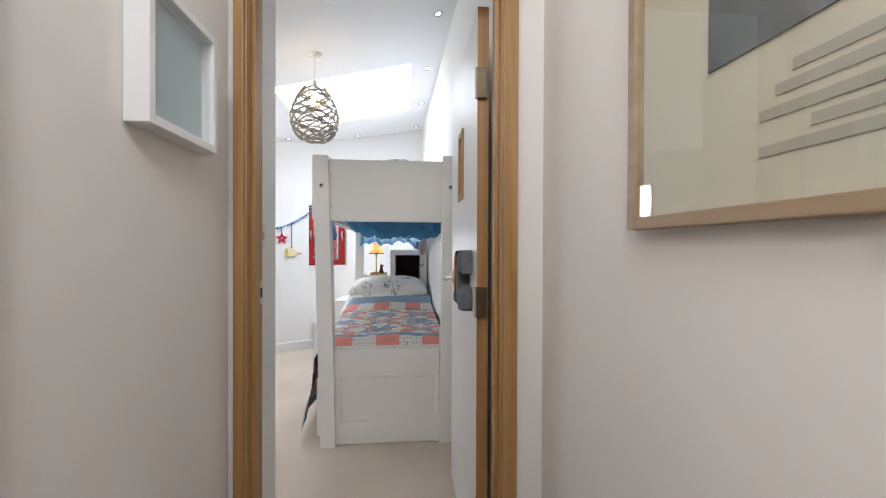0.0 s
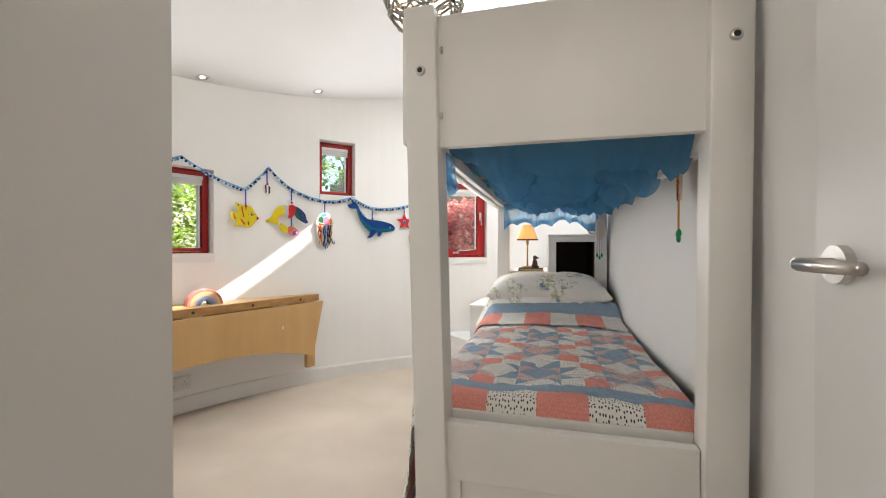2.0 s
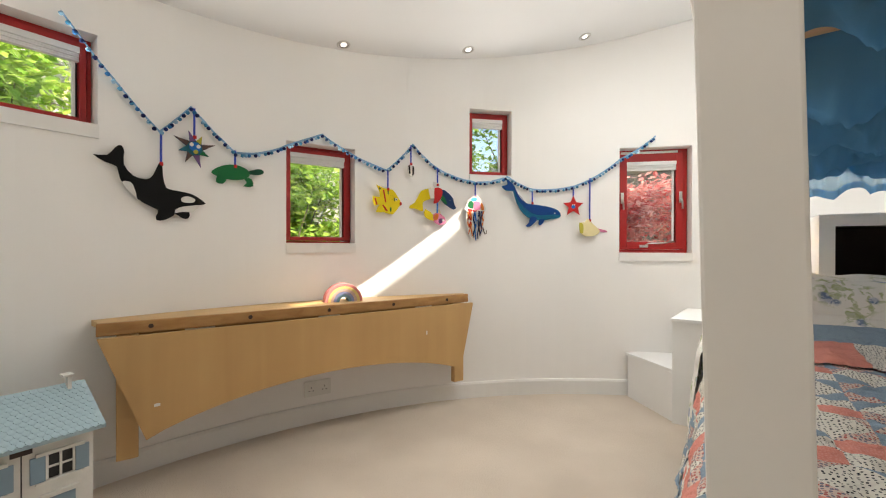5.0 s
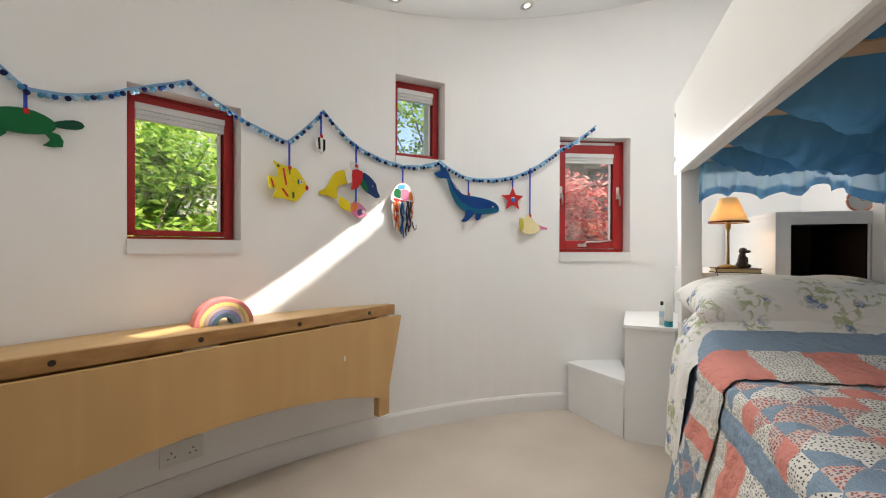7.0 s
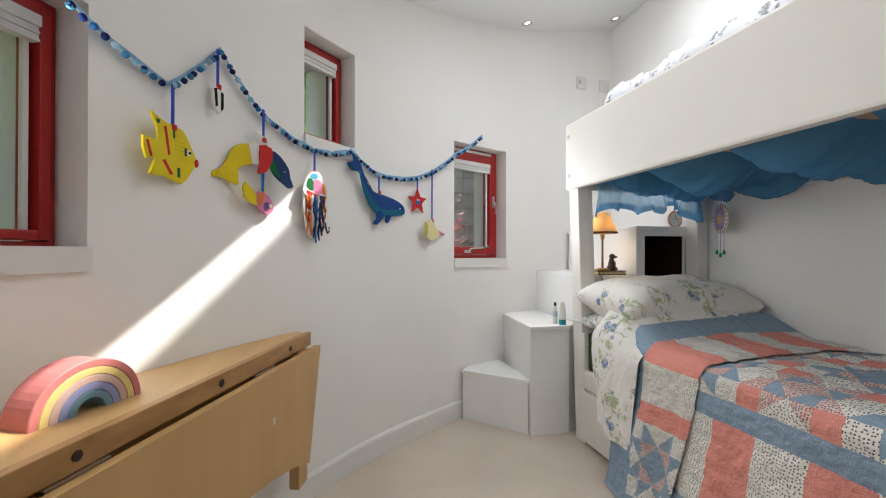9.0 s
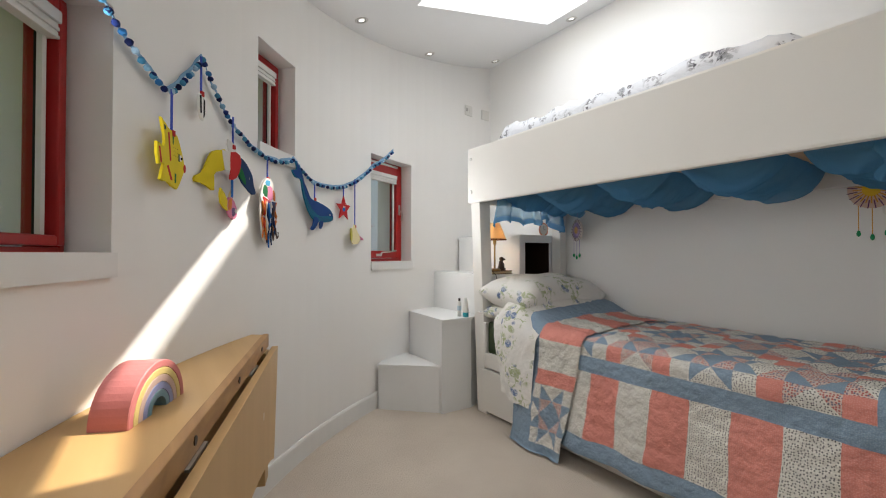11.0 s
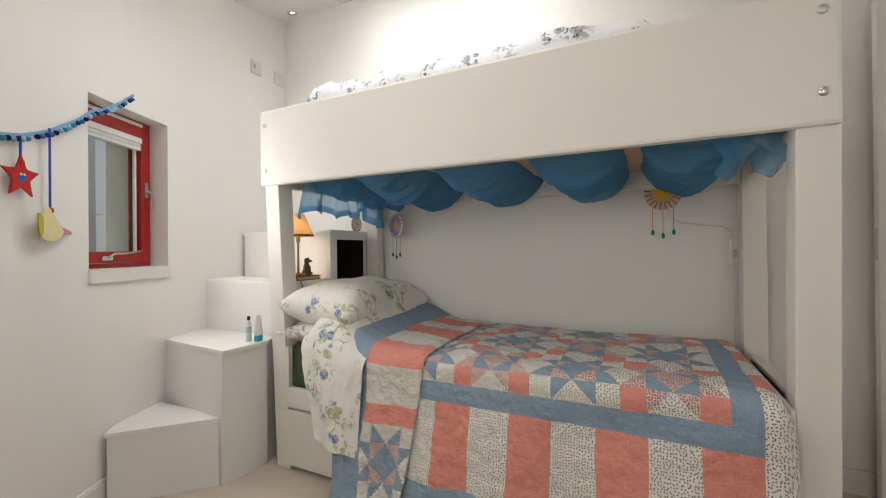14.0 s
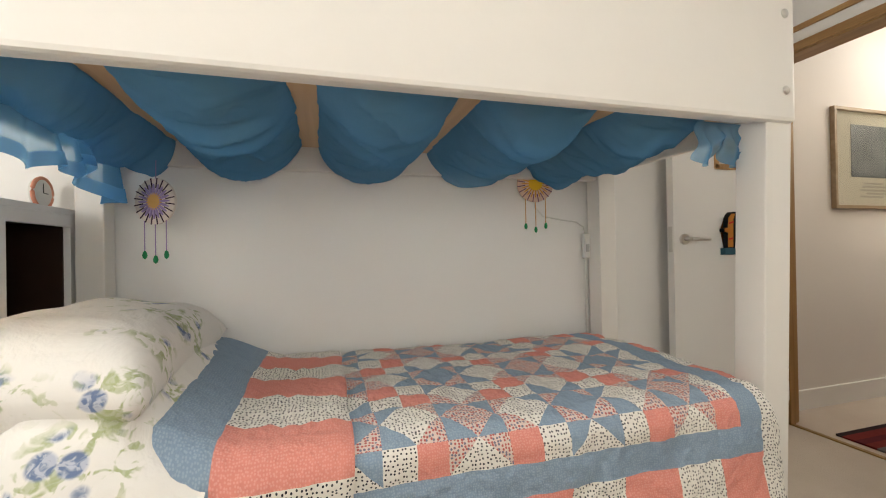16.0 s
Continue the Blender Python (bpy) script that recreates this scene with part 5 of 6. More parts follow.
m = on_wall(157.6, 0.19)
so = plate("double_socket", m, 0.146, 0.086, "white double power socket low on the wall", "socket")
for x in (-0.036, 0.036):
    for dx, dy, w, h in ((0, 0.006, 0.004, 0.008), (-0.011, -0.012, 0.007, 0.004), (0.011, -0.012, 0.007, 0.004)):
        part("pin_hole", box(x + dx - w / 2, x + dx + w / 2, dy - h / 2, dy + h / 2, 0.0085, 0.0095, m=m), BLACK, so)
    part("rocker", box(x + 0.016, x + 0.026, 0.018, 0.034, 0.008, 0.012, 0.001, m=m), PLASTIC, so)
m = on_wall(96.8, 2.21)
pl = plate("fused_outlet", m, 0.086, 0.086, "square white fused outlet high on the wall", "wall plate")
part("switch", box(-0.03, -0.012, -0.01, 0.018, 0.008, 0.013, 0.002, m=m), GREYPLASTIC, pl)
part("fuse_cover", box(0.008, 0.03, -0.02, 0.02, 0.008, 0.011, 0.001, m=m), PLASTIC, pl)
m = on_wall(92.8, 2.212)
plate("blank_plate", m, 0.086, 0.086, "square white blank plate high on the wall", "wall plate")


def switch_pose(y, z):
    mm = Matrix(((0, 0, 1), (1, 0, 0), (0, 1, 0))).to_4x4()
    mm.translation = (-0.172, y, z)
    return mm


m = switch_pose(1.685, 1.206)
sw = plate("light_switch", m, 0.087, 0.087, "white two-gang light switch on the return wall", "light switch")
for x in (-0.0105, 0.0105):
    part("rocker", box(x - 0.0095, x + 0.0095, -0.014, 0.014, 0.0085, 0.0135, 0.002, m=m), GREYPLASTIC, sw)
for x in (-0.030, 0.030):
    part("screw", tube([m @ Vector((x, 0, 0.008)), m @ Vector((x, 0, 0.0102))], 0.0036, 10), CHROME, sw)
m = switch_pose(1.577, 1.206)
dm = plate("dimmer_switch", m, 0.087, 0.087, "white dimmer switch with a round knob", "light switch")
part("knob", tube([m @ Vector((0, 0, 0.008)), m @ Vector((0, 0, 0.022)), m @ Vector((0, 0, 0.024))], [0.0135, 0.0125, 0.010], 20), PLASTIC, dm, "", True)
for x in (-0.030, 0.030):
    part("screw", tube([m @ Vector((x, 0, 0.008)), m @ Vector((x, 0, 0.0102))], 0.0036, 10), CHROME, dm)

# ---- garland with pompoms ----
G = [(178.6, 1.872), (172.2, 1.482), (169.74, 1.622), (165.95, 1.44), (160.96, 1.515), (157.2, 1.602), (149.6, 1.438), (146.3, 1.61), (143.0, 1.469), (138.2, 1.398), (133.7, 1.440), (130.4, 1.36), (124.7, 1.383), (118.7, 1.561), (114.4, 1.704)]
SAG = [0.012, 0.004, 0.006, 0.02, 0.0, 0.018, 0.008, 0.01, 0.012, 0.014, 0.008, 0.012, 0.02, 0.012]
line = []
for (p, q, sg) in zip(G, G[1:], SAG):
    for i in range(16):
        t = i / 16
        line.append((p[0] + (q[0] - p[0]) * t, p[1] + (q[1] - p[1]) * t - sg * 4 * t * (1 - t)))
line.append(G[-1])
gl = thing("pompom_garland", on_wall(146, 1.45).translation, "pale blue ribbon garland with blue pompoms along the wall", "garland")
bm = bmesh.new()
prev = None
for i, (a, z) in enumerate(line):
    m = on_wall(a, z, 0.014 + 0.003 * math.sin(i * 0.9))
    cur = [bm.verts.new(m @ Vector((0, 0.006, 0))), bm.verts.new(m @ Vector((0, -0.006, 0.002))), bm.verts.new(m @ Vector((0, -0.006, 0.0))), bm.verts.new(m @ Vector((0, 0.006, -0.002)))]
    if prev:
        for k in range(4):
            bm.faces.new((prev[k], prev[(k + 1) % 4], cur[(k + 1) % 4], cur[k]))
    prev = cur
part("ribbon", bm, RIBBON, gl)
poms = [colour_mat("pom_" + n, c, 0.95, 0.3) for n, c in (("navy", (0.012, 0.02, 0.09)), ("blue", (0.03, 0.15, 0.36)), ("sky", (0.26, 0.50, 0.70)), ("navy2", (0.015, 0.03, 0.14)), ("teal", (0.07, 0.27, 0.45)), ("pale", (0.38, 0.56, 0.72)))]
pm = []
for mt in poms:
    bm = bmesh.new()
    bmesh.ops.create_icosphere(bm, subdivisions=2, radius=0.0088)
    for v in bm.verts:
        v.co *= random.uniform(0.9, 1.1)
    me = bpy.data.meshes.new("pompom")
    bm.to_mesh(me)
    bm.free()
    me.materials.append(mt)
    pm.append(me)
acc, k = 0.0, 0
for (a, z), (a2, z2) in zip(line, line[1:]):
    step = math.hypot(radians(a2 - a) * R, z2 - z)
    acc += step
    while acc > 0.0225:
        acc -= 0.0225
        ob = new("pompom", pm[(0, 4, 3, 1, 0, 5, 4)[k % 7] if k % 11 else 2])
        ob.matrix_basis = on_wall(a, z - 0.012 + random.uniform(-0.002, 0.002), 0.020) @ Matrix.Rotation(k * 1.3, 4, "Y")
        ob.parent = gl
        ob.matrix_parent_inverse = gl.matrix_basis.inverted()
        k += 1

# ---- paper sea creatures on strings ----
PC = {n: colour_mat("card_" + n, c) for n, c in dict(
    black=(0.006, 0.006, 0.006), white=(0.76, 0.74, 0.70), green=(0.012, 0.15, 0.05), darkgreen=(0.01, 0.07, 0.04), yellow=(0.75, 0.58, 0.02), red=(0.55, 0.03, 0.03),
    navy=(0.02, 0.05, 0.14), blue=(0.02, 0.16, 0.52), teal=(0.02, 0.12, 0.16), lightblue=(0.08, 0.38, 0.62), purple=(0.18, 0.10, 0.24), orange=(0.70, 0.20, 0.04),
    cream=(0.76, 0.66, 0.36), pink=(0.68, 0.22, 0.36), mustard=(0.48, 0.42, 0.06), brown=(0.10, 0.06, 0.05), whale_teal=(0.005, 0.13, 0.23), whale_blue=(0.006, 0.05, 0.22)).items()}


def creature(name, a, z, label, pieces, string=None, off=0.016, tilt=0.0, yaw=0.0, size=1.0):
    """Card pieces: (part name, outline, colour, layer, thickness); string: (x, y0, y1) in the piece's own plane."""
    m = on_wall(a, z, off) @ pose(0, 0, 0, 0, yaw, tilt)
    th = thing(name, m.translation, label, "paper decoration", "paper sea creatures on the garland")
    for nm, outline, colour, layer, thick in pieces:
        part(nm, cutout([(p * size, q * size) for p, q in outline], thick, m @ Matrix.Translation((0, 0, layer * 0.004)), bev=min(0.0015, thick * 0.3)), PC[colour], th)
    if string:
        mw = on_wall(a, z, off)
        x, y0, y1 = string
        part("string", box(x - 0.0045, x + 0.0045, y0, y1, 0.002, 0.004, m=mw), CORD, th, "blue ribbon loop")
        part("clip", box(x - 0.006, x + 0.008, y0 - 0.008, y0 + 0.008, 0.003, 0.010, 0.002, m=mw), PC["red"], th, "tiny red clip")
    return th


T9 = 0.007
creature("paper_orca", 172.6, 1.20, "large black and white card orca", [
    ("body", smooth_outline([(-0.204, 0.144), (-0.161, 0.147), (-0.134, 0.186), (-0.115, 0.196), (-0.105, 0.170), (-0.108, 0.117), (-0.076, 0.074), (-0.033, 0.064), (-0.007, 0.080), (0.016, 0.138), (0.028, 0.147), (0.032, 0.085), (0.044, 0.034), (0.089, 0.027), (0.142, 0.019), (0.174, 0.002), (0.204, -0.023), (0.163, -0.032), (0.126, -0.039), (0.094, -0.048), (0.078, -0.069), (0.073, -0.085), (0.036, -0.108), (0.009, -0.108), (0.007, -0.090), (0.014, -0.064), (-0.039, -0.037), (-0.081, 0.000), (-0.119, 0.058), (-0.129, 0.106), (-0.166, 0.119)], 2), "black", 0, T9),
    ("eye_patch", smooth_outline([(0.102, -0.005), (0.116, 0.004), (0.133, 0.006), (0.158, -0.005), (0.153, -0.020), (0.123, -0.024), (0.104, -0.019)], 2), "white", 1, 0.005),
    ("jaw", smooth_outline([(0.078, -0.069), (0.094, -0.048), (0.163, -0.034), (0.179, -0.032), (0.153, -0.062), (0.133, -0.069)], 2), "white", 1, 0.005),
    ("belly", smooth_outline([(-0.115, 0.043), (-0.092, 0.048), (-0.076, 0.037), (-0.062, -0.021), (-0.087, 0.005)], 2), "white", 1, 0.005),
    ("flipper", smooth_outline([(0.076, -0.074), (0.133, -0.066), (0.129, -0.096), (0.105, -0.096), (0.089, -0.083)], 2), "black", 2, 0.005)], (0.025, 0.14, 0.275))
star = []
for i in range(16):
    r, turn = (0.092 - 0.012 * (i % 3), 0.10) if i % 2 == 0 else (0.033, 0.0)
    star.append((r * math.cos(math.pi * i / 8 + 0.2 + turn), r * math.sin(math.pi * i / 8 + 0.2 + turn)))
creature("paper_starfish", 169.5, 1.432, "dark painted card starfish with many arms", [("body", star, "navy", 0, T9), ("middle", oval(0, -0.004, 0.034, 0.034), "teal", 1, 0.004), ("face", oval(0.002, 0.004, 0.024, 0.022), "blue", 2, 0.003), ("eye", oval(-0.013, 0.014, 0.009, 0.009, 10), "white", 3, 0.003), ("eye", oval(0.015, 0.008, 0.009, 0.009, 10), "white", 3, 0.003), ("nose", oval(0.004, -0.018, 0.010, 0.010, 10), "mustard", 3, 0.003)] +
    [("arm", [star[k], star[(k + 1) % 16], star[k - 1]], c, 1, 0.004) for k, c in ((0, "brown"), (2, "mustard"), (4, "purple"), (6, "brown"), (8, "teal"), (10, "brown"), (12, "purple"), (14, "green"))], (0.0, 0.05, 0.185))
creature("paper_turtle", 166.0, 1.335, "small green card turtle with flippers", [
    ("shell", smooth_outline([(-0.085, -0.005), (-0.05, 0.025), (0.0, 0.036), (0.045, 0.022), (0.055, 0.0), (0.03, -0.02), (-0.03, -0.025)], 3), "green", 0, T9),
    ("head", smooth_outline([(0.045, 0.012), (0.075, 0.026), (0.10, 0.03), (0.112, 0.018), (0.095, 0.006), (0.055, 0.004)], 2), "darkgreen", 0, T9),
    ("flipper", smooth_outline([(0.03, -0.012), (0.062, -0.015), (0.068, -0.045), (0.03, -0.048), (0.045, -0.032)], 2), "green", 1, 0.005),
    ("flipper", smooth_outline([(-0.06, -0.01), (-0.03, -0.02), (-0.045, -0.045), (-0.07, -0.04)], 2), "green", 1, 0.005)], (0.0, 0.036, 0.115), 0.016, 0, 0, 1.22)
creature("paper_angel_fish", 149.5, 1.255, "yellow card fish with red and green marks", [
    ("body", smooth_outline([(-0.075, 0.088), (-0.03, 0.07), (0.03, 0.068), (0.062, 0.03), (0.088, -0.012), (0.062, -0.045), (0.03, -0.082), (-0.03, -0.07), (-0.078, -0.072), (-0.055, -0.025), (-0.088, -0.035), (-0.098, 0.02), (-0.055, 0.015), (-0.055, 0.05)], 2), "yellow", 0, T9),
    ("stripe", [(-0.035, 0.06), (-0.026, 0.062), (-0.012, -0.01), (-0.02, -0.014)], "red", 1, 0.004), ("stripe", [(-0.04, -0.03), (-0.03, -0.026), (-0.002, -0.062), (-0.014, -0.064)], "red", 1, 0.004), ("stripe", [(-0.09, 0.01), (-0.083, 0.012), (-0.07, -0.026), (-0.078, -0.03)], "red", 1, 0.004),
    ("mark", [(-0.005, 0.058), (0.003, 0.058), (0.003, 0.036), (-0.003, 0.036)], "green", 1, 0.004), ("mark", [(0.038, 0.02), (0.046, 0.02), (0.046, -0.002), (0.038, -0.002)], "darkgreen", 1, 0.004), ("mark", [(0.012, -0.04), (0.022, -0.04), (0.022, -0.066), (0.012, -0.066)], "green", 1, 0.004), ("mark", [(-0.06, 0.074), (-0.048, 0.072), (-0.048, 0.062), (-0.058, 0.062)], "darkgreen", 1, 0.004),
    ("lip", oval(0.084, -0.014, 0.008, 0.012, 10), "red", 1, 0.005), ("eye", oval(0.055, 0.01, 0.009, 0.009, 10), "white", 1, 0.004), ("pupil", oval(0.056, 0.009, 0.004, 0.004, 8), "black", 2, 0.003)] +
    [("dot", oval(0.006 + 0.012 * (i % 3), 0.03 - 0.011 * (i // 3), 0.0025, 0.0025, 6), "black", 1, 0.003) for i in range(9)], (0.0, 0.066, 0.185), 0.02, 0, 10)
creature("paper_panda_fish", 146.6, 1.445, "small black and white card creature", [
    ("body", smooth_outline([(-0.022, 0.03), (0.0, 0.04), (0.02, 0.03), (0.024, -0.01), (0.01, -0.04), (-0.012, -0.03), (-0.024, 0.0)], 2), "white", 0, T9), ("stripe", [(-0.02, 0.03), (-0.008, 0.036), (-0.004, -0.02), (-0.014, -0.024)], "black", 1, 0.004), ("stripe", [(0.008, 0.03), (0.02, 0.026), (0.02, -0.02), (0.008, -0.034)], "black", 1, 0.004)], (0.0, 0.04, 0.155), 0.02, 0, 8, 0.98)
creature("paper_dolphin", 143.2, 1.315, "card dolphin painted yellow, white, red, green and navy", [
    ("tail", smooth_outline([(-0.174, -0.099), (-0.171, -0.081), (-0.145, -0.067), (-0.123, -0.028), (-0.101, 0.010), (-0.058, 0.026), (-0.036, 0.027), (-0.041, -0.036), (-0.072, -0.047), (-0.094, -0.064), (-0.090, -0.114), (-0.116, -0.109), (-0.145, -0.099)], 2), "yellow", 0, T9), ("band", [(-0.058, 0.026), (-0.019, 0.028), (-0.019, -0.036), (-0.043, -0.040)], "white", 1, 0.006),
    ("middle", smooth_outline([(-0.019, 0.028), (0.026, 0.026), (0.029, -0.014), (0.007, -0.057), (-0.026, -0.067), (-0.019, -0.036)], 2), "red", 2, 0.006), ("fin", smooth_outline([(-0.026, 0.071), (0.014, 0.053), (0.009, 0.027), (-0.020, 0.030)], 2), "white", 0, 0.006),
    ("head", smooth_outline([(0.026, 0.021), (0.065, 0.004), (0.099, -0.033), (0.104, -0.067), (0.119, -0.092), (0.101, -0.102), (0.070, -0.085), (0.043, -0.067), (0.022, -0.036)], 2), "navy", 1, T9), ("cheek", smooth_outline([(0.023, -0.010), (0.046, -0.030), (0.061, -0.072), (0.041, -0.061), (0.020, -0.041)], 2), "green", 2, 0.005), ("eye", oval(0.080, -0.045, 0.004, 0.004, 8), "white", 2, 0.003),
    ("string_lower", [(-0.005, -0.05), (0.005, -0.05), (0.005, -0.125), (-0.005, -0.125)], "blue", 0, 0.003)], (0.0, 0.05, 0.155), 0.03, 0, -8)
creature("paper_small_fish", 143.2, 1.152, "small card fish in pink, orange and yellow", [
    ("body", smooth_outline([(-0.025, 0.025), (0.01, 0.036), (0.05, 0.01), (0.055, -0.02), (0.02, -0.035), (-0.02, -0.015)], 2), "pink", 0, T9), ("tail", smooth_outline([(-0.02, 0.02), (-0.075, 0.055), (-0.078, 0.01), (-0.022, -0.01)], 2), "yellow", 0, 0.006),
    ("patch", smooth_outline([(-0.02, 0.022), (0.008, 0.032), (0.004, 0.0), (-0.02, -0.008)], 2), "orange", 1, 0.004), ("patch", smooth_outline([(0.01, 0.0), (0.034, 0.004), (0.03, -0.022), (0.01, -0.022)], 2), "purple", 1, 0.004), ("fin", smooth_outline([(-0.01, 0.03), (0.012, 0.06), (0.024, 0.03)], 2), "cream", 0, 0.005), ("spot", oval(0.038, -0.006, 0.008, 0.007, 10), "white", 2, 0.003)], None, 0.02, 0, 10, 1.08)
jf = creature("paper_jellyfish", 138.1, 1.235, "card jellyfish with a painted cap and long paper tentacles", [
    ("backing", smooth_outline([(-0.060, -0.02), (0.060, -0.02), (0.058, -0.11), (0.050, -0.17), (0.015, -0.205), (-0.035, -0.185), (-0.056, -0.12)], 2), "white", 0, 0.005),
    ("cap", smooth_outline([(-0.066, -0.03), (-0.060, 0.025), (-0.025, 0.062), (0.015, 0.065), (0.052, 0.035), (0.064, -0.03)], 3), "white", 1, T9), ("patch", smooth_outline([(-0.056, 0.0), (-0.046, 0.034), (-0.016, 0.030), (-0.018, -0.012)], 2), "green", 2, 0.004), ("patch", smooth_outline([(-0.012, 0.032), (0.028, 0.032), (0.032, -0.016), (-0.014, -0.016)], 2), "pink", 2, 0.004), ("patch", smooth_outline([(-0.03, 0.054), (0.008, 0.058), (0.004, 0.038), (-0.03, 0.036)], 2), "lightblue", 2, 0.004), ("patch", smooth_outline([(0.036, 0.026), (0.052, 0.016), (0.058, -0.018), (0.036, -0.014)], 2), "orange", 2, 0.004), ("patch", smooth_outline([(-0.052, -0.012), (-0.01, -0.022), (0.03, -0.024), (0.0, -0.032), (-0.05, -0.03)], 2), "red", 2, 0.004)], (0.0, 0.065, 0.155), 0.02, 0, 6)
m = on_wall(138.1, 1.235, 0.030)
for i, (cn, ln) in enumerate((("orange", 0.15), ("red", 0.11), ("orange", 0.16), ("white", 0.14), ("navy", 0.17), ("blue", 0.19), ("white", 0.13), ("navy", 0.18), ("brown", 0.16), ("navy", 0.15), ("orange", 0.12))):
    x = -0.052 + 0.0104 * i
    part("tentacle", tube([m @ Vector((x * (1 - 0.03 * t) + 0.0045 * math.sin(i * 2.1 + t * 1.7), -0.026 - t * ln / 6, 0.001 + 0.003 * math.sin(i + t * 1.1))) for t in range(7)], [0.0048, 0.0056, 0.005, 0.0058, 0.005, 0.0045, 0.003], 6), PC[cn], jf, "", True)
part("tentacle", tube([m @ Vector((0.05, -0.13, 0)), m @ Vector((0.058, -0.16, 0)), m @ Vector((0.066, -0.175, 0)), m @ Vector((0.074, -0.168, 0)), m @ Vector((0.074, -0.15, 0))], 0.0035, 6), PC["brown"], jf, "dark curled tentacle tip", True)
creature("paper_whale", 130.37, 1.255, "large blue card whale with curling tail", [
    ("body", smooth_outline([(-0.177, 0.168), (-0.149, 0.146), (-0.130, 0.130), (-0.113, 0.097), (-0.086, 0.049), (-0.043, 0.011), (0.022, 0.003), (0.115, -0.010), (0.180, -0.032), (0.199, -0.062), (0.186, -0.081), (0.134, -0.092), (0.069, -0.099), (0.013, -0.096), (-0.030, -0.081), (-0.071, -0.045), (-0.104, 0.006), (-0.123, 0.055), (-0.136, 0.089), (-0.179, 0.091), (-0.208, 0.118), (-0.171, 0.130)], 3), "whale_teal", 0, T9),
    ("back", smooth_outline([(-0.134, 0.123), (-0.113, 0.094), (-0.086, 0.045), (-0.043, 0.008), (0.022, 0.000), (0.115, -0.013), (0.179, -0.037), (0.193, -0.062), (0.143, -0.058), (0.060, -0.068), (-0.006, -0.052), (-0.056, -0.016), (-0.097, 0.029), (-0.119, 0.075)], 2), "whale_blue", 1, 0.004), ("tail_fluke", smooth_outline([(-0.177, 0.165), (-0.149, 0.144), (-0.132, 0.128), (-0.126, 0.094), (-0.177, 0.094), (-0.205, 0.118), (-0.169, 0.128)], 2), "whale_blue", 1, 0.004),
    ("flipper", smooth_outline([(-0.011, -0.075), (0.032, -0.084), (0.019, -0.113), (-0.019, -0.143), (-0.046, -0.138), (-0.024, -0.117)], 2), "whale_blue", 1, 0.006), ("flipper", smooth_outline([(0.050, -0.094), (0.082, -0.094), (0.074, -0.117), (0.056, -0.133), (0.043, -0.123)], 2), "whale_blue", 1, 0.006), ("eye", oval(0.155, -0.052, 0.005, 0.004, 8), "white", 2, 0.003)] +
    [("groove", g, "navy", 1, 0.003) for g in ([(0.032, -0.073), (0.188, -0.065), (0.188, -0.068), (0.032, -0.076)], [(0.037, -0.076), (0.177, -0.070), (0.177, -0.073), (0.037, -0.080)], [(0.043, -0.080), (0.166, -0.075), (0.166, -0.078), (0.043, -0.083)], [(0.048, -0.084), (0.154, -0.080), (0.154, -0.084), (0.048, -0.087)], [(0.054, -0.087), (0.143, -0.086), (0.143, -0.089), (0.054, -0.090)], [(-0.119, 0.055), (-0.115, 0.055), (-0.067, -0.029), (-0.024, -0.062), (-0.028, -0.063), (-0.071, -0.031)], [(-0.112, 0.060), (-0.108, 0.060), (-0.052, -0.024), (-0.011, -0.057), (-0.015, -0.058), (-0.056, -0.026)], [(-0.104, 0.065), (-0.100, 0.065), (-0.037, -0.019), (0.002, -0.052), (-0.002, -0.053), (-0.041, -0.021)], [(-0.097, 0.070), (-0.093, 0.070), (-0.022, -0.015), (0.015, -0.047), (0.011, -0.049), (-0.026, -0.016)])],
    (0.0, 0.012, 0.10), 0.02, 0, 4)
star = []
for i in range(10):
    r = 0.072 if i % 2 == 0 else 0.031
    star.append((r * math.cos(math.pi * i / 5 + math.pi / 2), r * math.sin(math.pi * i / 5 + math.pi / 2)))
creature("paper_red_star", 124.85, 1.25, "red card starfish with a face", [("body", smooth_outline(star, 2), "red", 0, T9), ("face", oval(0, -0.004, 0.014, 0.013, 12), "blue", 1, 0.004), ("eye", oval(-0.006, 0.008, 0.004, 0.004, 8), "white", 2, 0.003), ("eye", oval(0.006, 0.008, 0.004, 0.004, 8), "white", 2, 0.003)], (0.0, 0.045, 0.13))
creature("paper_long_nosed_fish", 122.5, 1.10, "pale yellow card fish with a long pink nose", [
    ("body", smooth_outline([(-0.055, 0.03), (-0.05, -0.03), (-0.01, -0.038), (0.03, -0.03), (0.045, -0.008), (0.01, 0.02), (-0.02, 0.05), (-0.035, 0.03)], 2), "cream", 0, T9), ("nose", [(0.038, 0.002), (0.10, -0.012), (0.10, -0.018), (0.038, -0.016)], "pink", 0, 0.006), ("tail", smooth_outline([(-0.045, 0.02), (-0.065, 0.03), (-0.062, -0.02), (-0.045, -0.02)], 2), "mustard", 1, 0.004)], (-0.01, 0.055, 0.335), 0.02, 0, 12, 1.32)

# ---- pendant ----
PX, PY = -0.280, 3.085
PZ0, PZ1 = 1.895, 2.255
pd = thing("pendant_lamp", (PX, PY, PZ1), "egg-shaped woven grey rattan pendant lamp, lit", "pendant lamp")


def egg(t):
    """Radius of the shade at height t (0 bottom, 1 top)."""
    return 0.168 * (math.sin(math.pi * (0.10 + 0.80 * t ** 0.85)) ** 0.62) * (1.0 - 0.16 * t)


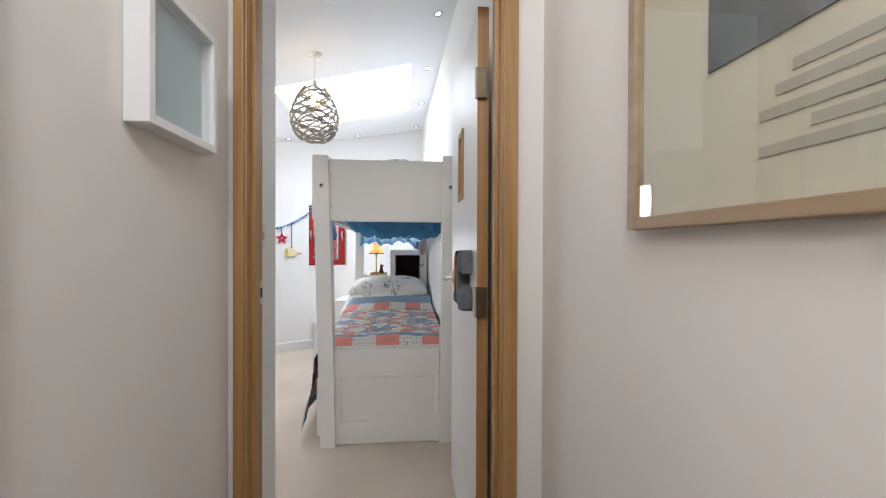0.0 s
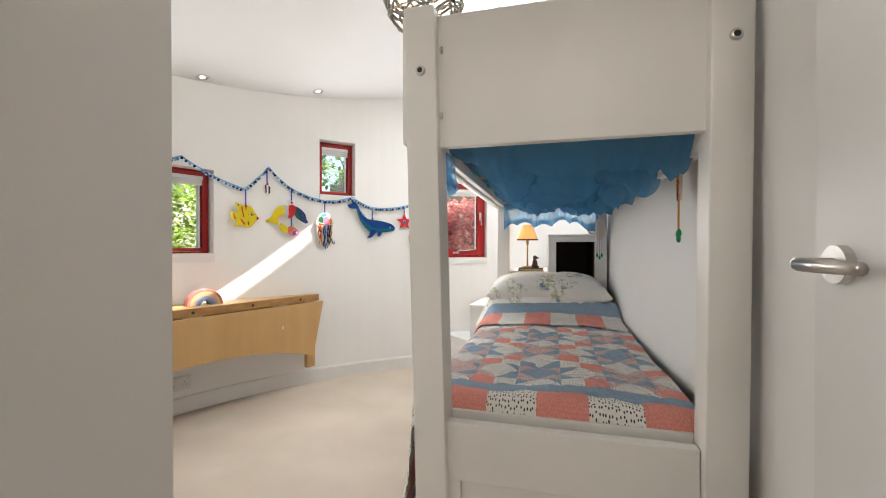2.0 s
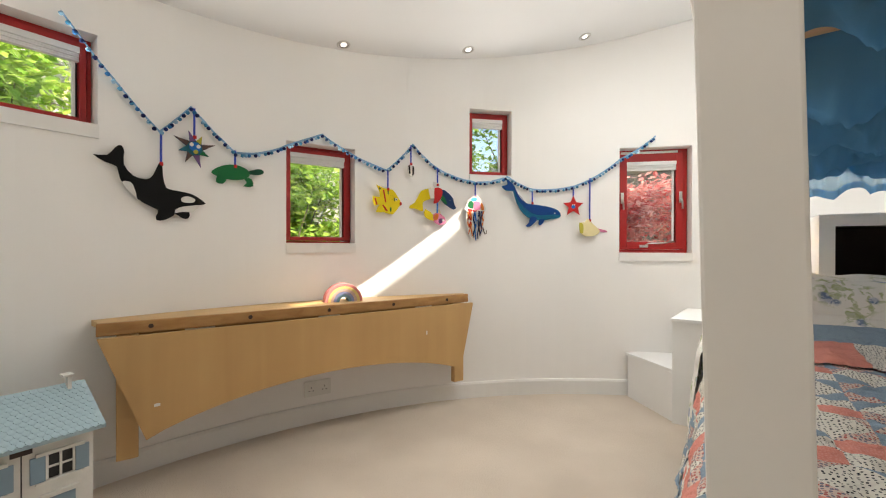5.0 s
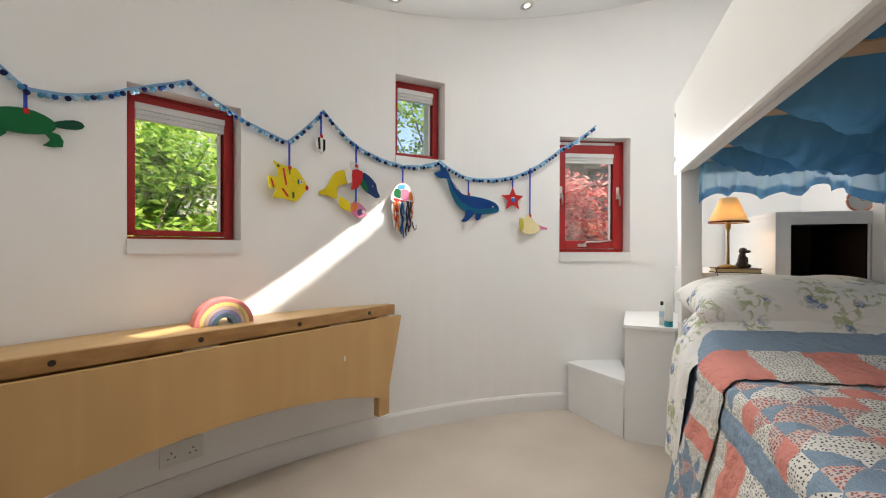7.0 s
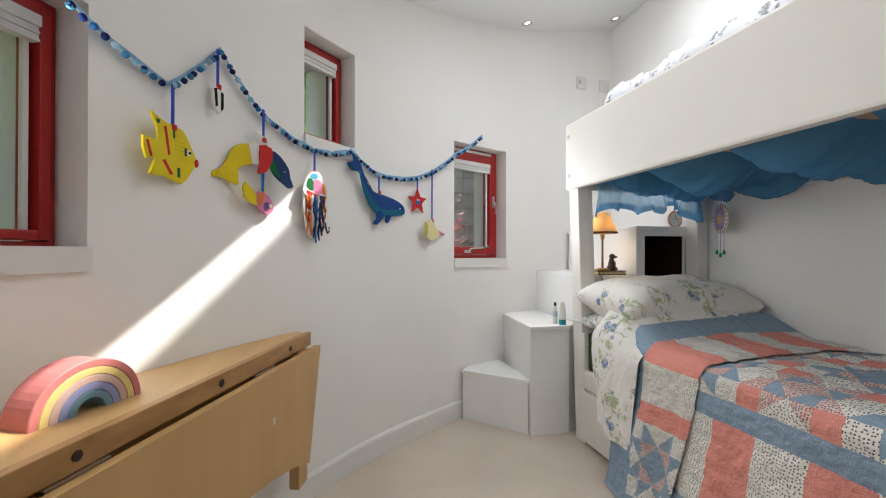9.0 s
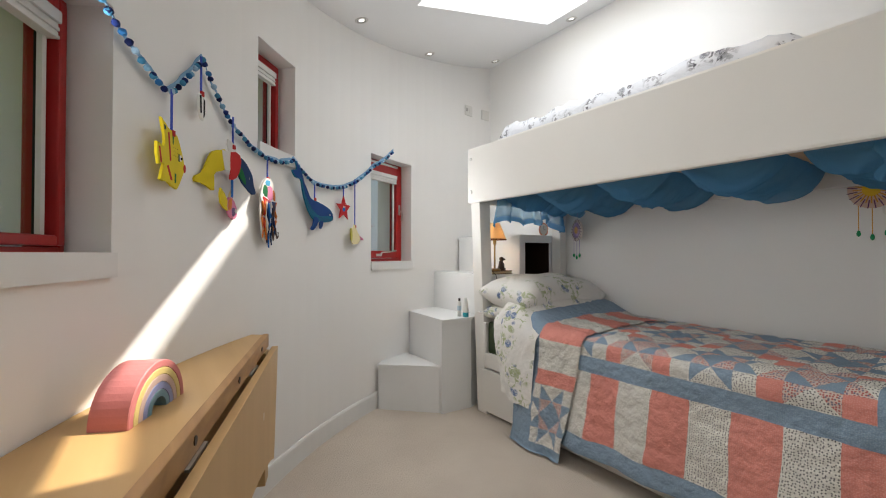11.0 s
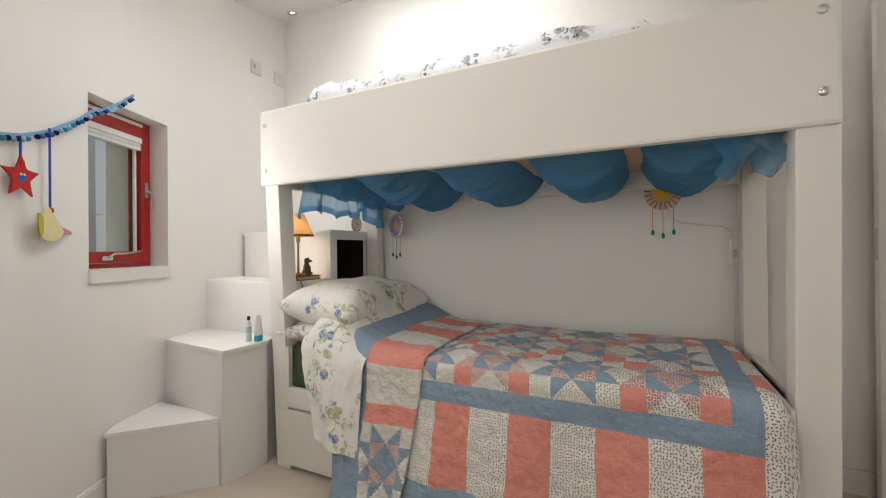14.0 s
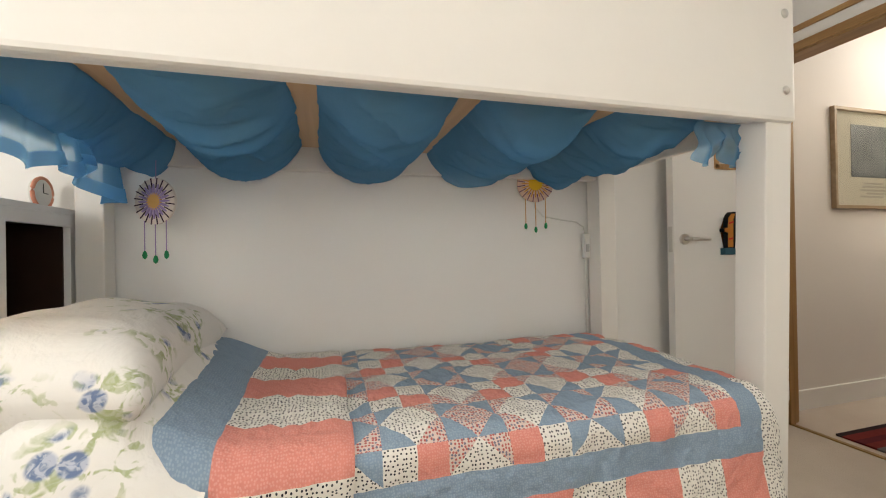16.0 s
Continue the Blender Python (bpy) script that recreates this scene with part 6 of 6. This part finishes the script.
for k in range(15):
    t0 = 0.02 + 0.93 * k / 14
    pts = []
    ph = k * 2.399
    for i in range(60):
        a = 2 * math.pi * i / 60
        t = min(0.99, max(0.0, t0 + 0.050 * math.sin(5 * a + ph) + 0.025 * math.sin(3 * a - 2 * ph)))
        r = egg(t) * (1 + 0.03 * math.sin(7 * a + ph))
        pts.append((PX + r * math.cos(a), PY + r * math.sin(a), PZ0 + (PZ1 - PZ0) * t))
    part("strand", tube(pts, 0.0052, 6, True), RATTAN, pd, "", True)
for k in range(6):
    pts = []
    for i in range(50):
        t = 0.02 + 0.95 * i / 49
        a = 2 * math.pi * (k / 6 + (0.55 if k % 2 else -0.55) * i / 49)
        r = egg(t)
        pts.append((PX + r * math.cos(a), PY + r * math.sin(a), PZ0 + (PZ1 - PZ0) * t))
    part("strand", tube(pts, 0.005, 6), RATTAN, pd, "", True)
part("bottom_ring", tube([(PX + 0.055 * math.cos(math.pi * i / 14), PY + 0.055 * math.sin(math.pi * i / 14), PZ0 + 0.002) for i in range(28)], 0.009, 8, True), RATTAN, pd, "", True)
part("bulb", lathe([(0.0, -0.11), (0.02, -0.10), (0.034, -0.07), (0.03, -0.04), (0.014, -0.01), (0.014, 0.0)], (PX, PY, PZ1 - 0.02), 18), glow("pendant_bulb", (1.0, 0.70, 0.36), 12.0), pd, "lit warm bulb", True)
part("holder", tube([(PX, PY, PZ1 - 0.03), (PX, PY, PZ1 + 0.05)], [0.019, 0.013], 16), PLASTIC, pd)
part("flex", tube([(PX, PY, PZ1 + 0.04), (PX, PY, ceil_z(PX, PY) - 0.01)], 0.003, 8), PLASTIC, pd)
part("ceiling_rose", lathe([(0.0, -0.026), (0.02, -0.024), (0.042, -0.012), (0.046, 0.006)], (PX, PY, ceil_z(PX, PY)), 24, cap=False), PLASTIC, pd, "", True)
lamp("pendant_light", "POINT", Matrix.Translation((PX, PY, PZ1 - 0.08)), 4.8, (1.0, 0.70, 0.38), r=0.034)

# ---- recessed spots ----
tilt = math.atan(0.2183)
SPOTM = glow("spot_lens", (1.0, 0.96, 0.88), 2.2)
first = None
for x, y in ((-1.493, 4.284), (-0.92, 4.774), (-0.224, 5.14), (0.47, 5.193), (-1.939, 3.67), (-2.047, 2.862), (0.505, 4.436), (0.521, 3.623), (0.549, 2.832)):
    m = Matrix.Translation((x, y, ceil_z(x, y))) @ Matrix.Rotation(-tilt, 4, "Y")
    if first is None:
        first = new("recessed_spotlight")
        first.empty_display_size = 0.03
        tagged(first, "small recessed ceiling spotlight with a steel rim", "ceiling light", "recessed spots in the ceiling")
        part("rim", lathe([(0.026, 0.004), (0.026, -0.002), (0.034, -0.004), (0.039, -0.001), (0.039, 0.004)], sides=22, cap=False), CHROME, first, "", True)
        part("reflector", lathe([(0.026, -0.001), (0.014, 0.003)], sides=22, cap=False), BLACK, first)
        part("lens", lathe([(0.0, -0.0005), (0.014, -0.0005)], sides=20, cap=False), SPOTM, first)
        first.matrix_basis = m
    else:
        copy_thing(first, m)

# ---- doll's house ----
dh = thing("dolls_house", (-1.98, 2.37, 0), "white doll's house with blue shutters and a pale blue tiled roof", "toy house")
HA = Vector((-1.832, 2.532))              # front corner beside the table
fd = Vector((0.03, -1.0)).normalized()        # along the front, away from the table
fn = Vector((1.0, 0.03)).normalized()         # out of the front
HL, HD = 0.33, 0.30


def hp(s, o, z):
    p = HA + fd * s + fn * o
    return Vector((p.x, p.y, z))


def hbox(s0, s1, o0, o1, z0, z1):
    bm = bmesh.new()
    lo = [bm.verts.new(hp(s, o, z0)) for s, o in ((s0, o0), (s1, o0), (s1, o1), (s0, o1))]
    hi = [bm.verts.new(hp(s, o, z1)) for s, o in ((s0, o0), (s1, o0), (s1, o1), (s0, o1))]
    bm.faces.new(lo)
    bm.faces.new(hi[::-1])
    for i in range(4):
        bm.faces.new((lo[i], lo[(i + 1) % 4], hi[(i + 1) % 4], hi[i]))
    return bm


HW = colour_mat("toy_white", (0.74, 0.72, 0.67), 0.5)
HB = colour_mat("toy_blue", (0.24, 0.33, 0.40), 0.55)
HR = mat("toy_roof", (0.38, 0.52, 0.58), 0.6, var=0.15, scale=20)
EV, RG = 0.40, 0.50
part("house_body", hbox(0.0, HL, -HD, 0.0, 0.0, EV), HW, dh)
bm = bmesh.new()
v = [hp(-0.02, 0.045, EV - 0.005), hp(HL + 0.02, 0.045, EV - 0.005), hp(HL + 0.02, -HD / 2, RG), hp(-0.02, -HD / 2, RG)]
b = [hp(-0.02, -HD - 0.045, EV - 0.005), hp(HL + 0.02, -HD - 0.045, EV - 0.005)]
up = Vector((0, 0, 0.012))
for q in ((v[0], v[1], v[2], v[3]), (v[3], v[2], b[1], b[0])):
    lo = [bm.verts.new(p) for p in q]
    hi = [bm.verts.new(p + up) for p in q]
    bm.faces.new(lo)
    bm.faces.new(hi[::-1])
    for i in range(4):
        bm.faces.new((lo[i], lo[(i + 1) % 4], hi[(i + 1) % 4], hi[i]))
rf = part("roof", bm, HR, dh, "pale blue scalloped roof")
tm = None
for r in range(12):
    for c in range(20):
        u, w = (c + 0.5 + 0.5 * (r % 2)) / 20, r / 12
        if u > 0.97:
            continue
        p = v[0].lerp(v[1], u).lerp(v[3].lerp(v[2], u), w + 0.03)
        e1, e2 = (v[1] - v[0]).normalized(), (v[3] - v[0]).normalized()
        nn = e1.cross(e2)
        if nn.z < 0:
            nn = -nn
        if tm is None:
            bm = bmesh.new()
            oo = [(-0.0088, 0.014), (-0.0088, -0.002), (-0.0052, -0.008), (0, -0.0125), (0.0052, -0.008), (0.0088, -0.002), (0.0088, 0.014)]
            lo = [bm.verts.new((x, y, 0)) for x, y in oo]
            hi = [bm.verts.new((x, y, 0.0018 if y < 0.01 else 0.0004)) for x, y in oo]
            bm.faces.new(hi)
            for i in range(7):
                bm.faces.new((lo[i], lo[(i + 1) % 7], hi[(i + 1) % 7], hi[i]))
            tm = bpy.data.meshes.new("shingle")
            bm.to_mesh(tm)
            bm.free()
            tm.materials.append(HR)
        ob = new("shingle", tm)
        mm = Matrix((e1, e2, nn)).transposed().to_4x4()
        mm.translation = p + up * 1.02
        ob.matrix_basis = mm
        ob.parent = rf
WW = 0.056
for s0, z0, z1 in ((0.052, 0.275, 0.345), (0.222, 0.275, 0.345), (0.222, 0.09, 0.16)):
    wn = part("window", hbox(s0, s0 + WW, -0.002, 0.003, z0, z1), BLACK, dh, "dark little window")
    for a, w in ((s0 - 0.006, 0.006), (s0 + WW, 0.006), (s0 + WW / 2 - 0.003, 0.006)):
        part("bar", hbox(a, a + w, 0.0, 0.007, z0, z1), HW, wn)
    part("bar", hbox(s0, s0 + WW, 0.0, 0.006, (z0 + z1) / 2 - 0.003, (z0 + z1) / 2 + 0.003), HW, wn)
    part("sill", hbox(s0 - 0.028, s0 + WW + 0.028, 0.0, 0.011, z0 - 0.012, z0 - 0.004), HW, wn)
    part("lintel", hbox(s0 - 0.028, s0 + WW + 0.028, 0.0, 0.011, z1 + 0.004, z1 + 0.013), HW, wn)
    for a in (s0 - 0.040, s0 + WW + 0.007):
        sh = part("shutter", hbox(a, a + 0.033, 0.0, 0.008, z0 - 0.003, z1 + 0.003), HB, wn, "grey-blue shutter")
part("door", hbox(0.045, 0.118, 0.0, 0.006, 0.0, 0.215), HB, dh, "grey-blue little door")
part("door_lintel", hbox(0.035, 0.128, 0.0, 0.014, 0.220, 0.232), HW, dh)
part("seam", hbox(0.164, 0.167, 0.0, 0.0015, 0.0, EV - 0.01), BLACK, dh)
part("latch_opening", hbox(0.142, 0.189, 0.0, 0.0022, EV - 0.035, EV - 0.012), DARKIN, dh)
part("chimney", hbox(0.022, 0.032, -HD / 2 + 0.005, -HD / 2 + 0.03, RG - 0.02, RG + 0.042), HW, dh)
part("chimney_cap", hbox(0.017, 0.045, -HD / 2 - 0.002, -HD / 2 + 0.036, RG + 0.042, RG + 0.048), HW, dh)

# ---- letters on the door ----
LETX = FX - 0.001


def letter_pose(y, z):
    mm = Matrix(((0, 0, -1), (-1, 0, 0), (0, 1, 0))).to_4x4()       # x to smaller y as read, y up, z out of the door
    mm.translation = (LETX, y, z)
    return mm


c_out = smooth_outline([(0.062, 0.026), (0.062, 0.100), (0.030, 0.106), (-0.020, 0.104), (-0.052, 0.088), (-0.062, 0.055), (-0.062, -0.055), (-0.052, -0.088), (-0.020, -0.104),
                        (0.030, -0.106), (0.062, -0.100), (0.062, -0.028), (0.020, -0.030), (-0.004, -0.042), (-0.006, 0.040), (0.020, 0.028)], 2)
bm = cutout(c_out, 0.042, letter_pose(1.678, 1.050), bev=0.009)
tagged(part("letter_c", bm, FELTGREY), "thick grey plush letter C fixed to the door", "letter")
lf = thing("letter_f", (LETX, 1.885, 1.04), "painted wooden letter f in orange, black and teal on the door", "letter")
fm = letter_pose(1.910, 1.045)
f_out = smooth_outline([(-0.038, -0.075), (-0.036, 0.0), (-0.058, 0.004), (-0.058, 0.024), (-0.036, 0.026), (-0.034, 0.075), (-0.008, 0.105), (0.035, 0.104), (0.056, 0.085), (0.052, 0.062), (0.022, 0.058), (0.014, 0.028), (0.040, 0.024), (0.040, 0.004), (0.014, 0.0), (0.012, -0.075)], 2)
part("stem", cutout(f_out, 0.024, fm, bev=0.003), PC["black"], lf)
part("painted_face", cutout([(-0.036, -0.07), (-0.034, 0.002), (-0.056, 0.006), (-0.056, 0.022), (-0.034, 0.028), (-0.031, 0.074), (-0.012, 0.096), (0.012, 0.097), (0.0, 0.07), (-0.004, -0.07)], 0.0262, fm), colour_mat("letter_orange", (0.52, 0.20, 0.035)), lf, "orange painted front")
part("foot", cutout([(-0.056, -0.108), (0.036, -0.108), (0.036, -0.074), (-0.056, -0.074)], 0.026, fm, bev=0.003), colour_mat("letter_teal", (0.03, 0.10, 0.14)), lf, "dark teal foot")
for o in ([(-0.034, -0.035), (-0.006, -0.03), (-0.006, -0.022), (-0.034, -0.027)], [(-0.03, 0.045), (0.0, 0.052), (0.0, 0.06), (-0.03, 0.053)]):
    part("mark", cutout(o, 0.0275, fm), PC["red"], lf, "red painted mark")

# ---- hall: pictures, rug, radiator valve ----
pf = thing("framed_photograph", (0.74, 0.53, 1.2), "framed dark photograph with a wide cream mount on the hall wall", "picture")
PYa, PYb, PZa, PZb = 0.20, 0.868, 1.20, 1.83
FRAMEWOOD = wood("picture_frame_wood", (0.42, 0.32, 0.21), (0.30, 0.21, 0.12), "Y")
for y0, y1, z0, z1 in ((PYa, PYa + 0.02, PZa, PZb), (PYb - 0.02, PYb, PZa, PZb), (PYa + 0.02, PYb - 0.02, PZa, PZa + 0.02), (PYa + 0.02, PYb - 0.02, PZb - 0.02, PZb)):
    part("frame", box(0.724, 0.7515, y0, y1, z0, z1, 0.002), FRAMEWOOD, pf)
part("mount", box(0.742, 0.748, PYa + 0.02, PYb - 0.02, PZa + 0.02, PZb - 0.02), mat("mount_card", (0.62, 0.55, 0.45), 0.9), pf)
part("photograph", box(0.7395, 0.7415, PYa + 0.13, PYb - 0.17, PZa + 0.20, PZb - 0.10), mat("photo_print", (0.07, 0.075, 0.085), 0.5, alt=(0.24, 0.24, 0.25), scale=5, grain=30), pf)
for k, (a, bb, z) in enumerate(((0.40, 0.58, 1.355), (0.33, 0.60, 1.335), (0.36, 0.62, 1.312), (0.34, 0.56, 1.292), (0.40, 0.62, 1.272))):
    part("caption_line", box(0.7405, 0.7418, a, bb, z, z + 0.012), mat("caption_grey", (0.44, 0.39, 0.33), 0.9), pf)
part("pane", box(0.730, 0.732, PYa + 0.015, PYb - 0.015, PZa + 0.015, PZb - 0.015), GLASS, pf).visible_shadow = False
bf = thing("box_frame", (-0.14, 1.08, 1.39), "deep white box frame on the hall wall, its picture coloured like the pale glass reflection", "picture")
for y0, y1, z0, z1 in ((0.954, 0.972, 1.388, 1.66), (1.195, 1.213, 1.388, 1.66), (0.972, 1.195, 1.388, 1.406), (0.972, 1.195, 1.642, 1.66)):
    part("frame", box(-0.1495, -0.105, y0, y1, z0, z1, 0.002), GLOSSWHITE, bf)
# pale blue puts the glass's bluish-white reflection into the picture's colour
part("picture", box(-0.149, -0.132, 0.972, 1.195, 1.406, 1.642), mat("pale_blue_reflection", (0.50, 0.58, 0.62), 0.7, var=0.12), bf)
part("pane", box(-0.116, -0.114, 0.968, 1.199, 1.402, 1.646), GLASS, bf).visible_shadow = False
rug = thing("striped_rug", (0.22, 0.3, 0), "flat-woven runner rug in red, orange and dark stripes", "rug")
strip = [colour_mat("rug_" + n, c, 0.95, 0.3) for n, c in (("red", (0.20, 0.025, 0.02)), ("dark", (0.035, 0.02, 0.02)), ("orange", (0.36, 0.10, 0.03)), ("grey", (0.14, 0.13, 0.13)), ("maroon", (0.12, 0.015, 0.02)))]
x = -0.12
for k in range(14):
    w = (0.05, 0.03, 0.045, 0.04)[k % 4]
    part("stripe", box(x, x + w, -1.6, 1.375, -0.0005, 0.009), strip[(0, 1, 2, 3, 0, 4)[k % 6]], rug)
    x += w
rv = thing("radiator_valve", (0.72, 0.31, 0.1), "small steel radiator valve by the hall skirting", "valve")
part("pipe", tube([(0.725, 0.31, 0.0), (0.725, 0.31, 0.15)], 0.0075, 10), CHROME, rv)
part("body", tube([(0.725, 0.31, 0.14), (0.725, 0.31, 0.20)], [0.014, 0.016], 12), CHROME, rv)
part("head", tube([(0.725, 0.31, 0.175), (0.68, 0.31, 0.175)], [0.017, 0.02], 14), BLACK, rv)

# ---- garden outside ----
bm = bmesh.new()
sheet(20, 20, lambda u, v: (-60 + 120 * u, -60 + 120 * v, -0.42), bm)
tagged(part("ground", bm, EARTH), "garden ground with rough grass and earth", "ground", kind="structure")
random.seed(11)


def stone_wall(name, p, q, z0, z1, label, th=0.4):
    d = Vector(q) - Vector(p)
    L = d.length
    e = d.normalized()
    nrm = Vector((-e.y, e.x))
    w = thing(name, (*((Vector(p) + Vector(q)) / 2), z0), label, "stone wall", kind="structure")
    core = [(p[0], p[1]), (q[0], q[1]), (q[0] + nrm.x * th, q[1] + nrm.y * th), (p[0] + nrm.x * th, p[1] + nrm.y * th)]
    part("core", prism(core, z0, z1 - 0.03), STONE, w)
    meshes = []
    for k in range(8):
        bm = box(-0.5, 0.5, -0.5, 0.5, -0.5, 0.5, 0.06)
        for vv in bm.verts:
            vv.co += Vector((random.uniform(-0.03, 0.03), random.uniform(-0.1, 0.1), random.uniform(-0.03, 0.03)))
        me = bpy.data.meshes.new("stone")
        bm.to_mesh(me)
        bm.free()
        me.materials.append(STONE2 if k % 2 else STONE)
        meshes.append(me)
    z, k = z0, 0
    while z < z1 - 0.05:
        h = random.uniform(0.16, 0.24)
        s = random.uniform(-0.2, 0.0)
        while s < L:
            l = random.uniform(0.26, 0.55)
            ob = new("stone", random.choice(meshes))
            c = Vector(p) + e * (s + l / 2)
            mm = Matrix(((e.x, nrm.x, 0), (e.y, nrm.y, 0), (0, 0, 1))).to_4x4()
            mm.translation = (c.x - nrm.x * 0.0, c.y - nrm.y * 0.0, z + h / 2)
            ob.matrix_basis = mm @ Matrix.Diagonal((l - 0.010, 0.06, h - 0.010, 1))
            ob.parent = w
            ob.matrix_parent_inverse = w.matrix_basis.inverted()
            s += l
            k += 1
        z += h
    return w


stone_wall("garden_wall_west", (-5.6, 1.0), (-4.9, 7.6), -0.42, 2.75, "old garden wall of uneven grey stone")
stone_wall("garden_wall_north", (-3.6, 8.4), (0.35, 8.1), -0.42, 2.3, "old garden wall of uneven pale stone")
hs = thing("outbuilding", (1.6, 7.9, -0.42), "pale blue-grey rendered outbuilding with a stair rail", "outbuilding", kind="structure")
part("wall", box(0.40, 4.0, 7.6, 8.0, -0.42, 3.4), mat("pale_blue_render", (0.70, 0.78, 0.80), 0.85, var=0.12, scale=3, grain=60, bump=0.06), hs)
part("roof", prism([(0.3, 7.4), (4.1, 7.4), (4.1, 8.2), (0.3, 8.2)], 3.4, 3.5), STONE, hs)
part("rail", tube([(0.45, 7.2, 1.35), (2.6, 7.2, 2.35)], 0.025, 8), mat("dark_rail", (0.05, 0.06, 0.07), 0.5, 0.5), hs, "dark handrail")
for x in (0.55, 1.2, 1.9, 2.5):
    part("baluster", tube([(x, 7.2, 0.3), (x, 7.2, 1.38 + (x - 0.45) * 0.465)], 0.014, 6), CHROME, hs)


def leaves(n, centre, size, leaf, seed, flat=0.5):
    """Many small folded leaves in uneven clumps."""
    rnd = random.Random(seed)
    clumps = [(Vector((rnd.gauss(0, 0.42) * size[0], rnd.gauss(0, 0.42) * size[1], rnd.uniform(-0.9, 0.9) * size[2])), rnd.uniform(0.16, 0.34)) for _ in range(max(8, n // 120))]
    verts, faces = [], []
    for _ in range(n):
        c, r = rnd.choice(clumps)
        p = Vector(centre) + c + Vector((rnd.gauss(0, 1), rnd.gauss(0, 1), rnd.gauss(0, 0.6))) * r * 0.55
        d = Vector((rnd.uniform(-1, 1), rnd.uniform(-1, 1), rnd.uniform(-0.7, 0.3))).normalized()
        s = d.cross(Vector((rnd.uniform(-1, 1) * (1 - flat), rnd.uniform(-1, 1) * (1 - flat), 1))).normalized()
        k = leaf * rnd.uniform(0.6, 1.25)
        up = s.cross(d)
        i = len(verts)
        verts += [p, p + d * k * 0.5 + s * k * 0.3 + up * k * 0.06, p + d * k, p + d * k * 0.5 - s * k * 0.3 + up * k * 0.06]
        faces += [(i, i + 1, i + 2), (i, i + 2, i + 3)]
    me = bpy.data.meshes.new("crown")
    me.from_pydata(verts, [], faces)
    return me


def plant(name, base, centre, size, leaf, n, material, label, cat, stems=5, thick=0.03, seed=1):
    t = thing(name, base, label, cat)
    rnd = random.Random(seed)
    bm = bmesh.new()
    b = Vector(base)
    for k in range(stems):
        tip = Vector(centre) + Vector((rnd.gauss(0, 0.45) * size[0], rnd.gauss(0, 0.45) * size[1], rnd.uniform(0, 0.8) * size[2]))
        mid = b.lerp(tip, 0.45) + Vector((rnd.uniform(-0.2, 0.2), rnd.uniform(-0.2, 0.2), 0.1)) * size[0]
        pts = [b, b.lerp(mid, 0.5), mid, mid.lerp(tip, 0.5) + Vector((0, 0, 0.04)), tip]
        tube(pts, [thick, thick * 0.8, thick * 0.6, thick * 0.4, thick * 0.12], 6, bm=bm)
    part("trunk", bm, BARK, t, "", True)
    me = leaves(n, centre, size, leaf, seed)
    me.materials.append(material)
    cr = new("crown", me)
    cr.parent = t
    cr.matrix_parent_inverse = t.matrix_basis.inverted()
    tagged(cr, kind="stuff")
    return t


plant("shrub", (-4.25, 4.4, -0.42), (-4.45, 4.9, 1.35), (0.40, 1.3, 0.9), 0.10, 9500, LEAF, "sunlit bright green leafy shrub by the window", "shrub", 9, 0.02, 3)
plant("shrub", (-4.5, 2.6, -0.42), (-4.5, 2.4, 1.6), (0.55, 1.0, 0.95), 0.10, 7000, LEAF, "tall green shrub against the garden wall", "shrub", 7, 0.02, 4)
plant("shrub", (-3.9, 6.0, -0.42), (-3.9, 6.1, 0.75), (0.5, 0.6, 0.5), 0.07, 4000, LEAFDARK, "low dark green shrub at the foot of the wall", "shrub", 6, 0.018, 5)
plant("tree", (-4.8, 7.6, -0.42), (-4.6, 7.6, 3.6), (1.3, 1.3, 1.5), 0.11, 9000, LEAFDARK, "leafy green tree beyond the garden wall", "tree", 7, 0.11, 6)
plant("tree", (-6.5, 3.0, -0.42), (-6.4, 3.0, 3.4), (1.4, 2.0, 1.6), 0.12, 9000, LEAF, "broad green tree behind the garden wall", "tree", 7, 0.13, 7)
plant("japanese_maple", (-1.1, 7.1, -0.42), (-1.05, 7.1, 0.95), (0.75, 0.4, 0.72), 0.085, 9500, LEAFRED, "red-leaved Japanese maple in front of the stone wall", "tree", 8, 0.03, 8)
plant("tree", (-1.8, 11.0, -0.42), (-1.6, 11.0, 3.9), (2.2, 1.2, 1.5), 0.13, 8000, LEAFDARK, "green trees rising behind the north wall", "tree", 7, 0.12, 9)
plant("birch_tree", (-1.9, 7.3, -0.42), (-2.05, 7.4, 2.85), (1.25, 0.5, 0.8), 0.085, 5200, LEAF, "slender green garden tree before the stone wall", "tree", 8, 0.03, 9)
plant("garden_shrub", (-3.7, 6.3, -0.42), (-3.7, 6.3, 1.35), (0.7, 0.6, 0.9), 0.07, 2600, LEAF, "sunlit green shrub in the garden", "shrub", 7, 0.025, 10)
